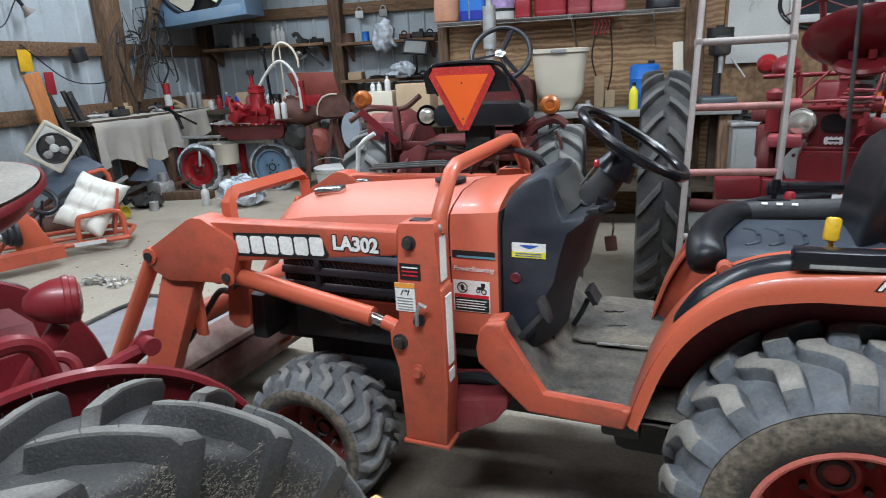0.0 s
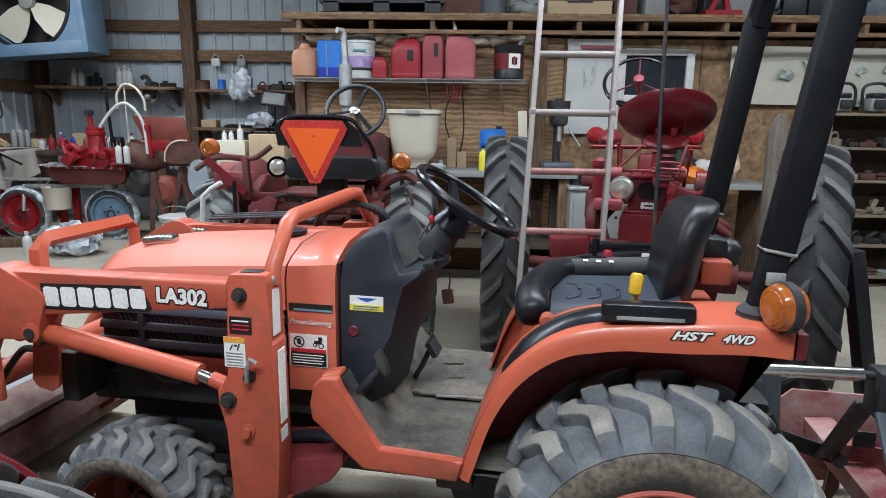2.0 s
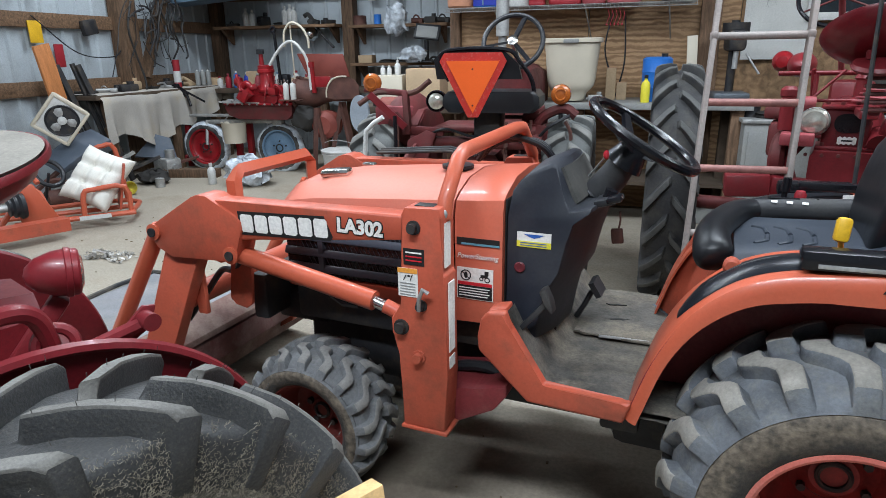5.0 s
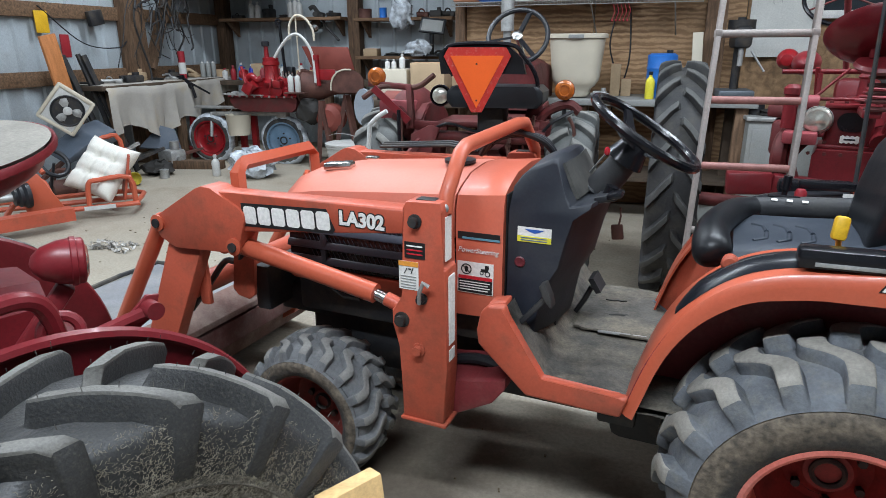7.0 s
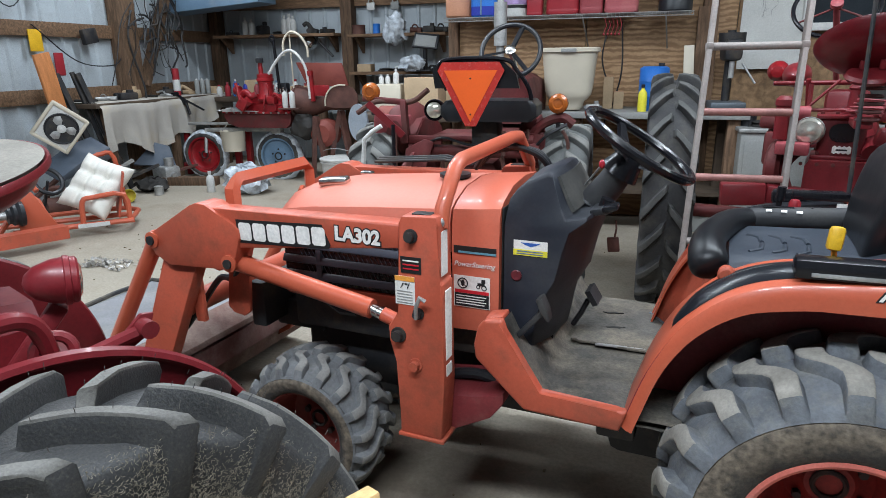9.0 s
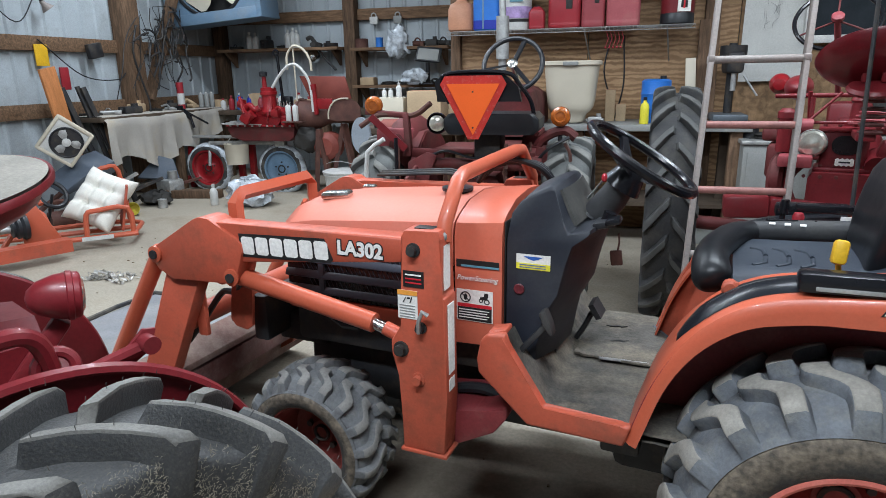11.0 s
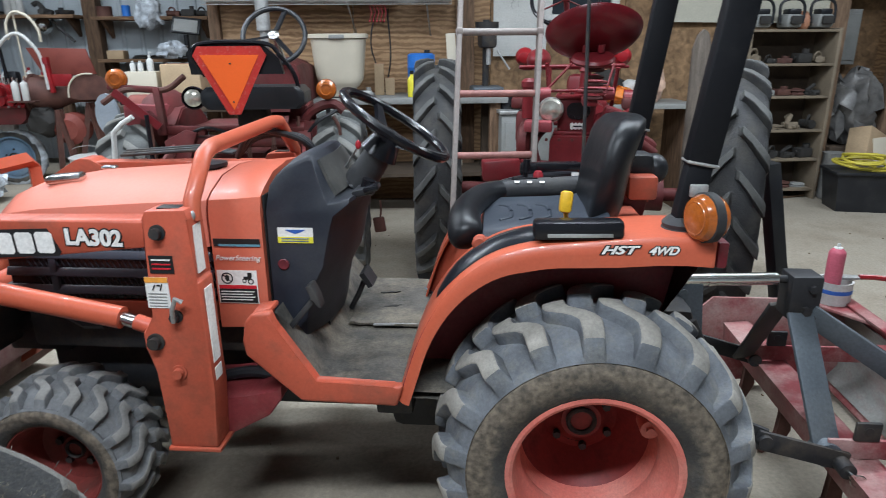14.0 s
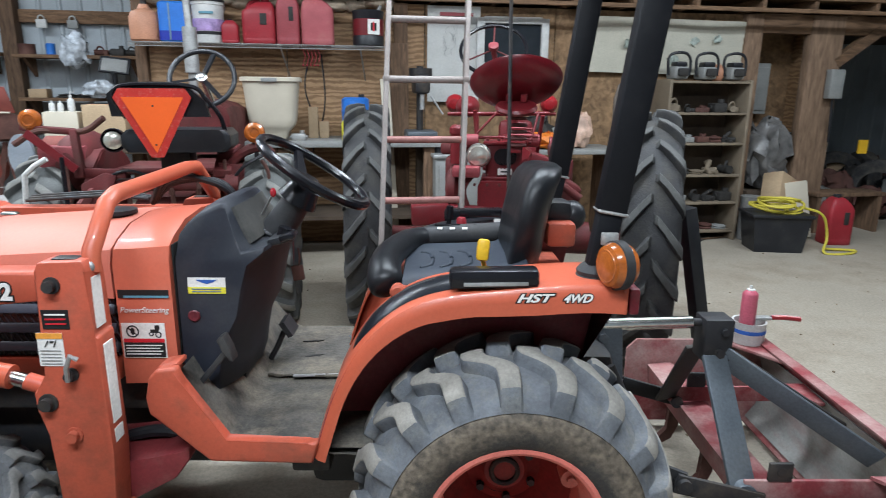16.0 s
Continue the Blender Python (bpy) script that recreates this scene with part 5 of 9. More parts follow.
HS = 0.2525
sticker(1.0, 0.87, 0.868, 0.89, HS, INK, K, "black trim stripe")
sticker(0.985, 0.87, 0.869, 0.875, HS + 0.0014, TEAL_INK, K)
words("lettering", "PowerSteering", 0.021, WHITE, K, side_text(0.937, HS + 0.001, 0.835), "pale power steering lettering", shear=0.25)
d = sticker(1.0, 0.888, 0.703, 0.80, HS, WHITE, K, "danger sticker with pictograms and text bars")
sticker(0.997, 0.891, 0.747, 0.757, HS + 0.0014, RED_INK, d)
sticker(0.997, 0.891, 0.706, 0.746, HS + 0.0014, INK, d)
words("lettering", "DANGER", 0.011, WHITE, d, side_text(0.942, HS + 0.0016, 0.752))
for i in range(4):
    sticker(0.992, 0.898 + 0.006 * (i % 2), 0.7375 - i * 0.008, 0.740 - i * 0.008, HS + 0.0028, WHITE, d, name="text_bar")
part("pictogram", B().torus((0.972, HS + 0.002, 0.777), (0, 1, 0), 0.015, 0.0018, 24, 6).bar((0.984, HS + 0.002, 0.788), (0.960, HS + 0.002, 0.766), 0.003, 0.002).ball((0.972, HS + 0.001, 0.777), (0.007, 0.001, 0.011), 8), INK, d)
part("pictogram", B().box((0.915, HS + 0.0014, 0.778), (0.022, 0.002, 0.009)).torus((0.924, HS + 0.0015, 0.770), (0, 1, 0), 0.005, 0.0015, 16, 5).torus((0.906, HS + 0.0015, 0.768), (0, 1, 0), 0.007, 0.0018, 16, 5).box((0.908, HS + 0.0014, 0.788), (0.012, 0.002, 0.012)), INK, d)
CS = 0.2353
c_ = sticker(0.825, 0.728, 0.876, 0.919, CS, WHITE, K, "small dealer sticker, white, blue and yellow")
sticker(0.825, 0.728, 0.876, 0.893, CS + 0.0014, YEL_INK, c_)
part("wing_shape", B().prism([(0.805, 0.913), (0.748, 0.913), (0.762, 0.906), (0.776, 0.902), (0.79, 0.906)], CS + 0.001, CS + 0.0024), BLUE_INK, c_)
for i in range(2):
    sticker(0.815, 0.74, 0.8875 - 0.007 * i, 0.8895 - 0.007 * i, CS + 0.0028, BLUE_INK, c_, name="text_bar")
part("round_badge", B().lathe([(0.0, 0), (0.015, 0), (0.016, 0.004), (0.013, 0.006), (0, 0.005)], (0.815, CS, 0.815), "y", 20), BADGE_RED, K, "round dull red badge")
MY = 0.4625
s_ = sticker(1.065, 1.005, 0.865, 0.91, MY, INK, K, "dark model plate")
for i in range(3):
    sticker(1.058, 1.012, 0.8975 - 0.011 * i, 0.901 - 0.011 * i, MY + 0.0014, RED_INK if i else WHITE, s_, name="text_bar")
s_ = sticker(1.083, 1.025, 0.775, 0.855, MY, WHITE, K, "warning sticker with small pictograms")
sticker(1.083, 1.025, 0.842, 0.855, MY + 0.0014, ORANGE_INK, s_)
words("lettering", "WARNING", 0.0095, INK, s_, side_text(1.052, MY + 0.0016, 0.8485))
for i in range(5):
    sticker(1.078, 1.032, 0.812 - 0.008 * i, 0.814 - 0.008 * i, MY + 0.0014, GREY_PAINT, s_, name="text_bar")
part("pictogram", B().bar((1.066, MY + 0.002, 0.822), (1.058, MY + 0.002, 0.836), 0.004, 0.002).bar((1.046, MY + 0.002, 0.822), (1.040, MY + 0.002, 0.838), 0.005, 0.002).box((1.050, MY + 0.002, 0.834), (0.008, 0.002, 0.004)), INK, s_)
# long stickers on the mast's rear face
for z0, z1 in ((0.86, 0.98), (0.62, 0.82), (0.57, 0.605)):
    part("sticker", B().box((0.9455 if z1 < 0.84 else 0.9555, 0.425, (z0 + z1) / 2), (0.003, 0.038, z1 - z0)), WHITE, K)
# arm lettering: maker's name as plain white blocks on black, model number lettered
AY = 0.4455
band = [(1.622, 0.957), (1.616, 0.886), (1.300, 0.898), (1.292, 0.910), (1.318, 0.968)]
part("name_band", B().prism(band, AY, AY + 0.001), INK, K, "black backing of the maker's name")
for i in range(6):
    x, z, hh, wt, wb = 1.588 - i * 0.0518, 0.9225 + i * 0.0020, 0.0268, 0.045, 0.045
    q = [(x + wb / 2, z - hh + 0.006), (x + wb / 2 - 0.006, z - hh), (x - wb / 2 + 0.006, z - hh), (x - wb / 2, z - hh + 0.006), (x - wt / 2 + 0.002, z + hh - 0.006), (x - wt / 2 + 0.008, z + hh), (x + wt / 2 - 0.004, z + hh), (x + wt / 2 + 0.002, z + hh - 0.006)]
    part("name_block", B().prism(q, AY + 0.001, AY + 0.0022), WHITE, K)
for k, (mt, bold, dy) in enumerate(((INK, 0.0055, 0.0004), (WHITE, 0.0022, 0.0016))):
    words("lettering", "LA302", 0.054, mt, K, side_text(1.205, AY + dy, 0.945, -1.0), "model number in white outlined letters", bold=bold, extrude=0.0006)
for x, t_, sx in ((-0.040, "HST", 1.6), (-0.142, "4WD", 1.05)):
    for mt, bold, dy in ((INK, 0.0030, 0.0006), (WHITE, 0.0008, 0.0016)):
        words("lettering", t_, 0.027, mt, K, side_text(x, 0.4255 + dy, 0.930, 1) @ Matrix.Diagonal((sx, 1, 1, 1)), "white slanted lettering on the fender", shear=0.35, bold=bold, extrude=0.0006)


# ---- box scraper on the hitch (laid out in the tractor's own axes) ----
KM = pose(1.138, 2.402, 0, 0, 0, 172)
S = thing("box_scraper", "red box scraper with grey top frame hitched behind the tractor", "farm implement", KM)
part("moldboard", B().prism([(-1.125, 0.412), (-1.122, 0.424), (-1.168, 0.428), (-1.19, 0.41), (-1.24, 0.25), (-1.215, 0.08), (-1.15, 0.02), (-1.14, 0.035), (-1.195, 0.10), (-1.215, 0.25), (-1.165, 0.38), (-1.145, 0.408)], -0.64, 0.64, bev=0.002), IMPLEMENT, S, "faded red curved scraper blade with worn steel face")
part("wear_face", B().prism([(-1.15, 0.055), (-1.19, 0.11), (-1.208, 0.25), (-1.166, 0.37), (-1.161, 0.37), (-1.202, 0.25), (-1.184, 0.115), (-1.145, 0.06)], -0.62, 0.62), BLADE_GREY, S, "grey scoured blade face with rust blush")
for y in (-0.64, 0.64):
    part("end_plate", B().prism([(-0.66, 0.40), (-0.62, 0.36), (-0.62, 0.12), (-0.70, 0.03), (-1.22, 0.03), (-1.26, 0.25), (-1.16, 0.40)], y - 0.006, y + 0.006, bev=0.002), IMPLEMENT, S)
    part("gusset", B().prism([(-0.96, y), (-1.16, y), (-1.14, y - math.copysign(0.26, y))], 0.400, 0.412, plane="xy", bev=0.002), IMPLEMENT, S)
for y in (-0.285, 0.285):
    part("frame_bar", B().bar((-0.67, y, 0.332), (-1.18, y, 0.332), 0.012, 0.058, bev=0.003), IMPLEMENT, S)
    part("brace_plate", B().prism([(-1.02, y), (-1.16, y), (-1.15, y + 0.15), (-1.13, y + 0.15)], 0.362, 0.372, plane="xy"), IMPLEMENT, S)
    part("lug", B().box((-0.765, y + 0.004, 0.388), (0.066, 0.012, 0.056), bev=0.003).cyl((-0.765, y + 0.008, 0.392), (-0.765, y + 0.0125, 0.392), 0.012, seg=12), BLACK_STEEL, S)
part("front_bar", B().prism([(-0.715, 0.285), (-0.708, 0.292), (-0.80, 0.302), (-0.815, 0.297), (-0.815, 0.20), (-0.805, 0.20), (-0.805, 0.285), (-0.722, 0.278), (-0.728, 0.215), (-0.720, 0.212)], -0.63, 0.63, bev=0.002), IMPLEMENT, S, "faded red front angle bar")
for y in (-0.48, -0.16, 0.18, 0.50):
    part("ripper_shank", B().prism([(-0.745, 0.29), (-0.785, 0.29), (-0.80, 0.10), (-0.775, 0.04), (-0.715, 0.005), (-0.695, 0.02), (-0.755, 0.08), (-0.76, 0.16)], y - 0.012, y + 0.012, bev=0.003), RUST, S, "rusty ripper shank")
part("mast_head", B().box((-0.672, 0, 0.668), (0.088, 0.085, 0.135), bev=0.006).cyl((-0.685, 0.042, 0.70), (-0.685, 0.056, 0.70), 0.012, seg=6).cyl((-0.675, 0.042, 0.632), (-0.675, 0.058, 0.632), 0.014, seg=6), BLACK_STEEL, S, "black mast head with bolts")
part("mast_leg", B().bar((-0.660, 0.045, 0.625), (-0.675, 0.285, 0.315), 0.014, 0.080, (1, 0.2, 0), 0.004), STEEL_BLUE, S, "flat blue-grey steel mast leg")
part("mast_leg", B().bar((-0.645, -0.045, 0.62), (-0.66, -0.29, 0.31), 0.014, 0.07, (1, 0.2, 0), 0.004), BLACK_STEEL, S)
part("mast_foot", B().cyl((-0.672, 0.25, 0.315), (-0.672, 0.30, 0.315), 0.036), STEEL_BLUE, S)
part("rear_brace", B().bar((-0.69, 0.03, 0.62), (-1.13, 0.16, 0.34), 0.012, 0.07, (0, 0.3, 1), 0.003), STEEL_BLUE, S)
part("rear_brace", B().bar((-0.69, -0.03, 0.62), (-1.13, -0.02, 0.34), 0.012, 0.06, (0, 0.3, 1), 0.003), BLACK_STEEL, S)


def at(parent_m, x, y, z, rz=0):
    return parent_m @ pose(x, y, z, 0, 0, rz)


def spray_can(m, body, cap, label, h=0.19, r=0.033):
    t = thing("spray_can", label, "spray can", m)
    part("can", B().lathe([(r * 0.93, 0), (r, 0.006), (r, h * 0.86), (r * 0.9, h * 0.9), (r * 0.55, h * 0.95), (0, h * 0.95)], (0, 0, 0), "z", 20), body, t)
    part("nozzle", B().lathe([(r * 0.55, h * 0.95), (r * 0.5, h * 0.97), (r * 0.2, h * 0.98), (r * 0.2, h * 1.04), (0, h * 1.04)], (0, 0, 0), "z", 12), cap, t)
    return t


b = thing("paint_tin", "white and blue open paint tin with a brush on the scraper", "paint tin", at(KM, -1.095, -0.590, 0.413))
part("tin", B().lathe([(0.062, 0), (0.064, 0.004), (0.064, 0.085), (0.066, 0.09), (0.058, 0.088), (0.058, 0.03), (0, 0.03)], (0, 0, 0), "z", 28, caps=False), WHITE_P, b)
part("band", B().lathe([(0.0645, 0.045), (0.0655, 0.046), (0.0655, 0.06), (0.0645, 0.061)], (0, 0, 0), "z", 28, caps=False), BLUE_INK, b)
brush = thing("paint_brush", "red-handled paint brush lying across a tin", "paint brush", at(KM, -1.13, -0.590, 0.513))
part("handle", B().tube([(-0.16, 0.02, 0.002), (-0.10, 0.012, 0.006), (-0.05, 0.005, 0.004)], 0.011, 8), RED_BRIGHT, brush)
part("bristle", B().box((0.01, 0, 0.0), (0.12, 0.035, 0.012), bev=0.004), GALV, brush)
spray_can(at(KM, -1.080, -0.580, 0.444), PINK_CAN, WHITE_P, "pink spray paint can standing in the open tin", 0.20, 0.03)


# ---- red tractor beside the camera ----
T3M = pose(-0.728, 1.486, 0, 0, 0, 245)
T3 = thing("small_red_tractor", "small old red tractor with dished seat and muddy tyres", "tractor", T3M)
FC = Vector((0.02, 0, 0.507))
for s in (1, -1):
    w = wheel("rear_wheel", T3, 0.03, s * 0.606, 0.476, 0.476, 0.275, 0.262, 17, 0.044, 0.037, -0.40 * s, FIELD_TYRE, RED, 0.10, s, "muddy black lugged tractor tyre", wrap=0.45, turn=17)
    secs = []
    for a in range(4, 177, 4):
        d = Vector((math.cos(radians(a)), 0, math.sin(radians(a))))
        prof = [(0.432, 0.20), (0.432, 0.425), (0.436, 0.444), (0.446, 0.450), (0.457, 0.446), (0.460, 0.436), (0.455, 0.430), (0.448, 0.434), (0.442, 0.43), (0.438, 0.42), (0.438, 0.20)]
        secs.append([tuple(FC + d * r + Vector((0, s * y, 0))) for y, r in prof])
    part("fender", B().loft(secs), RED, T3, "dark red rear fender plate with a rolled edge")
# moulding hairs left standing on the new lugs
rng = random.Random(3)
b = B()
for i in range(17):
    for half in (1, -1):
        for k in range(5):
            u = (0.14, 0.35, 0.55, 0.75, 0.93)[k] + rng.uniform(-0.05, 0.05)
            a = 2 * math.pi * (i + (0.5 if half > 0 else 0)) / 17 - 0.40 * u + rng.uniform(-0.02, 0.02) + radians(17)
            y = 0.606 + half * 0.275 * (0.06 + 0.42 * u)
            q = Vector((0.03 + 0.473 * math.sin(a), y, 0.476 + 0.473 * math.cos(a)))
            b.cyl(q, q + Vector((math.sin(a) + rng.uniform(-0.2, 0.2), rng.uniform(-0.3, 0.3), math.cos(a))) * rng.uniform(0.006, 0.013), 0.0006, seg=4)
tagged(part("rubber_nib", b, RUBBER_DARK, T3), kind="stuff")
b = B()
for i in range(15000):
    a, rr = radians(rng.uniform(-80, 62)), 0.27 + 0.165 * rng.random()
    if noise.noise(Vector((9 * math.sin(a), 9 * rr, 9 * math.cos(a)))) + 1.6 * (0.40 - rr) / 0.13 < rng.uniform(-0.8, 0.9):
        continue
    y = 0.606 + 0.275 * (0.500 if rr < 0.37 else 0.497 - (rr - 0.37) * 0.55) + 0.0005
    q = Vector((0.03 + rr * math.sin(a), y, 0.476 + rr * math.cos(a)))
    t_, bend, ln = rng.uniform(0, math.pi), rng.uniform(-1.3, 1.3), rng.uniform(0.0012, 0.0040)
    d = Vector((math.cos(t_), rng.uniform(0.0, 0.2), math.sin(t_))) * ln
    e = Vector((math.cos(t_ + bend), rng.uniform(-0.3, 0.1), math.sin(t_ + bend))) * ln
    b.tube([q, q + d, q + d + e], 0.0004, 3)
tagged(part("chaff", b, mat("dry_chaff", (0.20, 0.178, 0.138), 0.9, var=0.4, scale=60), T3), kind="stuff")
part("axle_housing", B().cyl((0, -0.50, 0.495), (0, 0.50, 0.495), 0.075).box((0.02, 0, 0.50), (0.42, 0.34, 0.36), bev=0.06).box((0.5, 0, 0.52), (0.9, 0.26, 0.30), bev=0.05).box((-0.12, 0.05, 0.66), (0.26, 0.36, 0.10), bev=0.03), RED, T3, "red cast axle housing")
part("engine", B().box((1.25, 0, 0.62), (0.8, 0.28, 0.42), bev=0.05), RED, T3)
part("tank_hood", B().loft([hood_ring(0.75, 0.17, 0.85, 1.10, 0.08), hood_ring(1.2, 0.17, 0.85, 1.12, 0.08), hood_ring(1.75, 0.16, 0.82, 1.10, 0.08)]), RED, T3)
part("grille_shell", B().box((1.78, 0, 0.80), (0.08, 0.32, 0.58), bev=0.03), RED, T3)
part("front_axle", B().bar((1.65, -0.5, 0.40), (1.65, 0.5, 0.40), 0.08, 0.08, bev=0.01).cyl((1.65, -0.48, 0.4), (1.65, -0.48, 0.2), 0.03).cyl((1.65, 0.48, 0.4), (1.65, 0.48, 0.2), 0.03), RED, T3)
for s in (1, -1):
    wheel("front_wheel", T3, 1.65, s * 0.56, 0.26, 0.26, 0.11, 0.17, 1, 0.004, 0.01, 0.1, RUBBER_DARK, RED, 0.03, s, hub_r=0.04, bolts=5)
part("steering_post", B().cyl((0.75, 0, 1.0), (0.42, 0, 1.25), 0.018).torus((0.41, 0, 1.255), (-0.8, 0, 0.6), 0.19, 0.013, 40, 8), BLACK, T3)
# dished seat on its spring bar
SX, SY, SZ = 0.0, 0.0, 1.205
AX, AY = 0.208, 0.215


def bowl(k, drop):
    return [(SX + k * AX * math.cos(a), SY + k * AY * math.sin(a), SZ - drop - 0.11 * k * AY * math.sin(a) + 0.03 * max(0, -math.cos(a)) * k**4) for a in [2 * math.pi * i / 48 for i in range(48)]]


DISH = [(0.04, 0.078), (0.25, 0.077), (0.45, 0.073), (0.62, 0.064), (0.76, 0.048), (0.87, 0.034), (0.94, 0.010)]
part("seat_pan", B().loft([bowl(k, d) for k, d in DISH] + [bowl(0.98, 0.0), bowl(1.02, -0.001), bowl(1.035, 0.008), bowl(1.03, 0.016), bowl(0.99, 0.018)] + [bowl(k * 1.01, d + 0.007) for k, d in DISH[::-1]]), RED, T3, "dished red steel seat pan")
part("seat_pad", B().loft([bowl(k * 0.985, d - 0.006) for k, d in DISH] + [bowl(0.965, -0.003), bowl(0.985, -0.006)]), mat("dusty_seat_lining", (0.20, 0.185, 0.16), 0.95, var=0.15, scale=4, dirt=(0.12, 0.11, 0.095), dirt_amt=0.5, bump=0.15, bscale=150), T3, "dusty grey seat lining", 80)
part("seat_bar", B().bar((SX, SY, SZ - 0.08), (-0.02, SY, 0.78), 0.06, 0.02, bev=0.004).cyl((SX, SY, SZ - 0.11), (SX, SY, SZ - 0.08), 0.05), RED, T3)
# rear work lamp on a bracket
LC, LD = (-0.142, 0.22, 1.0), (-0.96, 0.27, -0.08)
lamp = part("work_lamp", B().lathe([(0.0, -0.074), (0.016, -0.07), (0.032, -0.054), (0.043, -0.026), (0.046, -0.006), (0.049, -0.004), (0.049, 0.005), (0.046, 0.007), (0.046, 0.016), (0.042, 0.02)], LC, LD, 32, caps=False), RED, T3, "round red work lamp")
part("lens", B().lathe([(0.043, 0.017), (0.03, 0.025), (0.0, 0.028)], LC, LD, 28), GLASS, lamp)
part("bracket", B().bar((-0.13, 0.20, 0.95), (-0.02, 0.16, 0.80), 0.035, 0.035, bev=0.006), RED, lamp)
part("tank_top", B().loft([[(x, y * k, z0 + z * k) for y, z in ((-0.15, -0.10), (-0.15, 0.02), (-0.10, 0.07), (0.06, 0.07), (0.10, 0.02), (0.10, -0.10))] for x, k, z0 in ((0.28, 0.9, 0.86), (0.22, 1.0, 0.86), (-0.06, 1.0, 0.86), (-0.12, 0.9, 0.86))]), RED, T3)
part("rear_housing_cover", B().cyl((-0.12, -0.07, 0.70), (-0.12, 0.12, 0.70), 0.10, seg=28), RED, T3)
part("hand_rail", B().tube([(0.12, 0.40, 0.90), (0.10, 0.40, 0.985), (0.02, 0.40, 1.01), (-0.03, 0.39, 0.985), (-0.05, 0.38, 0.90)], 0.016, 10, smooth=5), RED, T3)
part("lever_hub", B().torus((-0.05, 0.39, 0.93), (0.2, 1, 0.3), 0.030, 0.010, 20, 8), RED, T3)
part("lift_lever", B().tube([(-0.11, 0.385, 0.905), (-0.16, 0.39, 0.915), (-0.20, 0.40, 0.925)], 0.014, 8).cyl((-0.20, 0.385, 0.93), (-0.20, 0.425, 0.93), 0.017), RED, T3, "pink-red lift lever ends")
part("lever_plate", B().prism([(-0.12, 0.89), (-0.20, 0.955), (-0.225, 0.95), (-0.21, 0.91), (-0.15, 0.88)], 0.385, 0.394, bev=0.003), RED, T3)

# board propped against the tyre
def axes(o, x, z):
    """Placement with its x and z axes along two given directions."""
    x, z = Vector(x).normalized(), Vector(z)
    z = (z - x * z.dot(x)).normalized()
    y = z.cross(x)
    return Matrix(((x.x, y.x, z.x, o[0]), (x.y, y.y, z.y, o[1]), (x.z, y.z, z.z, o[2]), (0, 0, 0, 1)))


BOARD_M = axes((0.143, 1.449, 0.655), (0.534, 0.84, 0.0), (-0.186, 0.0, 0.983))
solid("wood_board", B().box((0, 0.019, -0.33), (0.121, 0.038, 0.655), bev=0.003), PINE, "pale sawn pine board propped against the tyre", "wood board", BOARD_M)


# ---- red row-crop tractor with tall tyres ----
T4 = thing("row_crop_tractor", "old red row-crop tractor with tall narrow rear tyres", "tractor", pose(1.61, 3.942, 0, 0, 0, -15))
for x, y, turned in ((-0.867, 0.242, 102), (0.655, -0.17, 82)):
    wheel("rear_wheel", T4, x, y, 0.66, 0.66, 0.25, 0.46, 21, 0.040, 0.036, -0.24, TALL_TYRE, RED_DULL, 0.05, 1, "tall dusty tractor tyre with chevron cleats", wrap=0.5, rz=turned)
part("axle", B().cyl((-0.78, -0.17, 0.66), (0.655, -0.17, 0.66), 0.034).cyl((-0.30, -0.17, 0.66), (0.38, -0.17, 0.66), 0.085), RED_DULL, T4)
part("rear_housing", B().box((-0.02, -0.06, 0.74), (0.24, 0.30, 0.50), bev=0.03).box((0, 0.5, 0.70), (0.22, 1.0, 0.30), bev=0.04).box((-0.03, -0.22, 0.64), (0.22, 0.12, 0.24), bev=0.02), RED, T4, "red cast rear housing")
part("gear_case", B().box((-0.064, -0.24, 1.06), (0.178, 0.15, 0.17), bev=0.012, seg=3).box((-0.064, -0.245, 1.149), (0.205, 0.17, 0.016), bev=0.004).box((-0.064, -0.25, 0.978), (0.215, 0.175, 0.016), bev=0.004), RED, T4, "red gear case with an oval opening")
for i in range(4):
    for z in (1.161, 0.99):
        part("bolt", B().cyl((-0.145 + 0.054 * i, -0.315, z), (-0.145 + 0.054 * i, -0.315, z + 0.010), 0.008, seg=6), RED_DULL, T4)
part("dark_opening", B().loft([[(-0.057 + 0.055 * math.copysign(abs(math.cos(a)) ** 0.6, math.cos(a)), y, 1.084 + 0.04 * math.sin(a)) for a in [2 * math.pi * i / 24 for i in range(24)]] for y in (-0.3235, -0.318)]), GLOSS_BLACK, T4)
for x, z, w in ((-0.057, 1.012, 0.07), (-0.061, 0.775, 0.09)):
    lab = part("data_plate", B().prism([(x - w / 2 + w * i / 8, z + (0.018 if i % 2 else 0.012)) for i in range(9)] + [(x + w / 2 - w * i / 8, z - (0.018 if i % 2 else 0.012)) for i in range(9)], -0.392 if z < 0.9 else -0.324, -0.388 if z < 0.9 else -0.321), WHITE, T4, "white jagged sticker")
    part("text_bar", B().box((x, -0.393 if z < 0.9 else -0.325, z), (w * 0.6, 0.002, 0.007)), INK, lab)
part("lower_case", B().loft([[(x * k - 0.055, y, z) for x, y in ((-0.13, -0.385), (0.13, -0.385), (0.13, -0.16), (-0.13, -0.16))] for k, z in ((0.86, 0.78), (1.0, 0.81), (1.0, 0.945), (0.9, 0.97))]), RED, T4)
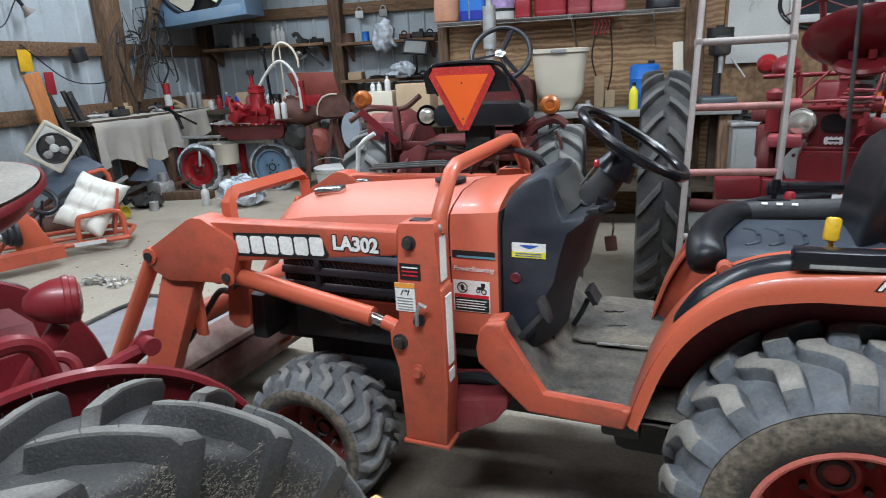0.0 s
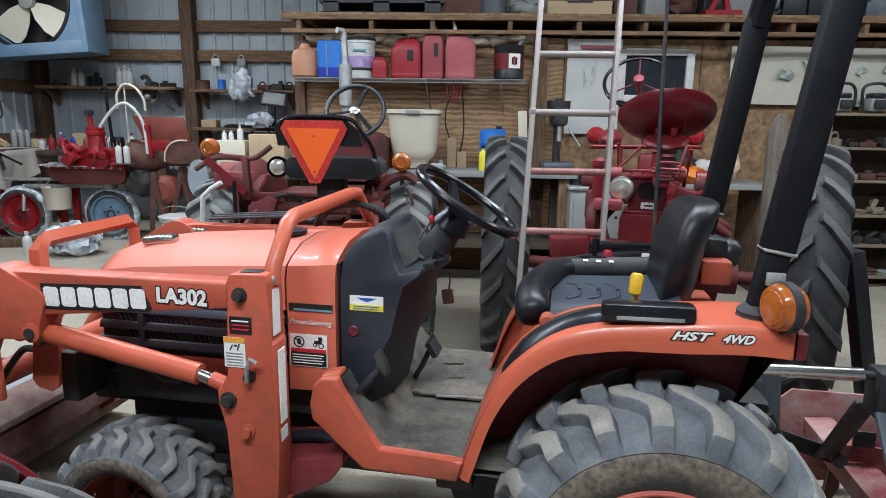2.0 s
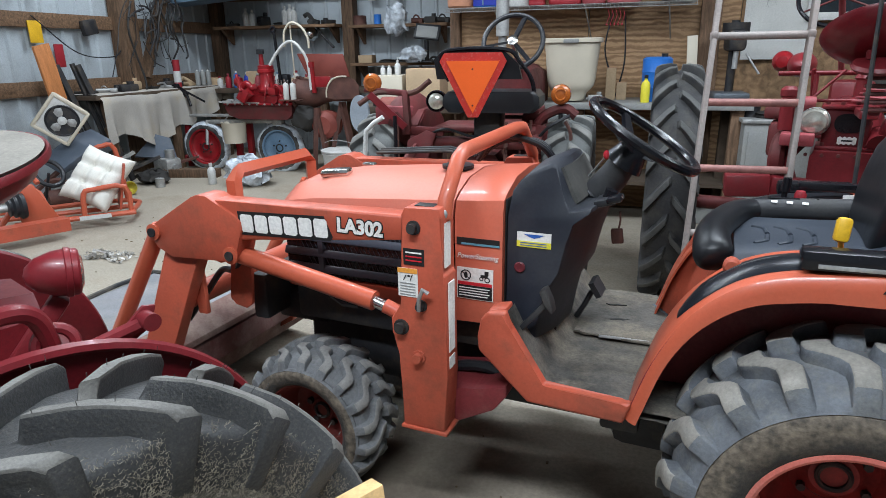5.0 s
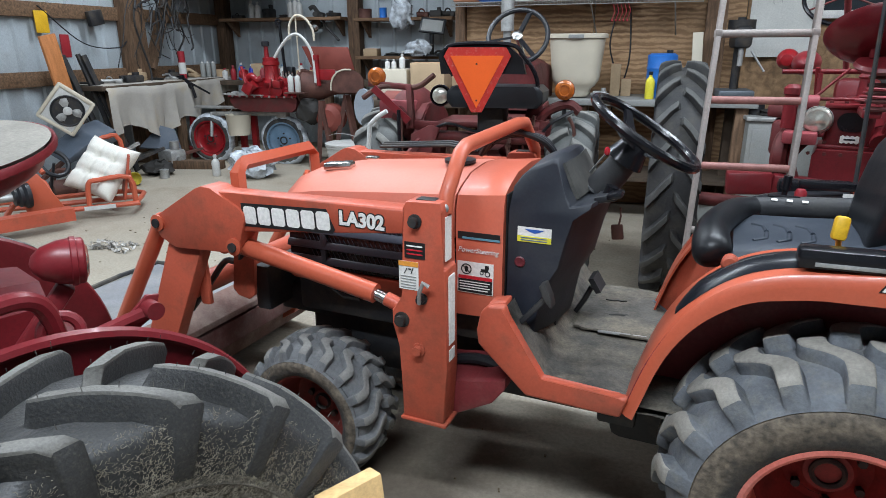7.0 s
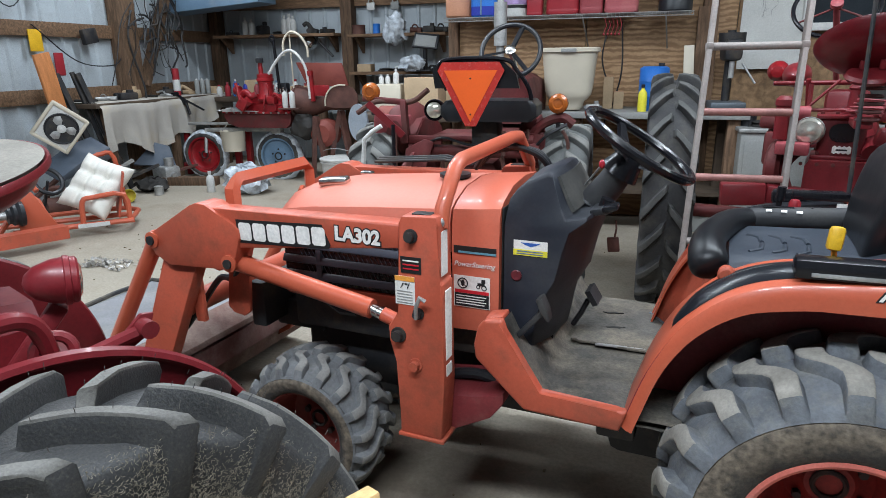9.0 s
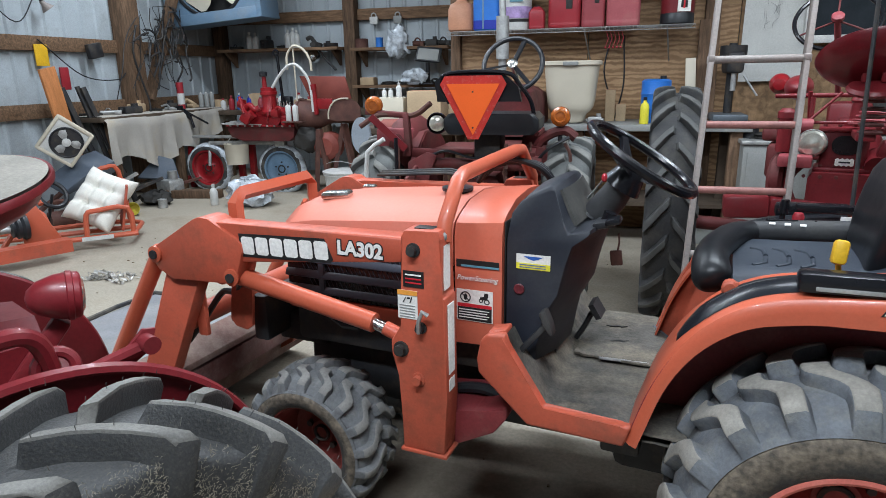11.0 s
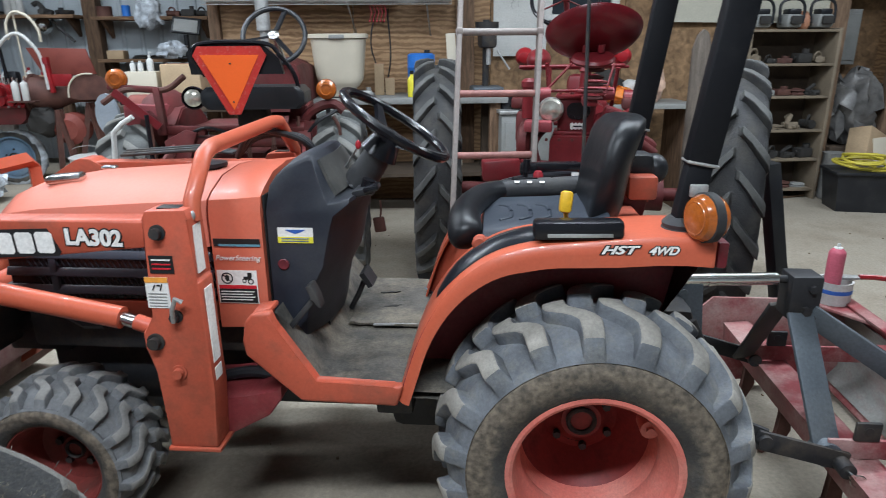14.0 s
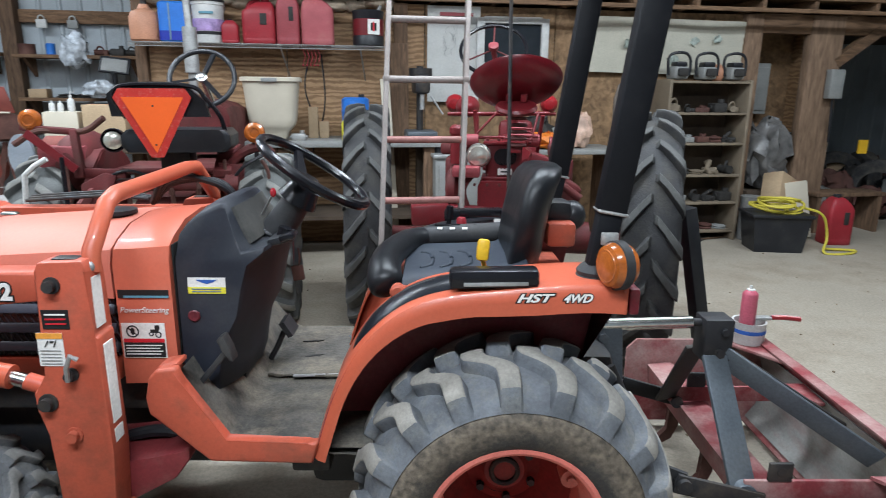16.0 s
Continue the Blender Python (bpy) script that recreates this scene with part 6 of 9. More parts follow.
part("shift_tower", B().lathe([(0.05, 0), (0.05, 0.02), (0.03, 0.03), (0.026, 0.10), (0.034, 0.11), (0.02, 0.13), (0, 0.13)], (-0.03, -0.19, 1.155), "z", 16).cyl((-0.03, -0.19, 1.27), (-0.05, -0.28, 1.36), 0.007), RED, T4)
for k in range(4):
    part("spring_arc", B().torus((0.0 + 0.006 * k, -0.36, 1.175 + 0.016 * k), (0.05, 0.1, 1), 0.062 - 0.005 * k, 0.0045, 24, 6), PINK_P, T4)
part("linkage_rod", B().cyl((-0.22, -0.30, 1.17), (-0.10, -0.26, 1.30), 0.006).cyl((-0.20, -0.24, 1.0), (-0.205, -0.22, 1.28), 0.010).cyl((-0.275, -0.2, 1.0), (-0.275, -0.2, 1.22), 0.016).cyl((0.06, -0.30, 1.15), (0.10, -0.22, 1.30), 0.006).cyl((-0.30, -0.28, 1.17), (0.10, -0.26, 1.18), 0.007), RED, T4)
part("brake_band", B().torus((-0.30, -0.26, 1.09), (1, 0.2, 0), 0.055, 0.012, 24, 8, 20, 330), RED_DULL, T4)
part("valve_block", B().box((0.10, -0.30, 1.06), (0.09, 0.10, 0.08), rot=(0, 18, 0), bev=0.014).cyl((0.08, -0.34, 1.02), (0.16, -0.36, 0.98), 0.022).cyl((0.14, -0.30, 1.06), (0.19, -0.33, 1.09), 0.016).box((0.17, -0.34, 0.97), (0.06, 0.07, 0.06), rot=(20, 0, 30), bev=0.012), RED, T4)
part("hydraulic_hose", B().tube([(0.12, -0.34, 1.0), (0.20, -0.38, 0.93), (0.17, -0.40, 0.82), (0.08, -0.40, 0.78)], 0.010, 8, smooth=5), RED_DULL, T4)
part("hydraulic_hose", B().tube([(-0.19, -0.36, 1.02), (-0.25, -0.40, 0.93), (-0.21, -0.40, 0.80)], 0.011, 8, smooth=5), RED_DULL, T4)
part("clutch_pulley", B().lathe([(0.0, 0.0), (0.09, 0.0), (0.11, 0.015), (0.11, 0.05), (0.09, 0.065), (0.0, 0.065)], (-0.33, -0.30, 0.93), (1, -0.15, 0), 26), RED_DULL, T4)
for i in range(5):
    part("bolt", B().cyl((-0.20 + 0.06 * i, -0.386, 0.955), (-0.20 + 0.06 * i, -0.396, 0.955), 0.008, seg=6), RED_DULL, T4)
part("filter_post", B().lathe([(0.03, 0), (0.03, 0.14), (0.036, 0.145), (0.036, 0.17), (0.02, 0.185), (0, 0.185)], (-0.295, -0.33, 1.05), "z", 18), RED, T4)
part("side_plate", B().box((-0.24, -0.40, 1.02), (0.13, 0.10, 0.05), bev=0.008), PINK_P, T4, "dusty pink step plate")
part("side_arm", B().tube([(-0.25, -0.36, 1.0), (-0.27, -0.34, 0.9), (-0.30, -0.30, 0.75)], 0.022, 8, smooth=4), RED, T4)
for x, y in ((-0.252, -0.318), (0.045, -0.238)):
    part("mesh_canister", B().lathe([(0.0, -0.06), (0.03, -0.06), (0.032, -0.05), (0.032, 0.05), (0.03, 0.06), (0, 0.06)], (x, y, 1.16), (1, 0.1, 0), 18), PINK_P, T4, "dusty pink mesh canister")
part("fuel_tank", B().ball((-0.28, 0.19, 1.31), (0.066, 0.2, 0.060), 24), RED, T4, "dusty pink fuel tank end")
part("pump_body", B().cyl((0.06, -0.34, 1.0), (0.06, -0.24, 1.03), 0.045).box((0.075, -0.31, 0.95), (0.07, 0.09, 0.10), rot=(0, 15, 0), bev=0.02).cyl((0.10, -0.34, 0.98), (0.15, -0.36, 0.93), 0.022), RED, T4)
part("control_rod", B().cyl((-0.36, -0.14, 1.28), (0.16, -0.02, 1.285), 0.010), RED, T4)
part("engine", B().box((0, 1.25, 0.80), (0.30, 0.8, 0.50), bev=0.05), RED, T4)
part("hood", B().loft([[(x, y, z) for x, _, z in [(p[1], 0, p[2]) for p in hood_ring(0, 0.12, 0.85, 1.05, 0.07)]] for y in (0.65, 1.2, 1.85)]), RED, T4)
part("grille_shell", B().box((0, 1.9, 0.86), (0.28, 0.10, 0.62), bev=0.05), RED, T4)
part("front_column", B().cyl((0, 1.85, 0.6), (0, 1.85, 0.22), 0.06).cyl((-0.12, 1.85, 0.24), (0.12, 1.85, 0.24), 0.03), RED, T4)
for s in (-1, 1):
    w = wheel("front_wheel", T4, s * 0.13, 1.85, 0.24, 0.24, 0.11, 0.16, 1, 0.004, 0.01, 0.1, RUBBER_DARK, RED, 0.03, 1, hub_r=0.04, bolts=5, rz=-90 * s)
part("platform", B().box((0, 0.1, 0.99), (0.36, 0.26, 0.02), bev=0.006), RED, T4)
# seat seen from behind
RX, RY, RZ = -0.015, -0.743, 1.405
tilt = Euler((radians(-36), 0, radians(10))).to_matrix()
secs = []
for rr, h in ((0.05, 0.0), (0.45, 0.006), (0.7, 0.025), (0.88, 0.06), (0.97, 0.095), (1.0, 0.11), (1.015, 0.105), (0.99, 0.085), (0.9, 0.048), (0.7, 0.015), (0.4, -0.006), (0.05, -0.012)):
    secs.append([tuple(tilt @ Vector((rr * 0.190 * math.cos(a), rr * 0.165 * math.sin(a), h * 0.55 - 0.02)) + Vector((RX, RY, RZ))) for a in [2 * math.pi * i / 36 for i in range(36)]])
part("seat_pan", B().loft(secs), SEAT_RED, T4, "dark red dished steel seat pan")
part("seat_bracket", B().lathe([(0.0, -0.012), (0.08, -0.012), (0.088, 0), (0.08, 0.012), (0.0, 0.012)], (RX, RY - 0.02, RZ - 0.075), (0, -0.3, 1), 28).cyl((RX - 0.03, RY, RZ - 0.05), (RX - 0.03, RY - 0.01, RZ - 0.02), 0.014).cyl((RX + 0.03, RY, RZ - 0.05), (RX + 0.03, RY - 0.01, RZ - 0.02), 0.014), RED, T4)
b = B()
for i in range(5):
    b.torus((RX + 0.01, RY + 0.04, RZ - 0.12 - i * 0.028), (0, 0, 1), 0.034, 0.007, 22, 6)
part("seat_spring", b, RED_DULL, T4, "coil seat spring")
part("seat_arm", B().bar((RX, RY + 0.02, RZ - 0.25), (-0.02, -0.15, 1.13), 0.06, 0.03, bev=0.005), RED, T4)
part("maker_tag", B().box((RX - 0.02, RY - 0.075, RZ + 0.10), (0.05, 0.004, 0.014), rot=(-40, 0, 8)), YELLOW, T4, "small yellow tag on the seat")
# steering wheel and column
part("steering_column", B().cyl((-0.10, 0.9, 1.25), (-0.156, 0.505, 1.64), 0.016).lathe([(0.03, 0), (0.03, 0.02), (0, 0.03)], (-0.156, 0.495, 1.645), (0, -0.7, 0.71), 16), PINK_P, T4)
sw = part("steering_wheel", B().torus((-0.156, 0.505, 1.635), (0, -0.75, 0.66), 0.195, 0.011, 44, 8), GLOSS_BLACK, T4, "thin black steering wheel")
for a in (90, 210, 330):
    part("spoke", B().cyl((-0.156, 0.505, 1.635), (-0.156 + 0.19 * math.cos(radians(a)), 0.505 + 0.125 * math.sin(radians(a)), 1.635 + 0.142 * math.sin(radians(a))), 0.005), RED_DULL, sw)
# headlamps on a bar
part("lamp_bar", B().cyl((-0.40, 0.60, 1.25), (0.24, 0.70, 1.26), 0.011).cyl((-0.387, 0.60, 1.25), (-0.387, 0.58, 1.33), 0.01).cyl((0.197, 0.70, 1.25), (0.197, 0.72, 1.33), 0.01), RED, T4)
for x, y in ((-0.387, 0.557), (0.197, 0.713)):
    part("headlamp", B().lathe([(0.0, -0.06), (0.03, -0.055), (0.05, -0.03), (0.055, 0.0), (0.055, 0.03), (0, 0.035)], (x, y, 1.32), (0, 1, 0.05), 24), RED_BRIGHT, T4, "round red headlamp")
hl = part("rear_lamp", B().lathe([(0.0, 0.05), (0.04, 0.04), (0.056, 0.01), (0.06, -0.02), (0.058, -0.03)], (-0.186, -0.335, 1.091), (0, 1, 0), 28, caps=False), GALV, T4, "round rear work lamp with clear lens")
part("lens", B().lathe([(0.056, 0), (0.045, -0.014), (0.02, -0.02), (0, -0.021)], (-0.186, -0.365, 1.091), (0, 1, 0), 28), GLASS, hl)
for x in (-0.32, 0.24):
    part("fender_bracket", B().box((x, -0.02, 0.98), (0.10, 0.26, 0.16), bev=0.02).box((x - 0.02, -0.06, 1.10), (0.12, 0.10, 0.06), bev=0.015), RED_DULL, T4)
part("lever", B().cyl((-0.20, -0.1, 1.05), (-0.22, -0.16, 1.30), 0.01), RED, T4)
part("lever", B().cyl((0.10, -0.12, 1.05), (0.12, -0.2, 1.28), 0.01), RED, T4)
for x in (-0.27, 0.32):
    part("air_cleaner", B().lathe([(0.045, 0), (0.045, 0.11), (0.025, 0.125), (0, 0.125)], (x - (0.07 if x < 0 else 0.15), 0.0, 1.12), (1, 0, 0), 20), RED, T4, "pink-red mesh canister")
part("drawbar", B().bar((-0.50, -0.455, 0.81), (-0.32, -0.42, 0.82), 0.09, 0.10, bev=0.012).bar((-0.32, -0.42, 0.82), (0.2, -0.3, 0.78), 0.07, 0.08, bev=0.01), RED, T4, "red lift arm with pale ends")
part("linkage", B().box((0.24, -0.2, 0.92), (0.16, 0.12, 0.10), rot=(0, 30, 0), bev=0.02).cyl((0.22, -0.26, 0.95), (0.32, -0.26, 0.88), 0.02), RED_DULL, T4)
solid("oil_bottle", B().lathe([(0.034, 0), (0.036, 0.01), (0.036, 0.15), (0.014, 0.19), (0.014, 0.20), (0, 0.20)], (0, 0, 0), "z", 18), DARK_BLUE, "blue plastic bottle standing on the tractor drawbar", "bottle", pose(1.62, 3.62, 0.80))
solid("drawbar_shelf", B().box((0, 0, 0), (0.30, 0.14, 0.02), bev=0.004), RED_DULL, "flat red tractor drawbar plate", "tractor part", pose(1.62, 3.66, 0.79))

# step ladder leaning beside it
LAD = thing("ladder", "worn aluminium ladder leaning with red-stained rungs", "ladder", pose(0, 0, 0))
def rail_pt(f, right):
    a, c = (Vector((0.800, 3.14, 0.0)), Vector((0.935, 3.70, 2.20))) if not right else (Vector((1.145, 3.14, 0.0)), Vector((1.292, 3.70, 2.20)))
    return a + (c - a) * f
for r_ in (False, True):
    part("rail", B().bar(rail_pt(0, r_), rail_pt(1.0, r_), 0.021, 0.05, (0, 1, 0), 0.004), ALU, LAD)
for i, f in enumerate((0.065, 0.185, 0.302, 0.420, 0.538, 0.655, 0.772, 0.888)):
    part("rung", B().cyl(rail_pt(f, False), rail_pt(f, True), 0.0155), RUNG_RED if i in (3, 4) else ALU, LAD)
for r_ in (False, True):
    part("bracket", B().box(rail_pt(0.655, r_), (0.028, 0.056, 0.035), bev=0.006), ALU, LAD)

# leaning boards and rod behind the seat
solid("black_plank", B().bar((2.32, 3.42, 0.86), (2.50, 3.40, 0.02), 0.06, 0.09, (0, 1, 0), 0.004), BLACK, "black painted plank leaning beside the tall tyre", "plank")
solid("leaning_board", B().prism([(-0.075, 0), (0.075, 0), (0.055, 1.36), (0.03, 1.45), (0.0, 1.47), (-0.03, 1.44), (-0.055, 1.36)], -0.015, 0.015, bev=0.004).cyl((0.01, -0.0155, 1.15), (0.01, -0.02, 1.15), 0.014, seg=12), GREY_BOARD, "rough grey-brown board standing upright by the tractor", "wood board", pose(2.36, 4.25, 0, -3, 0, 0))
solid("thin_rod", B().cyl((0, 0, 0), (0.02, 0.25, 2.2), 0.0075, seg=8), BLACK_STEEL, "thin black steel rod standing upright", "rod", pose(1.33, 2.95, 0))


# ---- red tractor with the warning triangle ----
T2 = thing("utility_tractor", "old red utility tractor seen from behind with orange triangle", "tractor", pose(-0.25, 4.5, 0))
for s in (-1, 1):
    w = wheel("rear_wheel", T2, -0.07 + s * 0.58, 0.0, 0.515, 0.515, 0.27, 0.29, 18, 0.036, 0.055, -0.22, GREY_TYRE, RED_DULL, 0.06, 1, "grey dusty tractor tyre", wrap=0.5, rz=90)
    part("fender", B().prism([(-0.28, 0.96), (-0.10, 1.06), (0.15, 1.07), (0.34, 0.97), (0.34, 0.93), (0.14, 1.03), (-0.09, 1.02), (-0.27, 0.92)], -0.07 + s * 0.31, -0.07 + s * 0.40, plane="yz", bev=0.004).prism([(-0.28, 0.94), (-0.10, 1.05), (0.15, 1.06), (0.34, 0.95), (0.25, 0.60), (-0.2, 0.60)], -0.07 + s * 0.305, -0.07 + s * 0.315, plane="yz"), RED_DULL, T2, "faded red fender")
part("axle", B().cyl((-0.55, 0, 0.52), (0.50, 0, 0.52), 0.075).cyl((-0.30, 0, 0.52), (-0.18, 0, 0.52), 0.12).cyl((0.06, 0, 0.52), (0.18, 0, 0.52), 0.12), RED_DULL, T2, "dirty red axle tubes")
part("rear_housing", B().loft([[(x * k - 0.06, y, z) for x, y in ((-0.17, -0.16), (0.17, -0.16), (0.17, 0.2), (-0.17, 0.2))] for k, z in ((0.7, 0.34), (1.0, 0.42), (1.0, 0.74), (0.8, 0.80))]), RED_DULL, T2, "dirty red rear housing")
part("power_shaft_cover", B().lathe([(0.0, 0), (0.04, 0), (0.045, -0.03), (0.10, -0.04), (0.11, -0.10), (0.085, -0.13), (0.03, -0.14), (0.03, -0.20), (0, -0.20)], (-0.06, -0.16, 0.66), "y", 24), RUST, T2, "rusty power shaft cover")
part("rockshaft", B().cyl((-0.40, -0.26, 0.885), (0.36, -0.26, 0.885), 0.036).cyl((-0.41, -0.26, 0.885), (-0.34, -0.26, 0.885), 0.055).cyl((0.30, -0.26, 0.885), (0.37, -0.26, 0.885), 0.055), RED_DULL, T2, "dull red lift rockshaft")
for x in (-0.20, 0.02, 0.16):
    part("hanger", B().bar((x, -0.30, 0.87), (x + 0.01, -0.31, 0.76), 0.02, 0.012).cyl((x, -0.31, 0.845), (x, -0.285, 0.845), 0.015), RUST, T2)
for k, x in ((-1, -0.36), (1, 0.32)):
    part("lift_arm", B().bar((x, -0.26, 0.885), (x + 0.03 * k, -0.46, 0.80), 0.022, 0.05, bev=0.005).cyl((x + 0.03 * k, -0.46, 0.80), (x + 0.05 * k, -0.44, 0.55), 0.014), RED_DULL, T2)
    part("draft_link", B().bar((x * 0.7, -0.12, 0.45), (x + 0.05 * k, -0.50, 0.50), 0.018, 0.05, bev=0.004), RUST, T2)
part("side_plate", B().prism([(-0.44, 0.70), (-0.42, 0.90), (-0.30, 0.96), (-0.24, 0.94), (-0.30, 0.78), (-0.33, 0.66)], -0.33, -0.31, bev=0.006), RED_DULL, T2, "bent dirty red side plate")
part("hydraulic_line", B().tube([(-0.30, -0.30, 0.93), (-0.18, -0.33, 0.97), (-0.02, -0.33, 0.93), (0.14, -0.34, 0.96), (0.26, -0.32, 0.90)], 0.008, 6, smooth=5).tube([(0.30, -0.24, 0.86), (0.40, -0.30, 0.98), (0.52, -0.28, 1.05)], 0.009, 6, smooth=5), BLACK, T2)
part("lever_arc", B().torus((0.40, -0.25, 0.92), (0.1, 1, 0), 0.13, 0.010, 24, 6, 0, 150).cyl((0.30, -0.26, 0.88), (0.30, -0.27, 1.02), 0.009), RUST, T2)
part("body", B().box((0, 0.8, 0.72), (0.32, 1.3, 0.40), bev=0.06).box((0, 0.25, 0.92), (0.75, 0.4, 0.04), bev=0.01), RED_DULL, T2)
part("hood", B().loft([[(p[1], y, p[2]) for p in hood_ring(0, 0.17, 0.95, zt, 0.08)] for y, zt in ((0.75, 1.30), (1.1, 1.31), (1.75, 1.27))]), RED_DULL, T2, "faded red hood")
part("lift_frame", B().bar((-0.42, -0.30, 0.93), (-0.44, -0.28, 1.18), 0.035, 0.05, (0, 1, 0), 0.006).bar((-0.44, -0.28, 1.17), (-0.72, -0.2, 1.185), 0.05, 0.03, bev=0.006).bar((-0.46, -0.28, 0.955), (-0.20, -0.30, 0.95), 0.03, 0.05, bev=0.006), RED_DULL, T2, "rusty red three-point lift frame")
part("battery_box", B().box((-0.55, -0.12, 1.03), (0.22, 0.20, 0.11), bev=0.012), PINK_P, T2, "sun-faded red box on the fender")
part("tool_drum", B().cyl((-0.68, -0.02, 1.0), (-0.48, -0.02, 1.0), 0.13, seg=26), PRIMER_RED, T2)
part("arm_rail", B().tube([(-0.75, -0.25, 1.10), (-0.62, -0.25, 1.17), (-0.40, -0.28, 1.17), (-0.28, -0.30, 1.24)], 0.016, 8, smooth=5), RUST, T2)
part("arm_bracket", B().tube([(0.28, -0.2, 0.90), (0.36, -0.2, 1.03), (0.48, -0.2, 1.08), (0.55, -0.2, 1.04)], 0.028, 8, smooth=5).prism([(0.26, 1.0), (0.40, 0.98), (0.38, 0.80), (0.30, 0.78)], -0.24, -0.22), RED_DULL, T2)
part("drop_arm", B().bar((-0.42, -0.36, 0.98), (-0.62, -0.40, 1.17), 0.014, 0.04), RED, T2)
part("black_rod", B().cyl((-0.46, -0.42, 0.72), (-0.46, -0.42, 1.05), 0.011).box((-0.46, -0.42, 0.86), (0.05, 0.03, 0.02)), GLOSS_BLACK, T2)
part("fender_shell", B().ball((-0.52, 0.05, 0.98), (0.14, 0.30, 0.18)), RED_DULL, T2)
part("rod", B().cyl((0.18, -0.38, 0.88), (0.18, -0.38, 1.02), 0.012), RUST, T2)
part("rod", B().cyl((-0.47, -0.37, 0.72), (-0.47, -0.37, 1.0), 0.014), RUST, T2)
part("seat", B().loft([[(x, y, z) for x, z in ((-0.24 * k + 0.09, 1.07), (0.24 * k + 0.09, 1.07), (0.27 * k + 0.09, 1.10), (0.27 * k + 0.09, 1.155), (0.24 * k + 0.09, 1.185), (-0.24 * k + 0.09, 1.185), (-0.27 * k + 0.09, 1.155), (-0.27 * k + 0.09, 1.10))] for y, k in ((-0.40, 0.92), (-0.385, 1.0), (-0.12, 1.0), (-0.10, 0.95))]), SEAT_DARK, T2, "dark vinyl seat")
part("seat_post", B().box((0.05, -0.2, 0.98), (0.16, 0.16, 0.18), bev=0.02), BLACK_STEEL, T2)
part("backrest_frame", B().tube([(-0.15, -0.36, 1.24), (-0.20, -0.37, 1.34), (-0.14, -0.38, 1.405), (0.17, -0.38, 1.405), (0.25, -0.37, 1.34), (0.31, -0.35, 1.25), (0.33, -0.33, 1.15)], 0.012, 8, smooth=5), GLOSS_BLACK, T2)
part("backrest", B().loft([[(x, y, z) for x, z in ((-0.22, 1.25), (-0.235, 1.36), (-0.18, 1.405), (0.16, 1.40), (0.24, 1.33), (0.26, 1.25))] for y in (-0.365, -0.33)]), SEAT_DARK, T2, "black vinyl backrest")
smv = part("warning_triangle", B().prism([(-0.165, 1.392), (0.155, 1.392), (0.183, 1.345), (0.025, 1.045), (-0.035, 1.045), (-0.193, 1.345)], -0.402, -0.398, plane="xz"), SMV_R, T2, "slow-moving vehicle triangle with red border")
part("orange_panel", B().prism([(-0.155, 1.348), (0.145, 1.348), (-0.005, 1.068)], -0.405, -0.4025, plane="xz"), SMV_O, smv, "fluorescent orange panel")
for z in (1.305, 1.11):
    part("rivet", B().cyl((-0.005, -0.404, z), (-0.005, -0.408, z), 0.005, seg=10), BLACK_STEEL, smv)
part("steering_column", B().cyl((0.08, 0.85, 1.2), (0.08, 0.42, 1.45), 0.02).lathe([(0.035, 0), (0.035, 0.015), (0.02, 0.022), (0, 0.022)], (0.08, 0.40, 1.458), (0, -0.86, 0.5), 20), CHROME, T2)
sw = part("steering_wheel", B().torus((0.08, 0.41, 1.455), (0, -0.86, 0.5), 0.195, 0.0165, 44, 10), BLACK, T2, "black steering wheel with chrome centre")
for a in (70, 190, 310):
    part("spoke", B().bar((0.08, 0.41, 1.455), (0.08 + 0.19 * math.cos(radians(a)), 0.41 + 0.095 * math.sin(radians(a)), 1.455 + 0.163 * math.sin(radians(a))), 0.036, 0.014), BLACK, sw)
for x, z in ((-0.665, 1.225), (0.462, 1.16)):
    a = part("amber_light", B().lathe([(0.0, -0.035), (0.04, -0.032), (0.054, -0.02), (0.057, 0.0), (0.05, 0.02), (0.0, 0.03)], (x, -0.22, z), "y", 26), AMBER, T2, "round amber warning light")
    part("lens_ring", B().torus((x, -0.252, z), (0, 1, 0), 0.03, 0.006, 24, 6), AMBER, a)
    part("stalk", B().cyl((x, -0.2, z - 0.05), (x, -0.2, z - 0.14), 0.012), BLACK_STEEL, a)
wl_ = part("work_lamp", B().lathe([(0.0, 0.09), (0.04, 0.08), (0.058, 0.04), (0.062, 0.0), (0.06, -0.012), (0.054, -0.012)], (-0.225, -0.36, 1.13), (-0.1, 1, 0), 28, caps=False), GLOSS_BLACK, T2, "round black work lamp")
part("lens", B().lathe([(0.046, 0.004), (0.034, -0.006), (0.0, -0.010)], (-0.225, -0.372, 1.13), (-0.1, 1, 0), 28), GLASS, wl_)
part("exhaust_pipe", B().cyl((-0.08, 0.9, 1.3), (-0.08, 0.9, 1.55), 0.03).cyl((-0.08, 0.9, 1.50), (-0.08, 0.9, 1.80), 0.048).cyl((-0.08, 0.9, 1.80), (-0.09, 0.9, 2.03), 0.024).cyl((-0.09, 0.9, 2.03), (-0.13, 0.86, 2.035), 0.022), GALV, T2, "upright grey exhaust pipe")
solid("white_pipe_handle", B().tube([(0, 0, 0), (0.02, 0, 0.2), (0.07, 0, 0.245), (0.13, 0, 0.28)], 0.014, 10), WHITE_P, "bent white painted pipe handle", "pipe", pose(-0.92, 4.1, 0.76))
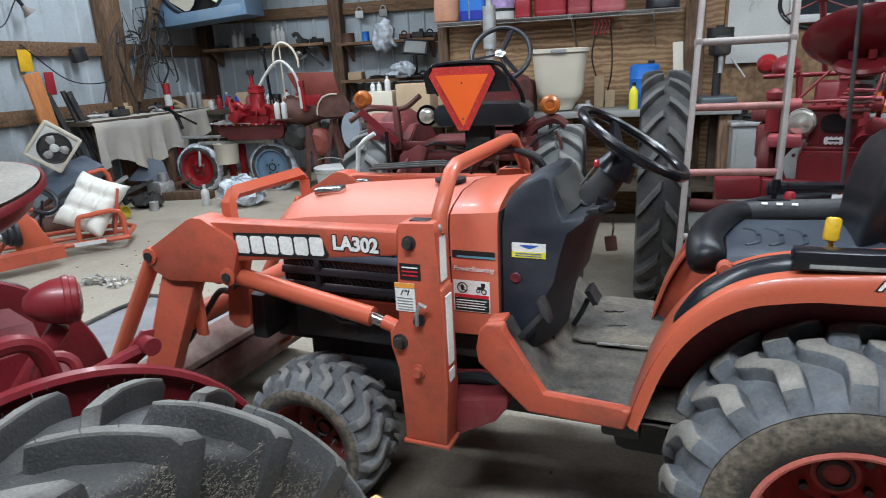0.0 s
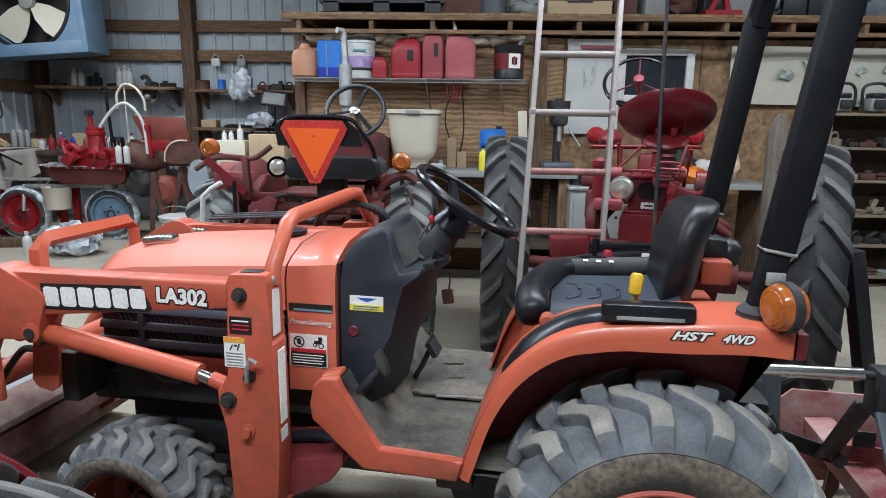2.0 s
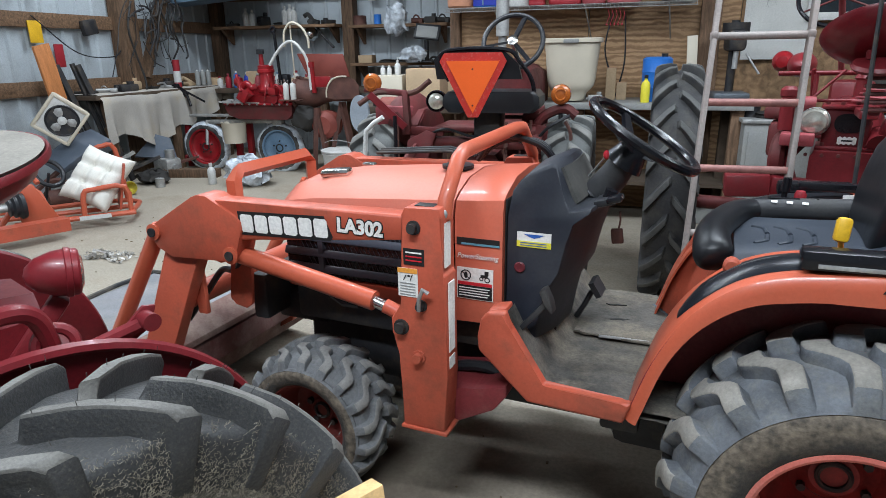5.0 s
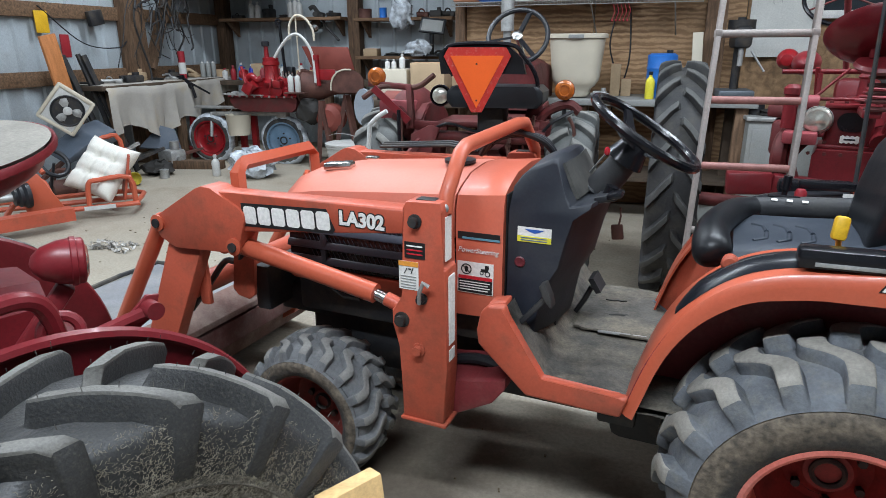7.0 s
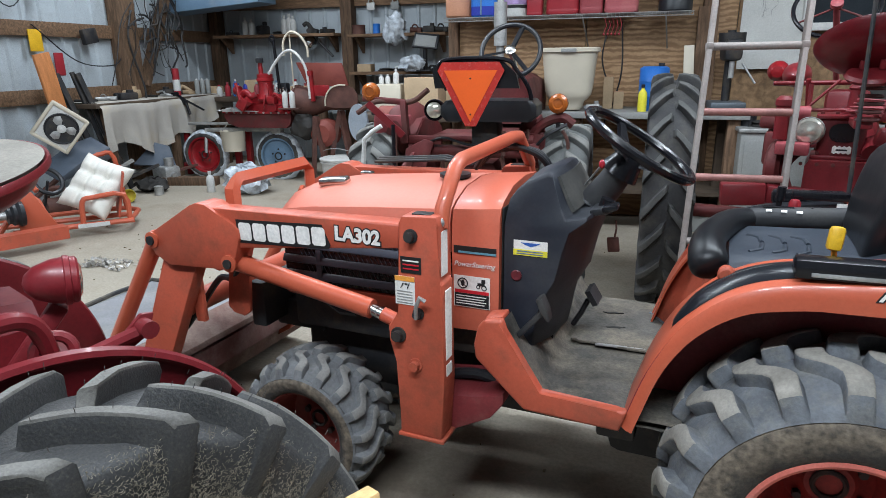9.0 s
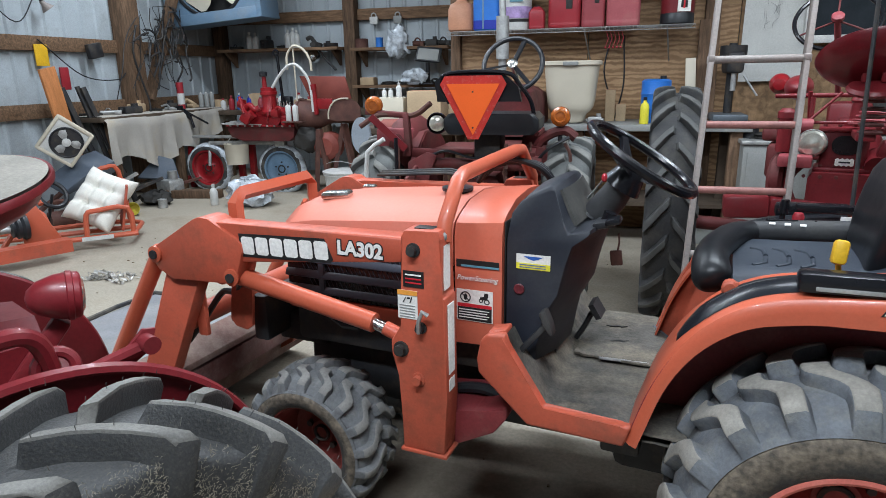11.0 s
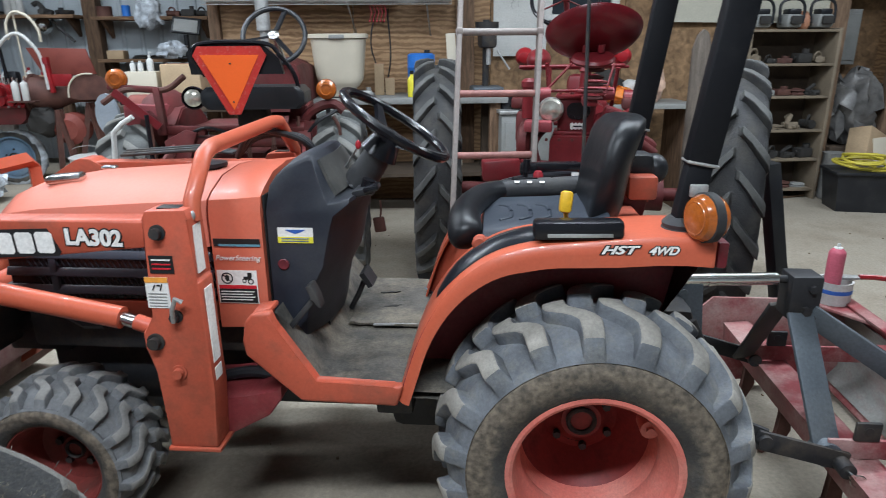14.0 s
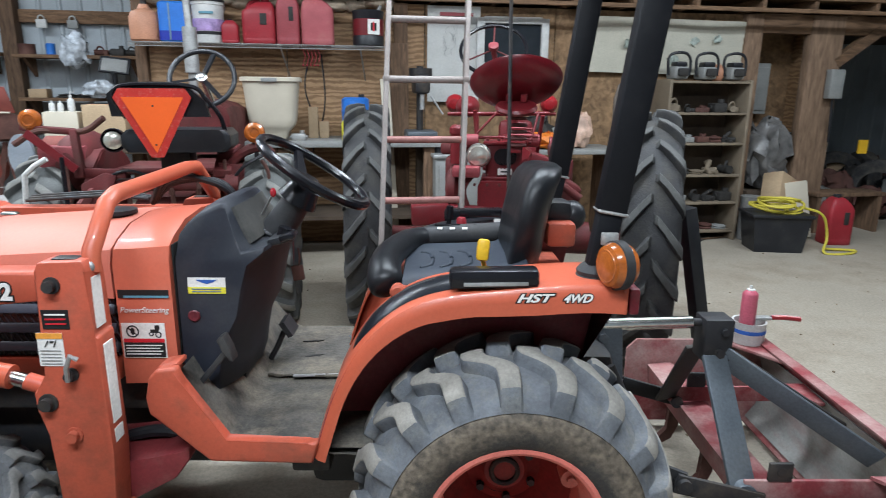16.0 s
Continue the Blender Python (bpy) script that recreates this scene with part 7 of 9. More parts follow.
solid("handle_stand", B().box((0, 0, 0.38), (0.10, 0.10, 0.76), bev=0.01), RED_DULL, "red stand that holds the white pipe", "stand", pose(-0.92, 4.1, 0))


# ---- small goods ----
def bottle(m, h, r, body, cap, label, neck=0.35):
    t = thing("bottle", label, "bottle", m)
    part("body", B().lathe([(r * 0.9, 0), (r, 0.01), (r, h * 0.62), (r * 0.85, h * 0.72), (r * neck, h * 0.82), (r * neck, h * 0.9), (0, h * 0.9)], (0, 0, 0), "z", 16), body, t)
    part("cap", B().lathe([(r * neck * 1.25, h * 0.88), (r * neck * 1.25, h), (0, h)], (0, 0, 0), "z", 12), cap, t)
    return t


def pump_bottle(m, h, r, body, label):
    t = bottle(m, h, r, body, WHITE_P, label)
    part("pump", B().cyl((0, 0, h), (0, 0, h * 1.18), r * 0.12, seg=8).bar((0, 0, h * 1.18), (r * 0.9, 0, h * 1.16), r * 0.3, r * 0.25), WHITE_P, t)
    return t


def tin(m, h, r, body, label, lid=None):
    t = thing("tin", label, "tin can", m)
    part("can", B().lathe([(r, 0), (r * 1.03, 0.004), (r, 0.01), (r, h - 0.01), (r * 1.03, h - 0.004), (r * 0.96, h), (r * 0.94, h - 0.008), (0, h - 0.008)], (0, 0, 0), "z", 24), body, t)
    if lid:
        part("band", B().lathe([(r * 1.005, h * 0.3), (r * 1.01, h * 0.31), (r * 1.01, h * 0.7), (r * 1.005, h * 0.71)], (0, 0, 0), "z", 24, caps=False), lid, t)
    return t


def round_rect(w, d, z, x=0.0, n=32, p=0.35):
    """Rounded rectangle of half sizes w and d."""
    return [(x + w * math.copysign(abs(math.cos(a)) ** p, math.cos(a)), d * math.copysign(abs(math.sin(a)) ** p, math.sin(a)), z) for a in [2 * math.pi * i / n for i in range(n)]]


def gas_can(m, w, d, h, body, label, spout=BLACK, lean=0.0, slot=True, long_spout=False):
    """Moulded petrol can: square tank, sloped shoulder, grip slot, ribbed sides and a spout."""
    t = thing("fuel_can", label, "fuel can", m)
    a, c = w / 2, d / 2
    part("tank", B().loft([round_rect(a * 0.92, c * 0.92, 0), round_rect(a, c, h * 0.03), round_rect(a, c, h * 0.10), round_rect(a * 0.985, c * 0.985, h * 0.115), round_rect(a, c, h * 0.13), round_rect(a, c, h * 0.60),
                           round_rect(a * 0.97, c * 0.97, h * 0.68), round_rect(a * 0.80, c * 0.86, h * 0.78, lean * w * 0.3), round_rect(a * 0.52, c * 0.6, h * 0.87, lean * w * 0.6), round_rect(a * 0.36, c * 0.42, h * 0.90, lean * w * 0.8)]), body, t, "", 50)
    if slot:
        part("grip_slot", B().box((a * 0.30, -c * 0.985, h * 0.52), (w * 0.20, 0.012, h * 0.24), bev=0.005), DARK, t)
        part("handle", B().tube([(-a * 0.7, 0, h * 0.68), (-a * 0.5, 0, h * 0.86), (a * 0.1, 0, h * 0.90)], d * 0.10, 8, smooth=4), body, t)
    x = lean * w * 0.8
    part("cap", B().cyl((x, 0, h * 0.89), (x, 0, h * 0.95), d * 0.17, seg=18), spout if not long_spout else BLACK, t)
    if long_spout:
        part("spout", B().cyl((x, 0, h * 0.94), (x - w * 0.12, 0, h * 1.22), d * 0.09, d * 0.06), spout, t)
    return t


def pail(m, r, h, body, label, band=None, lid=WHITE_P):
    t = thing("pail", label, "bucket", m)
    part("body", B().lathe([(r * 0.88, 0), (r * 0.89, 0.004), (r * 0.98, h * 0.85), (r * 1.03, h * 0.86), (r * 1.03, h * 0.9), (r, h * 0.91), (r, h * 0.95), (0, h * 0.95)], (0, 0, 0), "z", 28), body, t)
    part("lid", B().lathe([(r * 1.05, h * 0.93), (r * 1.06, h * 0.98), (r * 0.96, h), (0, h * 0.985)], (0, 0, 0), "z", 28), lid, t)
    if band:
        part("label_band", B().lathe([(r * 0.925, h * 0.22), (r * 0.935, h * 0.225), (r * 0.97, h * 0.68), (r * 0.96, h * 0.685)], (0, 0, 0), "z", 28, caps=False), band, t)
    part("bail", B().torus((0, 0, h * 0.86), (0, 0.5, 0.6), r * 1.04, 0.004, 30, 6, 180, 360), GALV, t)
    return t


def carton(m, s, label, material=CARD, mark=None):
    t = thing("carton", label, "box", m)
    part("body", B().box((0, 0, s[2] / 2), s, bev=0.004), material, t)
    part("tape", B().box((0, 0, s[2] + 0.001), (s[0] * 0.99, 0.05, 0.002)), TAN_P, t)
    if mark:
        part("mark", B().box((0, -s[1] / 2 - 0.001, s[2] * 0.5), (s[0] * 0.4, 0.002, s[2] * 0.3)), mark, t)
    return t


def rag(m, s, material, label, name="rag", cat="rag", seed=1.0):
    b = B().ball((0, 0, s[2] * 0.5), (s[0] / 2, s[1] / 2, s[2] / 2), 24)
    for v in b.bm.verts:
        q = v.co * 14 + Vector((seed * 7, 0, 0))
        v.co += Vector(s) * 0.22 * noise.noise_vector(q) + Vector(s) * 0.10 * noise.noise_vector(q * 2.3)
        v.co.z = max(v.co.z, 0.001)
    return solid(name, b, material, label, cat, m, angle=60)


def metal_part(m, s, material, label, seed=1):
    """One odd machine part: a casting with bosses, a flange and a stub of pipe."""
    r = random.Random(seed)
    w, d, h = s
    k = r.randrange(4)
    b = B()
    if k == 0:
        b.box((0, 0, h * 0.35), (w * 0.8, d * 0.6, h * 0.7), bev=h * 0.12).cyl((w * 0.2, 0, h * 0.3), (w * 0.2, 0, h), d * 0.16).cyl((-w * 0.5, 0, h * 0.35), (w * 0.5, 0, h * 0.35), d * 0.12)
    elif k == 1:
        b.lathe([(w * 0.10, 0), (w * 0.40, 0), (w * 0.42, h * 0.1), (w * 0.34, h * 0.22), (w * 0.42, h * 0.34), (w * 0.40, h * 0.42), (w * 0.18, h * 0.5), (w * 0.10, h * 0.55)], (0, 0, 0), "z", 18, close=True).bar((-w * 0.5, 0, h * 0.12), (w * 0.5, d * 0.2, h * 0.15), d * 0.14, h * 0.2)
    elif k == 2:
        b.tube([(-w * 0.45, -d * 0.1, h * 0.15), (-w * 0.1, d * 0.2, h * 0.3), (w * 0.2, 0, h * 0.75), (w * 0.45, d * 0.1, h * 0.6)], min(d, h) * 0.16, 8, smooth=4).box((-w * 0.2, 0, h * 0.12), (w * 0.4, d * 0.5, h * 0.24), bev=h * 0.05).cyl((w * 0.1, -d * 0.3, h * 0.2), (w * 0.1, d * 0.35, h * 0.2), h * 0.2)
    else:
        b.cyl((-w * 0.4, -d * 0.2, h * 0.3), (w * 0.35, d * 0.2, h * 0.3), h * 0.28).torus((-w * 0.1, 0, h * 0.5), (0.3, 1, 0.2), h * 0.38, h * 0.09, 20, 6).box((w * 0.25, 0, h * 0.25), (w * 0.25, d * 0.5, h * 0.45), bev=h * 0.06)
    return solid("metal_part", b, material, label, "metal part", m)


# ---- shelves on the steel wall ----
for x0, x1, z in ((-5.2, -3.3, 1.79), (-3.1, -1.72, 1.765), (-3.1, -1.72, 1.27)):
    sh = thing("wall_shelf", "rough brown board shelf on the steel wall", "shelf")
    part("board", B().box(((x0 + x1) / 2, 9.15, z - 0.02), (x1 - x0, 0.36, 0.04), bev=0.004), BEAM, sh)
    for x in (x0 + 0.1, x1 - 0.1):
        part("bracket", B().prism([(9.30, z - 0.04), (9.02, z - 0.04), (9.30, z - 0.25)], x - 0.02, x + 0.02, plane="yz"), TIMBER, sh)
rng = random.Random(5)
for x, h in ((-4.72, 0.24), (-4.62, 0.22), (-4.10, 0.25), (-4.02, 0.27), (-3.96, 0.24)):
    bottle(pose(x, 9.08, 1.79), h, 0.045, WHITE_P, WHITE_P, "white plastic oil bottle on the wall shelf")
for i in range(7):
    x = -4.95 + i * 0.25
    if abs(x + 4.67) < 0.12 or abs(x + 4.05) < 0.14:
        continue
    metal_part(pose(x, 9.1, 1.79, 0, 0, 40 * i), (0.22, 0.2, 0.08 + 0.05 * (i % 3)), DARK if i % 2 else BLACK_STEEL, "dark greasy old tractor part on the shelf", i)
solid("reflector_lamp", B().lathe([(0.0, 0.12), (0.05, 0.1), (0.09, 0.03), (0.10, 0.0), (0.09, -0.005), (0.02, 0.03)], (0, 0, 0), (0.2, -1, -0.3), 24), CHROME, "chrome reflector lamp hung under the shelf", "lamp", pose(-3.72, 9.1, 1.67))
solid("hooked_tool", B().tube([(0, 0, 0.1), (0.1, 0, -0.05), (0.28, -0.02, -0.22)], 0.018, 8), BLACK_STEEL, "black iron tool hung under the shelf", "tool", pose(-3.66, 9.1, 1.70))
tin(pose(-2.98, 9.1, 1.765), 0.12, 0.09, RUST, "rusty tin on the wall shelf")
tin(pose(-2.72, 9.1, 1.765), 0.13, 0.05, BLUE_P, "small blue tin on the wall shelf")
rag(pose(-2.42, 9.0, 1.60), (0.30, 0.2, 0.42), FILM, "clear plastic bag hung from the shelf", "plastic_bag", "bag", 3)
for i in range(3):
    metal_part(pose(-2.15 + 0.18 * i, 9.1, 1.765), (0.2, 0.18, 0.12), DARK if i else RUST, "dark greasy machine part on the wall shelf", 9 + i)
for x in (-2.85, -2.5):
    t = thing("padlock", "steel padlock hung on the girt", "padlock", pose(x, 9.26, 2.08))
    part("body", B().box((0, 0, 0.05), (0.12, 0.04, 0.10), bev=0.01), WHITE_P if x < -2.6 else GREY_PAINT, t)
    part("shackle", B().torus((0, 0, 0.11), (0, 1, 0), 0.035, 0.009, 20, 6), GALV, t)
carton(pose(-2.9, 9.1, 1.27), (0.2, 0.16, 0.1), "worn brown carton on the lower shelf")
for i in range(4):
    metal_part(pose(-2.6 + 0.2 * i, 9.1, 1.27), (0.25, 0.2, 0.09), DARK, "flat dark scrap part on the lower shelf", 20 + i)
t = thing("small_screen", "small grey screen on a black stand", "screen", pose(-1.98, 8.9, 1.27))
part("panel", B().box((0.02, 0, 0.38), (0.34, 0.04, 0.20), rot=(-22, 6, 0), bev=0.01), BLACK, t)
part("screen", B().box((0.02, -0.024, 0.382), (0.28, 0.006, 0.15), rot=(-22, 6, 0)), GREY_PAINT, t)
part("stand", B().cyl((0, 0.02, 0), (0, 0.02, 0.28), 0.03).box((0, 0, 0.01), (0.2, 0.16, 0.02), bev=0.005), BLACK, t)
rag(pose(-2.15, 8.85, 1.27), (0.35, 0.2, 0.2), FILM, "crumpled clear plastic on the shelf", "plastic_wrap", "plastic wrap", 30)

# bench under the back shelf with bottles
bench = thing("back_bench", "long dark workbench along the back wall", "workbench")
part("top", B().box((-3.3, 8.75, 0.93), (3.6, 0.75, 0.06), bev=0.005), DARK_WOOD, bench)
for x in (-5.0, -3.3, -1.65):
    part("leg", B().box((x, 8.5, 0.45), (0.1, 0.1, 0.9), bev=0.005), TIMBER, bench)
COL = [WHITE_P, RED_P, BLUE_P, WHITE_P, DARK_BLUE, WHITE_P, PINK_P, GREY_PAINT, RED_P, WHITE_P, FAN_BLUE, WHITE_P]
for i in range(14):
    h = 0.16 + 0.07 * ((i * 7) % 5) / 4
    bottle(pose(-4.9 + i * 0.1 + 0.02 * math.sin(i * 3.1), 8.55 + 0.05 * (i % 3), 0.96), h, 0.04, COL[i % 12], COL[(i * 5 + 1) % 12], "small shop bottle on the back bench")
carton(pose(-3.6, 8.55, 0.96), (0.28, 0.2, 0.14), "opened brown carton on the bench")
carton(pose(-4.35, 8.7, 0.96), (0.3, 0.24, 0.22), "brown cardboard carton on the bench")
carton(pose(-5.05, 8.6, 0.96), (0.24, 0.2, 0.14), "brown cardboard carton on the bench")

# bench with cloth along the side wall
cb = thing("cloth_bench", "side workbench draped with a grey-brown cloth", "workbench")
part("top", B().box((-5.16, 7.55, 0.975), (0.5, 2.5, 0.05), bev=0.005), DARK_WOOD, cb)
for y in (6.5, 7.6, 8.7):
    part("leg", B().box((-4.98, y, 0.475), (0.09, 0.09, 0.95), bev=0.005), TIMBER, cb)
rows = []
for j in range(9):
    row = []
    for i in range(40):
        y = 6.35 + 2.5 * i / 39
        f = j / 8
        fold = 0.05 * f * math.sin(i * 0.9 + 1.2 * math.sin(i * 0.35)) + 0.03 * f * math.sin(i * 2.1)
        low = 0.45 + 0.10 * math.sin(i * 0.4) + (0.25 if i > 24 else 0.0)
        z = 1.008 - f * (1.0 - low)
        row.append((-4.88 + fold + (0 if f > 0.01 else -0.06), y, z))
    rows.append(row)
b = B().loft([[(-5.38, p[1], 1.01) for p in rows[0]]] + rows, closed=False)
solid("drape_cloth", b, CLOTH, "grey-brown stained cloth hanging over the bench edge", "cloth", angle=60)
for i in range(9):
    metal_part(pose(-5.22 + 0.06 * (i % 3), 6.5 + 0.24 * i, 1.012, 0, 0, 37 * i), (0.28, 0.26, 0.05 + 0.03 * (i % 4)), (DARK, GALV, BLACK_STEEL, CARD)[i % 4], "small tool or scrap part on the bench", 40 + i)
for i in range(3):
    spray_can(pose(-5.0 + 0.02 * i, 8.2 + 0.09 * i, 1.012), GREY_PAINT, WHITE_P, "grey spray can standing on the bench", 0.2)
t = thing("stick_tube", "red and white tall paper tube on the bench", "tube", pose(-5.05, 7.85, 1.012))
part("body", B().cyl((0, 0, 0), (0, 0, 0.34), 0.045), RED_P, t)
part("band", B().cyl((0, 0, 0.06), (0, 0, 0.2), 0.047), WHITE_P, t)

# tangle of straps and wires on the post
b = B()
for i in range(34):
    r = random.Random(i)
    p = [Vector((-5.12 + r.uniform(-0.05, 0.1), 7.35 + r.uniform(-0.1, 0.7), 2.05 + r.uniform(-0.2, 0.25)))]
    for k in range(4):
        p.append(p[-1] + Vector((r.uniform(-0.05, 0.06), r.uniform(-0.18, 0.18), r.uniform(-0.35, 0.05))))
    b.tube(p, r.choice((0.004, 0.006, 0.012)), 6, smooth=4)
tg = solid("strap_tangle", b, BLACK_STEEL, "tangle of dark straps, wires and harness hung on the post", "straps", kind="stuff")
t = thing("clamp_lamp", "aluminium clamp lamp hung on the girt", "lamp", pose(-5.32, 6.25, 2.12))
part("reflector", B().lathe([(0.02, 0.10), (0.03, 0.06), (0.07, 0.0), (0.066, 0.0), (0.025, 0.055)], (0.02, 0, 0), (-0.3, -0.5, 0.8), 24, caps=False), ALU, t)
part("socket", B().cyl((0.0, -0.05, 0.08), (-0.02, -0.09, 0.15), 0.02), BLACK, t)
part("cord", B().tube([(-0.02, -0.09, 0.15), (0, -0.4, -0.15), (0, -0.8, 0.2)], 0.006, 6, smooth=6), BLACK, t)
solid("hanging_cord", B().tube([(-5.36, 6.1, 1.82), (-5.34, 6.6, 1.45), (-5.33, 7.1, 1.40), (-5.3, 7.25, 1.5)], 0.007, 6, smooth=6), BLACK, "thin dark cord slung along the wall", "cord")
t = thing("hook_box", "dark iron hook bracket on the girt", "bracket", pose(-5.33, 6.78, 1.72))
part("plate", B().box((0.03, 0, 0), (0.06, 0.2, 0.16), rot=(10, 0, 0), bev=0.01), BLACK_STEEL, t)

# boards and bars leaning on the side wall
solid("stained_plank", B().box((0, 0, 0.72), (0.03, 0.19, 1.45), bev=0.004), ORANGE_WOOD, "orange-stained plank leaning on the wall", "wood board", pose(-5.0, 6.06, 0.1, 10, 0, 0))
solid("yellow_tag", B().box((0, 0, 0), (0.012, 0.16, 0.22), bev=0.004), YELLOW, "yellow plastic tag pinned on the steel wall", "tag", pose(-5.36, 6.12, 1.66))
solid("red_cloth", B().box((0, 0, 0.1), (0.02, 0.12, 0.24), bev=0.01), RED_P, "small red cloth hung on the wall", "cloth", pose(-5.35, 6.36, 1.32))
for i in range(4):
    solid("iron_bar", B().box((0, 0, 0.7), (0.03, 0.05 + 0.02 * (i % 2), 1.35), bev=0.004), BLACK_STEEL, "dark iron bar leaning on the side wall", "iron bar", pose(-4.98 + 0.03 * i, 6.30 + 0.11 * i, 0, 9 + 3 * (i % 2), -10, 0), "iron bars on the wall")

# box fan tipped on scrap
t = thing("box_fan", "old white square box fan tipped on a heap", "fan", axes((-4.80, 5.52, 0.70), (0.24, 0.24, -0.27), (0.17, 0.15, 0.25)) @ Matrix.Scale(0.68, 4))
part("case", B().box((-0.22, 0, 0.26), (0.05, 0.16, 0.56), bev=0.02).box((0.27, 0, 0.26), (0.05, 0.16, 0.56), bev=0.02).box((0.02, 0, 0.52), (0.5, 0.16, 0.05), bev=0.02).box((0.02, 0, 0.0), (0.5, 0.16, 0.05), bev=0.02).box((0.02, 0.03, 0.26), (0.5, 0.02, 0.5)), CREAM, t, "cream enamel fan case")
part("face_plate", B().box((0.02, -0.045, 0.26), (0.46, 0.02, 0.5), bev=0.004), WHITE_P, t, "dusty white fan face plate")
part("dark_throat", B().lathe([(0.205, 0.004), (0.205, -0.004), (0.0, -0.004)], (0.05, -0.056, 0.26), "y", 36), BLACK_STEEL, t)
part("ring", B().torus((0.05, -0.06, 0.26), (0, 1, 0), 0.208, 0.014, 36, 8), BLACK, t)
for a in (20, 140, 260):
    fb = [(0.05 + r_ * math.cos(radians(a + q)), 0.26 + r_ * math.sin(radians(a + q))) for r_, q in ((0.05, -20), (0.12, -26), (0.18, -16), (0.185, 8), (0.15, 26), (0.09, 30), (0.05, 24))]
    part("blade", B().prism(fb, -0.066, -0.061, bev=0.002), GALV, t)
part("hub", B().lathe([(0.06, 0), (0.055, -0.03), (0, -0.04)], (0.05, -0.062, 0.26), "y", 20), WHITE_P, t)
solid("engine_cowling", B().prism([(-0.30, 0), (0.30, 0), (0.30, 0.14), (0.05, 0.16), (-0.28, 0.07)], -0.14, 0.14, bev=0.02), DUSTY_BLUE, "dull blue steel engine cowling lying on scrap", "cowling", pose(-4.72, 5.74, 0.44, 24, -16, 78))
solid("steel_cover", B().prism([(-0.24, 0), (0.24, 0), (0.16, 0.26), (-0.02, 0.30)], -0.03, 0.03, bev=0.01), DUSTY_BLUE, "dull blue steel cover under the bench", "steel cover", pose(-4.85, 7.0, 0.22, -25, 8, 40))
for i in range(16):
    r = random.Random(100 + i)
    x, y = -5.15 + r.random() * 0.55, 5.0 + r.random() * 2.3
    if r.random() < 0.55:
        metal_part(pose(x, y, 0, 0, 0, r.random() * 360), (0.4, 0.35, 0.14 + 0.22 * r.random()), (DARK, BLACK_STEEL, GALV, RUST)[i % 4], "dark scrap machine part on the floor", 60 + i)
    else:
        solid("scrap_bar", B().bar((0, 0, 0.02), (0.7, 0.1, 0.05 + 0.3 * r.random()), 0.05, 0.03), (BLACK_STEEL, RUST, GALV)[i % 3], "loose steel bar in the scrap heap", "steel bar", pose(x - 0.3, y, 0.05, 0, 0, r.random() * 180))

# ---- go-kart frame with the cushion ----
G = thing("kart_frame", "orange tubular go-kart frame on the floor", "go-kart", pose(-4.01, 4.87, 0, 0, 0, 44))
for pts in ([(-0.40, -0.22, 0.10), (0.42, -0.22, 0.10), (0.46, -0.18, 0.10), (0.46, 0.35, 0.10), (-0.75, 0.35, 0.10)], [(0.10, -0.22, 0.10), (0.12, -0.22, 0.30), (0.20, -0.22, 0.33), (0.44, -0.22, 0.33), (0.46, -0.20, 0.10)],
            [(0.20, 0.35, 0.10), (0.24, 0.35, 0.55), (0.32, 0.35, 0.62), (0.42, 0.35, 0.58), (0.46, 0.35, 0.10)], [(-0.5, -0.22, 0.10), (-0.25, -0.1, 0.38), (-0.12, -0.22, 0.10)], [(-0.7, 0.06, 0.10), (0.46, 0.06, 0.10)], [(-0.45, 0.30, 0.10), (-0.28, 0.05, 0.45), (-0.2, -0.05, 0.40)]):
    part("tube", B().tube(pts, 0.022, 8, smooth=3), ORANGE, G)
part("panel", B().prism([(-0.05, 0.08), (-0.34, 0.08), (-0.38, 0.36), (-0.34, 0.43), (-0.22, 0.43)], -0.27, -0.25, bev=0.008), ORANGE, G, "orange side panel")
part("angle_rail", B().bar((-0.62, -0.70, 0.12), (0.0, -0.50, 0.12), 0.012, 0.10).bar((-0.62, -0.64, 0.165), (-0.02, -0.44, 0.165), 0.13, 0.01), ORANGE_WORN, G, "dirty orange angle-iron deck")
part("axle_tube", B().cyl((-0.85, -0.46, 0.26), (-0.36, -0.30, 0.27), 0.032), GALV, G)
part("rubber_boot", B().lathe([(0.04, -0.06), (0.075, -0.05), (0.07, -0.03), (0.09, -0.015), (0.085, 0.01), (0.105, 0.03), (0.10, 0.06)], (-0.36, -0.30, 0.27), (0.95, 0.31, 0), 24), BLACK, G, "black ribbed rubber boot")
part("steering_wheel", B().torus((-0.12, 0.12, 0.45), (0.5, -0.7, 0.5), 0.12, 0.020, 30, 8).cyl((-0.12, 0.12, 0.45), (-0.2, 0.2, 0.15), 0.012), BLACK, G)
part("white_tape", B().box((0.18, -0.245, 0.10), (0.24, 0.004, 0.035)), WHITE_P, G)
part("seat_back", B().box((0.42, 0.06, 0.32), (0.02, 0.5, 0.4), rot=(0, 12, 0), bev=0.005), ORANGE_WORN, G)
C = B()
N = 26
secs = []
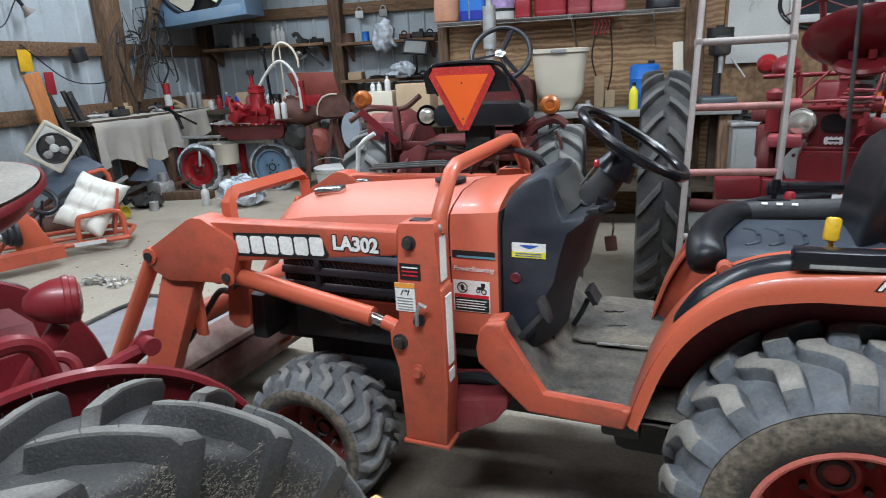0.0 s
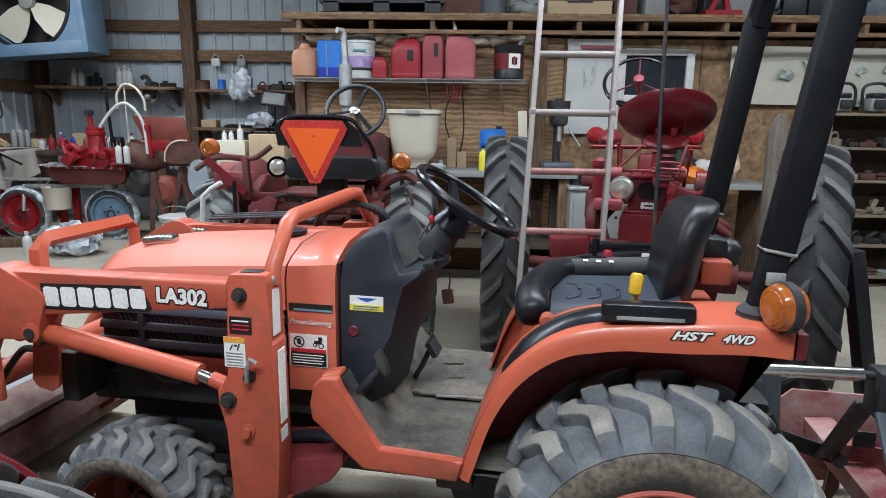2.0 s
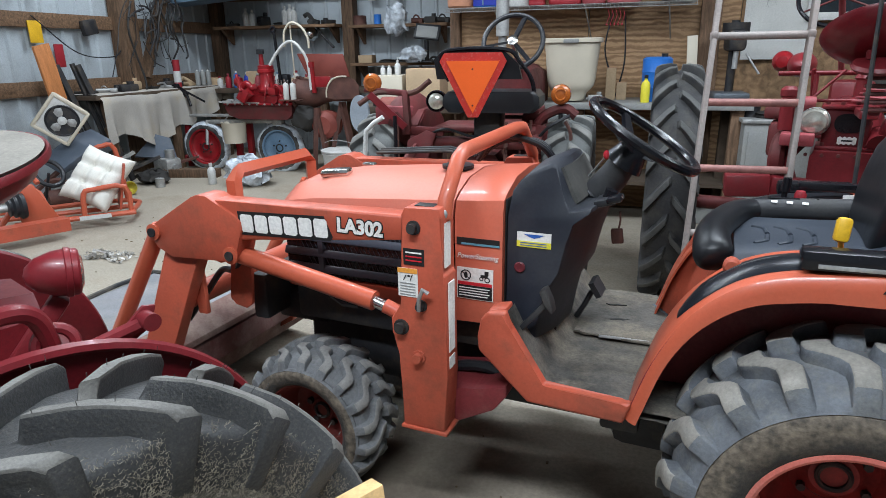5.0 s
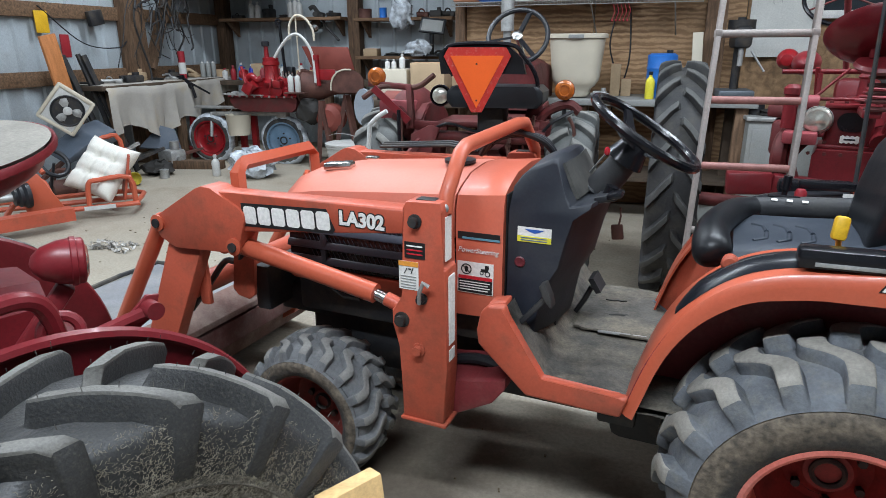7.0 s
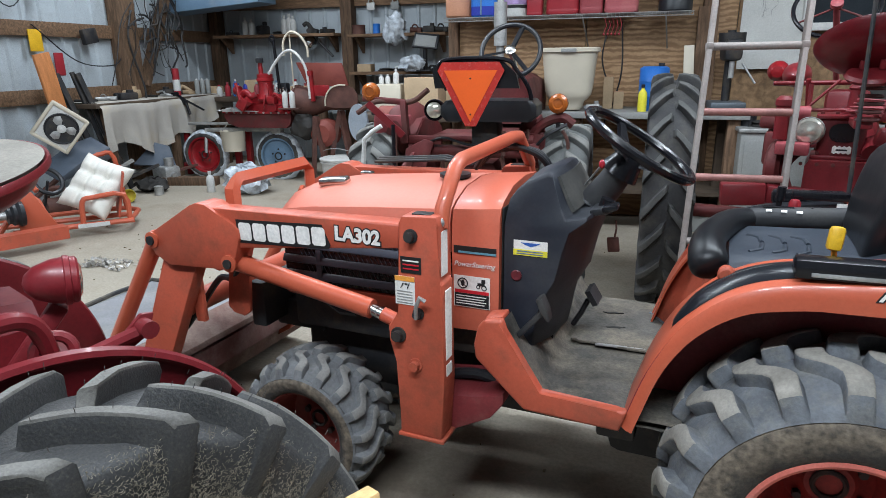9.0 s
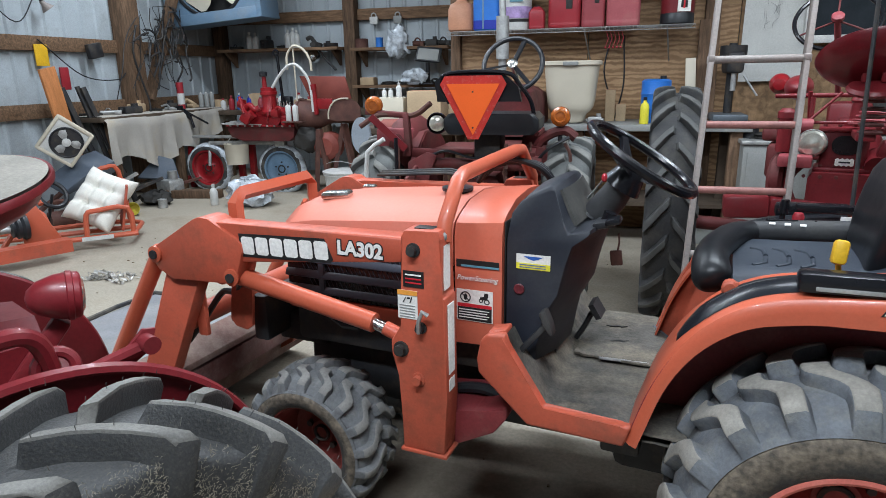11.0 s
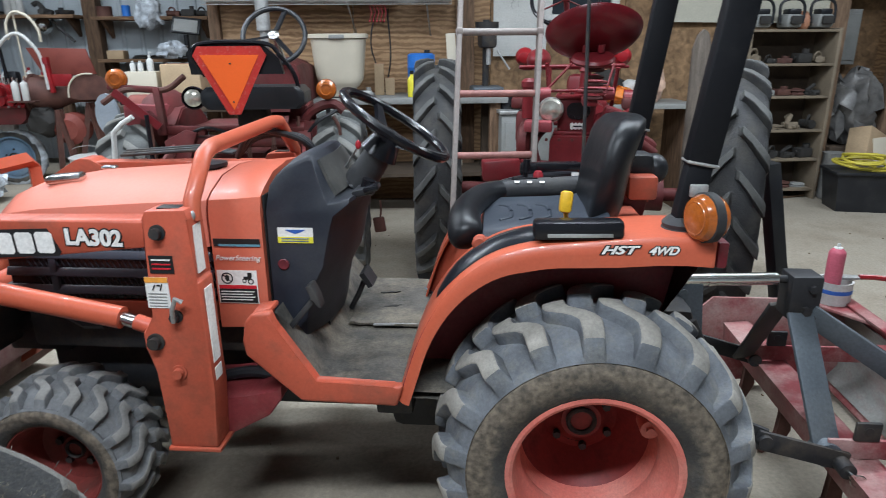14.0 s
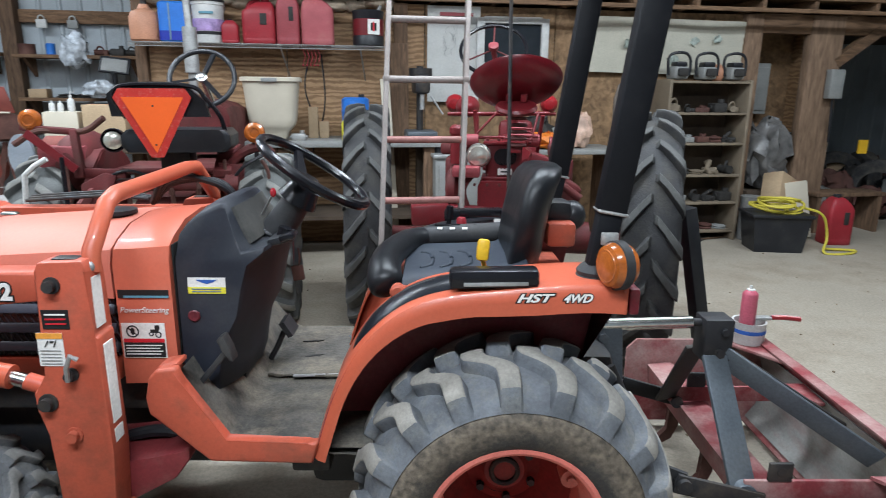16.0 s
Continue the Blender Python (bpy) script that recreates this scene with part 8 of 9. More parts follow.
for side_ in (1, -1):
    for j in range(N + 1):
        row = []
        for i in range(N + 1):
            u, v = i / N * 2 - 1, j / N * 2 - 1
            puff = (1 - abs(u) ** 5) * (1 - abs(v) ** 5)
            seam = [math.exp(-((abs(q) - 0.34) / 0.10) ** 2) for q in (u, v)]
            tuft = 1 - 0.34 * (seam[0] + seam[1]) - 0.30 * seam[0] * seam[1]
            row.append((u * 0.262 * (0.93 + 0.08 * v * v), side_ * 0.105 * puff**0.5 * max(0.2, tuft) + 0.02 * math.sin(v * 2), v * 0.222 * (0.93 + 0.08 * u * u)))
        secs.append(row if side_ > 0 else row)
half = len(secs) // 2
C.loft(secs[:half], closed=False)
C.loft(secs[half:], closed=False)
bmesh.ops.remove_doubles(C.bm, verts=C.bm.verts, dist=0.0015)
solid("seat_cushion", C, CUSHION, "square cream tufted cushion propped in the kart", "cushion", axes((-3.825, 5.03, 0.39), (0.08, 0.29, 0.33), (-0.39, -0.05, 0.215)), angle=80)
solid("yellow_cup", B().lathe([(0.05, 0), (0.07, 0.1), (0.066, 0.1), (0.046, 0.01), (0, 0.01)], (0, 0, 0), "z", 20), YELLOW_HOSE, "small yellow cup lying on the floor", "cup", pose(-4.45, 6.1, 0.06, 80, 0, 30))
rag(pose(-4.6, 6.6, 0), (0.35, 0.3, 0.16), DARK, "black tool case open on the floor", "tool_case", "tool case", 77)
tin(pose(-4.38, 6.45, 0), 0.10, 0.05, GALV, "small shiny tin on the floor")
leaf = B()
r = random.Random(9)
for i in range(150):
    a, q = r.uniform(0, 2 * math.pi), r.random() ** 0.7
    c = Vector((-3.0 + 0.24 * q * math.cos(a), 4.16 + 0.10 * q * math.sin(a) + 0.05 * math.sin(3 * a), 0.004 + 0.045 * (1 - q) * r.random()))
    u = Vector((r.uniform(-1, 1), r.uniform(-1, 1), r.uniform(-0.7, 0.7))).normalized() * r.uniform(0.008, 0.032)
    w = Vector((r.uniform(-1, 1), r.uniform(-1, 1), r.uniform(-0.7, 0.7))).normalized() * r.uniform(0.006, 0.022)
    k = u.cross(w).normalized() * r.uniform(0.002, 0.008)
    pts = [c - u, c + w + k, c + u, c - w + k]
    lowest = min(p.z for p in pts)
    if lowest < 0.003:
        pts = [p + Vector((0, 0, 0.003 - lowest)) for p in pts]
    leaf.bm.faces.new([leaf.bm.verts.new(p) for p in pts])
solid("litter_heap", leaf, mat("torn_litter", (0.42, 0.40, 0.37), 0.8, var=0.6, scale=30, dirt=(0.10, 0.09, 0.075), dirt_amt=0.6, dscale=18, speck=0.0), "small heap of torn grey paper, foil and dry leaves on the floor", "litter", kind="stuff", angle=10)
t = thing("rubber_sheet", "grey rubber sheet on the floor with a black turned-up edge", "rubber sheet")
part("sheet", B().prism([(-2.46, 3.36), (-2.40, 3.92), (-1.50, 3.86), (-1.35, 2.80), (-1.95, 2.72)], 0.001, 0.012, plane="xy"), SHEET_GREY, t)
part("edge", B().tube([(-1.98, 2.72, 0.016), (-2.25, 3.05, 0.018), (-2.465, 3.36, 0.022), (-2.44, 3.62, 0.028), (-2.405, 3.92, 0.020), (-2.0, 3.90, 0.016)], 0.014, 6), RUBBER_DARK, t, "black turned-up edge")

solid("storage_box", B().box((0, 0, 0.075), (0.72, 0.42, 0.15), bev=0.008), GREY_PAINT, "low pale grey box on the floor by the plywood wall", "box", pose(1.40, 6.26, 0))
pp = thing("paper_sheet", "white paper sheet with yellow print on a grey box", "paper", pose(1.30, 6.25, 0.151, 0, 0, 12))
part("sheet", B().box((0, 0, 0.002), (0.30, 0.42, 0.004)), WHITE, pp)
for i in range(3):
    part("print", B().box((-0.05 + 0.02 * i, 0.10 - 0.09 * i, 0.0046), (0.12, 0.05, 0.001), rot=(0, 0, 20)), YEL_INK if i != 1 else ORANGE_INK, pp)

# ---- split tractor front end on stands ----
F = thing("front_axle_assembly", "red tractor front axle with two wrapped wheels", "tractor front axle", pose(-4.07, 7.62, 0, 0, 0, 3))
for x, paint in ((-0.47, RED_BRIGHT), (0.55, FAN_BLUE)):
    w = wheel("front_wheel", F, x, 0, 0.29, 0.285, 0.13, 0.21, 1, 0.004, 0.01, 0.1, RUBBER_DARK, paint, 0.03, -1, hub_r=0.05, bolts=5)
    part("wrap_film", B().torus((0, 0, 0), (0, 1, 0), 0.262, 0.055, 40, 12).jitter(0.018, 16), FILM, w, "clear crinkled masking film round the tyre", angle=80)
part("axle_beam", B().bar((-0.42, 0, 0.60), (0.62, 0, 0.62), 0.08, 0.05, bev=0.01).cyl((-0.42, -0.02, 0.62), (-0.42, -0.08, 0.32), 0.02).box((0.55, 0, 0.62), (0.14, 0.12, 0.12), bev=0.03), GALV, F, "grey steel axle beam")
part("tray", B().box((0.1, 0.0, 0.68), (1.5, 0.1, 0.03), bev=0.005), GALV, F)
t = thing("hung_pail", "cream pail hung on the axle", "bucket", pose(-4.06, 7.50, 0.36))
part("body", B().lathe([(0.13, 0), (0.15, 0.24), (0.155, 0.25), (0.14, 0.24), (0, 0.02)], (0, 0, 0), "z", 24), CREAM, t)
part("bail", B().tube([(-0.15, 0, 0.24), (0, 0, 0.36), (0.15, 0, 0.24)], 0.006, 6, smooth=5), GALV, t)
for x in (-4.17, -4.0):
    solid("jack_stand", B().box((0, 0, 0.30), (0.07, 0.07, 0.60), bev=0.006).box((0, 0, 0.01), (0.22, 0.22, 0.02), bev=0.004), RED_BRIGHT, "red square steel stand on the floor", "jack stand", pose(x, 7.75, 0), "stands under the front axle")
t = thing("work_stand", "red post stand with a black clamp head", "stand", pose(-4.93, 7.74, 0))
part("post", B().box((0.02, 0, 0.45), (0.06, 0.06, 0.90), rot=(0, 2, 0), bev=0.008), RED_BRIGHT, t)
part("clamp_head", B().box((0.03, -0.02, 0.96), (0.16, 0.07, 0.07), rot=(0, 34, 0), bev=0.02).box((-0.04, -0.05, 1.03), (0.09, 0.06, 0.06), rot=(0, -10, 0), bev=0.015).cyl((0.10, -0.04, 0.93), (0.14, -0.04, 0.78), 0.018).cyl((0.08, -0.04, 0.97), (0.36, -0.05, 0.84), 0.013).cyl((-0.07, -0.05, 1.03), (-0.08, -0.05, 0.86), 0.018), GLOSS_BLACK, t)
part("caster", B().cyl((-0.05, -0.25, 0.04), (-0.02, -0.25, 0.04), 0.04), BLACK, t)
part("foot", B().bar((-0.42, -0.22, 0.14), (0.1, 0.0, 0.12), 0.08, 0.06, bev=0.008).cyl((-0.40, -0.21, 0), (-0.40, -0.21, 0.14), 0.03), RED_BRIGHT, t)
solid("wood_plank", B().box((0, 0, 0.05), (0.66, 0.12, 0.10), bev=0.004), TIMBER, "short grey wood plank on the floor", "wood plank", pose(-4.4, 7.05, 0, 0, 0, 12))
bottle(pose(-3.89, 6.71, 0), 0.24, 0.045, WHITE_P, WHITE_P, "white bottle standing on the floor")
rag(pose(-3.44, 6.75, 0), (0.5, 0.4, 0.32), FILM, "crumpled pale blue plastic on the floor", "plastic_wrap", "plastic wrap", 88)
pail(pose(-2.5, 7.3, 0), 0.26, 0.35, WHITE_P, "wide white tub on the floor", lid=WHITE_P)

# ---- red tractor chassis being rebuilt ----
R = thing("tractor_chassis", "red tractor engine and chassis on stands", "tractor chassis", pose(-3.62, 7.6, 0))
part("oil_pan", B().loft([[(x0 + k * 0.5, -0.17, z), (x1, -0.17, z), (x1, 0.17, z), (x0 + k * 0.5, 0.17, z)] for x0, x1, k, z in ((-0.30, 0.34, 0.0, 0.655), (-0.44, 0.40, 0.0, 0.70), (-0.49, 0.42, 0.0, 0.79), (-0.47, 0.41, 0.0, 0.83))]), RED_DULL, R, "dull red boat-shaped oil pan")
part("pan_flange", B().box((-0.03, 0, 0.835), (0.92, 0.40, 0.022), bev=0.004), RED_BRIGHT, R)
for i in range(9):
    part("bolt", B().cyl((-0.42 + 0.1 * i, -0.20, 0.836), (-0.42 + 0.1 * i, -0.214, 0.836), 0.013, seg=6), GALV, R)
part("engine_block", B().loft([[(x, y * k, z) for x, y in ((-0.20, -0.17), (0.38, -0.17), (0.38, 0.17), (-0.20, 0.17))] for k, z in ((1.0, 0.845), (1.0, 0.93), (0.85, 0.95), (0.85, 1.05))]), RED_BRIGHT, R, "freshly painted red engine block")
part("filler_tower", B().lathe([(0.10, 0.98), (0.104, 1.0), (0.088, 1.03), (0.086, 1.19), (0.10, 1.20), (0.10, 1.23), (0.090, 1.235), (0.092, 1.275), (0.06, 1.285), (0.0, 1.285)], (0.095, -0.13, 0), "z", 24), RED_BRIGHT, R, "glossy red filler tower")
part("filler_neck", B().cyl((0.05, -0.13, 1.28), (0.045, -0.13, 1.42), 0.028, 0.024), RED_BRIGHT, R)
part("black_cap", B().lathe([(0.03, 0), (0.046, 0.004), (0.046, 0.05), (0.03, 0.06), (0, 0.06)], (0.044, -0.13, 1.405), "z", 10), BLACK, R)
part("manifold", B().tube([(-0.24, -0.20, 1.10), (-0.20, -0.22, 1.03), (-0.12, -0.23, 1.08), (-0.06, -0.22, 1.03), (0.0, -0.20, 1.05)], 0.036, 10, smooth=5).cyl((-0.27, -0.20, 1.10), (-0.21, -0.20, 1.09), 0.055), RED_BRIGHT, R)
part("starter", B().cyl((-0.20, -0.25, 0.90), (-0.06, -0.25, 0.99), 0.052).cyl((-0.17, -0.25, 1.0), (-0.24, -0.24, 1.18), 0.018).box((-0.15, -0.28, 0.94), (0.12, 0.05, 0.14), rot=(0, 32, 0), bev=0.012).cyl((-0.19, -0.29, 1.10), (-0.155, -0.31, 0.99), 0.016), RED_BRIGHT, R)
part("pump", B().cyl((0.22, -0.24, 0.90), (0.22, -0.16, 0.90), 0.055).box((0.22, -0.22, 0.985), (0.10, 0.10, 0.09), bev=0.015).tube([(0.24, -0.25, 1.02), (0.29, -0.27, 1.06), (0.34, -0.24, 1.0), (0.36, -0.20, 0.92)], 0.017, 8, smooth=4).cyl((0.33, -0.2, 0.88), (0.33, -0.25, 0.88), 0.036), RED_BRIGHT, R)
part("fuel_line", B().tube([(0.18, -0.22, 1.02), (0.20, -0.26, 1.12), (0.17, -0.24, 1.18)], 0.008, 6, smooth=4).tube([(0.10, -0.24, 0.88), (0.14, -0.27, 0.96), (0.13, -0.22, 1.04)], 0.010, 6, smooth=4), RED_BRIGHT, R)
for i in range(5):
    part("stud", B().cyl((0.20 + 0.04 * i, -0.12, 1.05), (0.20 + 0.04 * i, -0.12, 1.11 + 0.015 * (i % 2)), 0.011), CHROME, R)
part("magneto", B().box((0.27, -0.02, 1.12), (0.13, 0.10, 0.11), bev=0.02), BLACK, R)
part("wrench", B().bar((-0.48, -0.23, 0.86), (0.02, -0.23, 0.853), 0.028, 0.010).torus((-0.50, -0.23, 0.86), (0, 0, 1), 0.024, 0.008, 16, 6), GALV, R)
part("loose_tool", B().bar((-0.44, -0.26, 0.865), (-0.20, -0.22, 0.862), 0.04, 0.03).cyl((-0.42, -0.2, 0.87), (-0.30, -0.26, 0.88), 0.02), GALV, R, "chrome tools lying on the flange")
part("bell_housing", B().lathe([(0.0, 0.42), (0.19, 0.42), (0.205, 0.43), (0.205, 0.46), (0.19, 0.47), (0.175, 0.56), (0.14, 0.70), (0.10, 0.80), (0.085, 0.87), (0.085, 1.18)], (0, 0, 0.945), "x", 30), RUST, R, "brown unpainted bell housing and axle tube")
for i in range(10):
    a = 2 * math.pi * i / 10
    part("bolt", B().cyl((0.465, 0.192 * math.cos(a), 0.945 + 0.192 * math.sin(a)), (0.485, 0.192 * math.cos(a), 0.945 + 0.192 * math.sin(a)), 0.010, seg=6), RUST, R)
part("seat_plate", B().prism([(0.44, 1.405), (1.03, 1.392), (1.10, 1.14), (0.58, 1.115)], 0.0, 0.02, bev=0.008), PRIMER_RED, R, "rust-red sheet steel plate")
part("stay", B().cyl((0.45, -0.1, 0.98), (0.44, -0.1, 1.74), 0.009), CREAM, R)
part("post", B().cyl((0.72, -0.16, 0.97), (0.705, -0.16, 1.27), 0.028).cyl((0.70, -0.16, 1.25), (0.695, -0.16, 1.31), 0.04, seg=8), RED_BRIGHT, R)
part("black_lever", B().cyl((0.27, -0.1, 0.95), (0.23, -0.1, 1.64), 0.017).torus((0.215, -0.1, 1.67), (0, 1, 0), 0.03, 0.013, 16, 6), GLOSS_BLACK, R)
part("bag", B().ball((0.55, -0.12, 0.67), (0.15, 0.13, 0.15), 22).jitter(0.07, 9), DARK, R, "dark greasy rag bundle hung under the housing")
part("brake_drum", B().lathe([(0.0, 0), (0.10, 0), (0.12, 0.02), (0.16, 0.05), (0.165, 0.20), (0.15, 0.22), (0.0, 0.22)], (0.82, -0.22, 0.60), "y", 26), PRIMER_RED, R, "rusty red brake drum housing")
part("stand_leg", B().bar((0.745, -0.2, 0.80), (0.69, -0.24, 0.0), 0.05, 0.05).bar((0.76, -0.2, 0.80), (0.90, -0.24, 0.0), 0.05, 0.05), RUST, R)
part("stand_leg", B().bar((1.02, -0.1, 0.86), (0.90, -0.16, 0.28), 0.07, 0.05).bar((1.03, -0.1, 0.86), (1.16, -0.16, 0.28), 0.07, 0.05).box((1.03, -0.1, 0.26), (0.36, 0.2, 0.04), bev=0.008).box((1.03, -0.1, 0.12), (0.2, 0.2, 0.24), bev=0.01), RUST, R)
part("white_hoop", B().tube([(0.36, -0.12, 1.48), (0.37, -0.12, 1.64), (0.46, -0.12, 1.74), (0.58, -0.12, 1.70), (0.66, -0.12, 1.58), (0.67, -0.12, 1.46)], 0.014, 8, smooth=6), CREAM, R, "pale bent pipe hoop")
part("white_hoop", B().tube([(0.19, -0.2, 1.28), (0.30, -0.2, 1.42), (0.40, -0.2, 1.51), (0.50, -0.2, 1.535), (0.60, -0.2, 1.46), (0.67, -0.18, 1.30), (0.69, -0.18, 1.00)], 0.017, 8, smooth=6), WHITE_P, R)
pan = [(0.92, 0.925), (0.925, 1.0), (0.955, 1.07), (1.01, 1.125), (1.09, 1.152), (1.18, 1.152), (1.27, 1.12), (1.32, 1.05), (1.32, 0.96), (1.22, 0.905), (1.02, 0.90)]
part("dish", B().loft([[(1.11 + (x - 1.11) * k, -0.27 + dy, 1.02 + (z - 1.02) * k) for x, z in pan] for k, dy in ((1.0, 0.0), (0.99, 0.02), (0.7, 0.07), (0.1, 0.09))]), RUST, R, "dark dished steel seat pan")
part("dish_rim", B().tube([(x, -0.272, z) for x, z in pan[:6]], 0.009, 8, smooth=4), CREAM, R, "pale worn rim")
part("red_name_plate", B().box((0.83, -0.16, 1.09), (0.20, 0.02, 0.12), bev=0.004), RED_BRIGHT, R)
part("can_shelf", B().box((0.47, -0.27, 0.89), (0.26, 0.10, 0.016), bev=0.003), RUST, R)
for x in (0.3, 0.4):
    spray_can(pose(-3.47 + x * 0.9, 7.32, 0.90), WHITE_P, WHITE_P, "white spray can standing on the chassis", 0.19)
solid("fender_shell", B().loft([[(x, y, z) for x, z in ((0.075 * math.cos(a), 0.135 * math.sin(a)) for a in [2 * math.pi * i / 20 for i in range(20)])] for y in (0, 0.03)]), SHELL_GREY, "pale grey-blue fender shell hung on the tractor", "fender", pose(-1.32, 5.0, 0.97))
solid("fender_stand", B().box((0, 0.05, 0.41), (0.10, 0.08, 0.82), bev=0.01), RUST, "dark stand under the fender shell", "stand", pose(-1.32, 5.0, 0))

# ---- blue ventilator fan ----
V = thing("wall_fan", "large pale blue square ventilator fan hung high", "fan", pose(-4.62, 8.35, 2.09, 0, -4, 0))
part("case", B().box((-0.67, 0, 0.62), (0.08, 0.45, 1.24), bev=0.01).box((0.67, 0, 0.62), (0.08, 0.45, 1.24), bev=0.01).box((0, 0, 0.07), (1.3, 0.45, 0.14), bev=0.01).box((0, 0, 1.2), (1.3, 0.45, 0.1), bev=0.01), FAN_BLUE, V)
b = B()
def sq(a):
    k = 0.66 / max(abs(math.cos(a)), abs(math.sin(a)))
    return (k * math.cos(a), k * math.sin(a))
ring_in = [(0.55 * math.cos(2 * math.pi * i / 40), -0.2, 0.63 + 0.55 * math.sin(2 * math.pi * i / 40)) for i in range(40)]
ring_out = [(sq(2 * math.pi * i / 40)[0], -0.2, 0.63 + 0.9 * sq(2 * math.pi * i / 40)[1]) for i in range(40)]
deep = [(x, -0.06, z) for x, _, z in ring_in]
part("front_plate", b.loft([ring_out, ring_in, deep], caps=False), FAN_BLUE, V)
part("ring", B().torus((0, -0.2, 0.63), (0, 1, 0), 0.55, 0.022, 48, 8), BLACK, V)
part("back", B().box((0, 0.15, 0.63), (1.3, 0.02, 1.2)), DARK, V)
for i in range(4):
    a = radians(48 + 90 * i)
    d = Vector((math.cos(a), 0, math.sin(a)))
    q = Vector((-d.z, 0, d.x))
    c = Vector((0, -0.10, 0.63))
    part("blade", B().loft([[tuple(c + d * r + q * (w * u) + Vector((0, 0.10 * u * w * 4, 0))) for u in (-1, -0.4, 0.4, 1)] + [tuple(c + d * r + q * (w * u) + Vector((0, 0.10 * u * w * 4 + 0.006, 0))) for u in (1, 0.4, -0.4, -1)] for r, w in ((0.08, 0.05), (0.2, 0.11), (0.38, 0.15), (0.48, 0.14), (0.52, 0.10))]), CREAM, V, "pale fan blade")
part("hub", B().lathe([(0.09, 0), (0.085, -0.05), (0, -0.06)], (0, -0.1, 0.63), "y", 20), GREY_PAINT, V)
for x in (-0.5, 0.5):
    part("hanger", B().cyl((x, 0.1, 1.2), (x, 0.1, 1.62), 0.02), BLACK_STEEL, V)

# ---- plywood wall: wire shelf with cans ----
ws = thing("wire_shelf", "wire shelf along the plywood wall", "shelf")
for y in (6.18, 6.28, 6.38, 6.48):
    part("wire", B().cyl((-0.97, y, 1.75), (1.06, y, 1.75), 0.004, seg=6), GALV, ws)
part("wire", B().cyl((-0.97, 6.17, 1.72), (1.06, 6.17, 1.72), 0.004, seg=6), GALV, ws)
me = finish(B().cyl((0, 6.17, 1.752), (0, 6.52, 1.752), 0.002, seg=5).cyl((0, 6.17, 1.752), (0, 6.17, 1.72), 0.002, seg=5).bm, "cross_wire", GALV)
for i in range(66):
    share("cross_wire", me, ws, pose(-0.96 + i * 0.031, 0, 0))
for x in (-0.55, 0.2, 0.85):
    part("strut", B().cyl((x, 6.18, 1.74), (x + 0.05, 6.53, 1.48), 0.006, seg=6), GALV, ws)
jug = thing("round_jug", "tan round-shouldered plastic jug on the wire shelf", "jug", pose(-0.87, 6.34, 1.757))
part("body", B().lathe([(0.10, 0), (0.118, 0.015), (0.122, 0.05), (0.120, 0.19), (0.10, 0.23), (0.05, 0.255), (0.035, 0.29), (0, 0.29)], (0, 0, 0), "z", 32), TAN_P, jug)
part("cap", B().cyl((0, 0, 0.28), (0, 0, 0.32), 0.024), DARK, jug)
cube = thing("water_cube", "translucent blue square water container on the wire shelf", "water container", pose(-0.635, 6.34, 1.757))
part("tank", B().loft([round_rect(0.105, 0.10, 0.0), round_rect(0.115, 0.11, 0.012), round_rect(0.115, 0.11, 0.295), round_rect(0.10, 0.095, 0.31)]), BLUE_P, cube)
part("water_level", B().loft([round_rect(0.1165, 0.1115, 0.012), round_rect(0.1165, 0.1115, 0.085)]), DARK_BLUE, cube, "darker liquid in the lower part")
part("seam", B().box((-0.02, -0.112, 0.155), (0.014, 0.006, 0.28), bev=0.002), FAN_BLUE, cube)
wp = pail(pose(-0.375, 6.33, 1.757), 0.128, 0.34, WHITE_P, "white plastic pail with a lavender label", None, BLACK)
part("label_band", B().lathe([(0.1205, 0.09), (0.1215, 0.092), (0.1245, 0.18), (0.1235, 0.183)], (0, 0, 0), "z", 28, caps=False), mat("lavender_label", (0.34, 0.24, 0.44), 0.5, var=0.4, scale=14), wp)
part("text_bar", B().box((0.01, -0.127, 0.228), (0.11, 0.008, 0.018)), TEAL_INK, wp)
part("base_band", B().lathe([(0.117, 0.062), (0.1205, 0.063), (0.1215, 0.085), (0.119, 0.086)], (0, 0, 0), "z", 28, caps=False), INK, wp)
gas_can(pose(-0.20, 6.30, 1.757), 0.135, 0.12, 0.20, RED_P, "small red plastic fuel can", BLACK, 0.0, False)
gas_can(pose(0.03, 6.34, 1.757), 0.27, 0.2, 0.37, RED_P, "red fuel can with a moulded handle", RED_P, 0.25)
gas_can(pose(0.265, 6.33, 1.757), 0.19, 0.18, 0.46, PINK_P, "tall sun-faded red fuel can", PINK_P, 0.0)
gas_can(pose(0.505, 6.33, 1.757), 0.27, 0.2, 0.42, CAN_PINK, "pinkish red fuel can with pale spout", CREAM, -0.2, False, True)
ih = thing("oil_pail", "dark red and black oil pail with a white badge", "oil pail", pose(0.925, 6.30, 1.757))
part("body", B().lathe([(0.125, 0), (0.13, 0.006), (0.13, 0.075), (0.127, 0.08), (0.127, 0.215), (0.13, 0.22), (0.13, 0.262), (0.134, 0.268), (0.134, 0.278), (0.12, 0.285), (0, 0.285)], (0, 0, 0), "z", 32), BLACK, ih)
part("red_band", B().lathe([(0.1272, 0.082), (0.1285, 0.083), (0.1285, 0.212), (0.1272, 0.213)], (0, 0, 0), "z", 32, caps=False), RED, ih)
part("spout", B().cyl((0.08, 0, 0.28), (0.11, -0.02, 0.325), 0.016), GALV, ih)
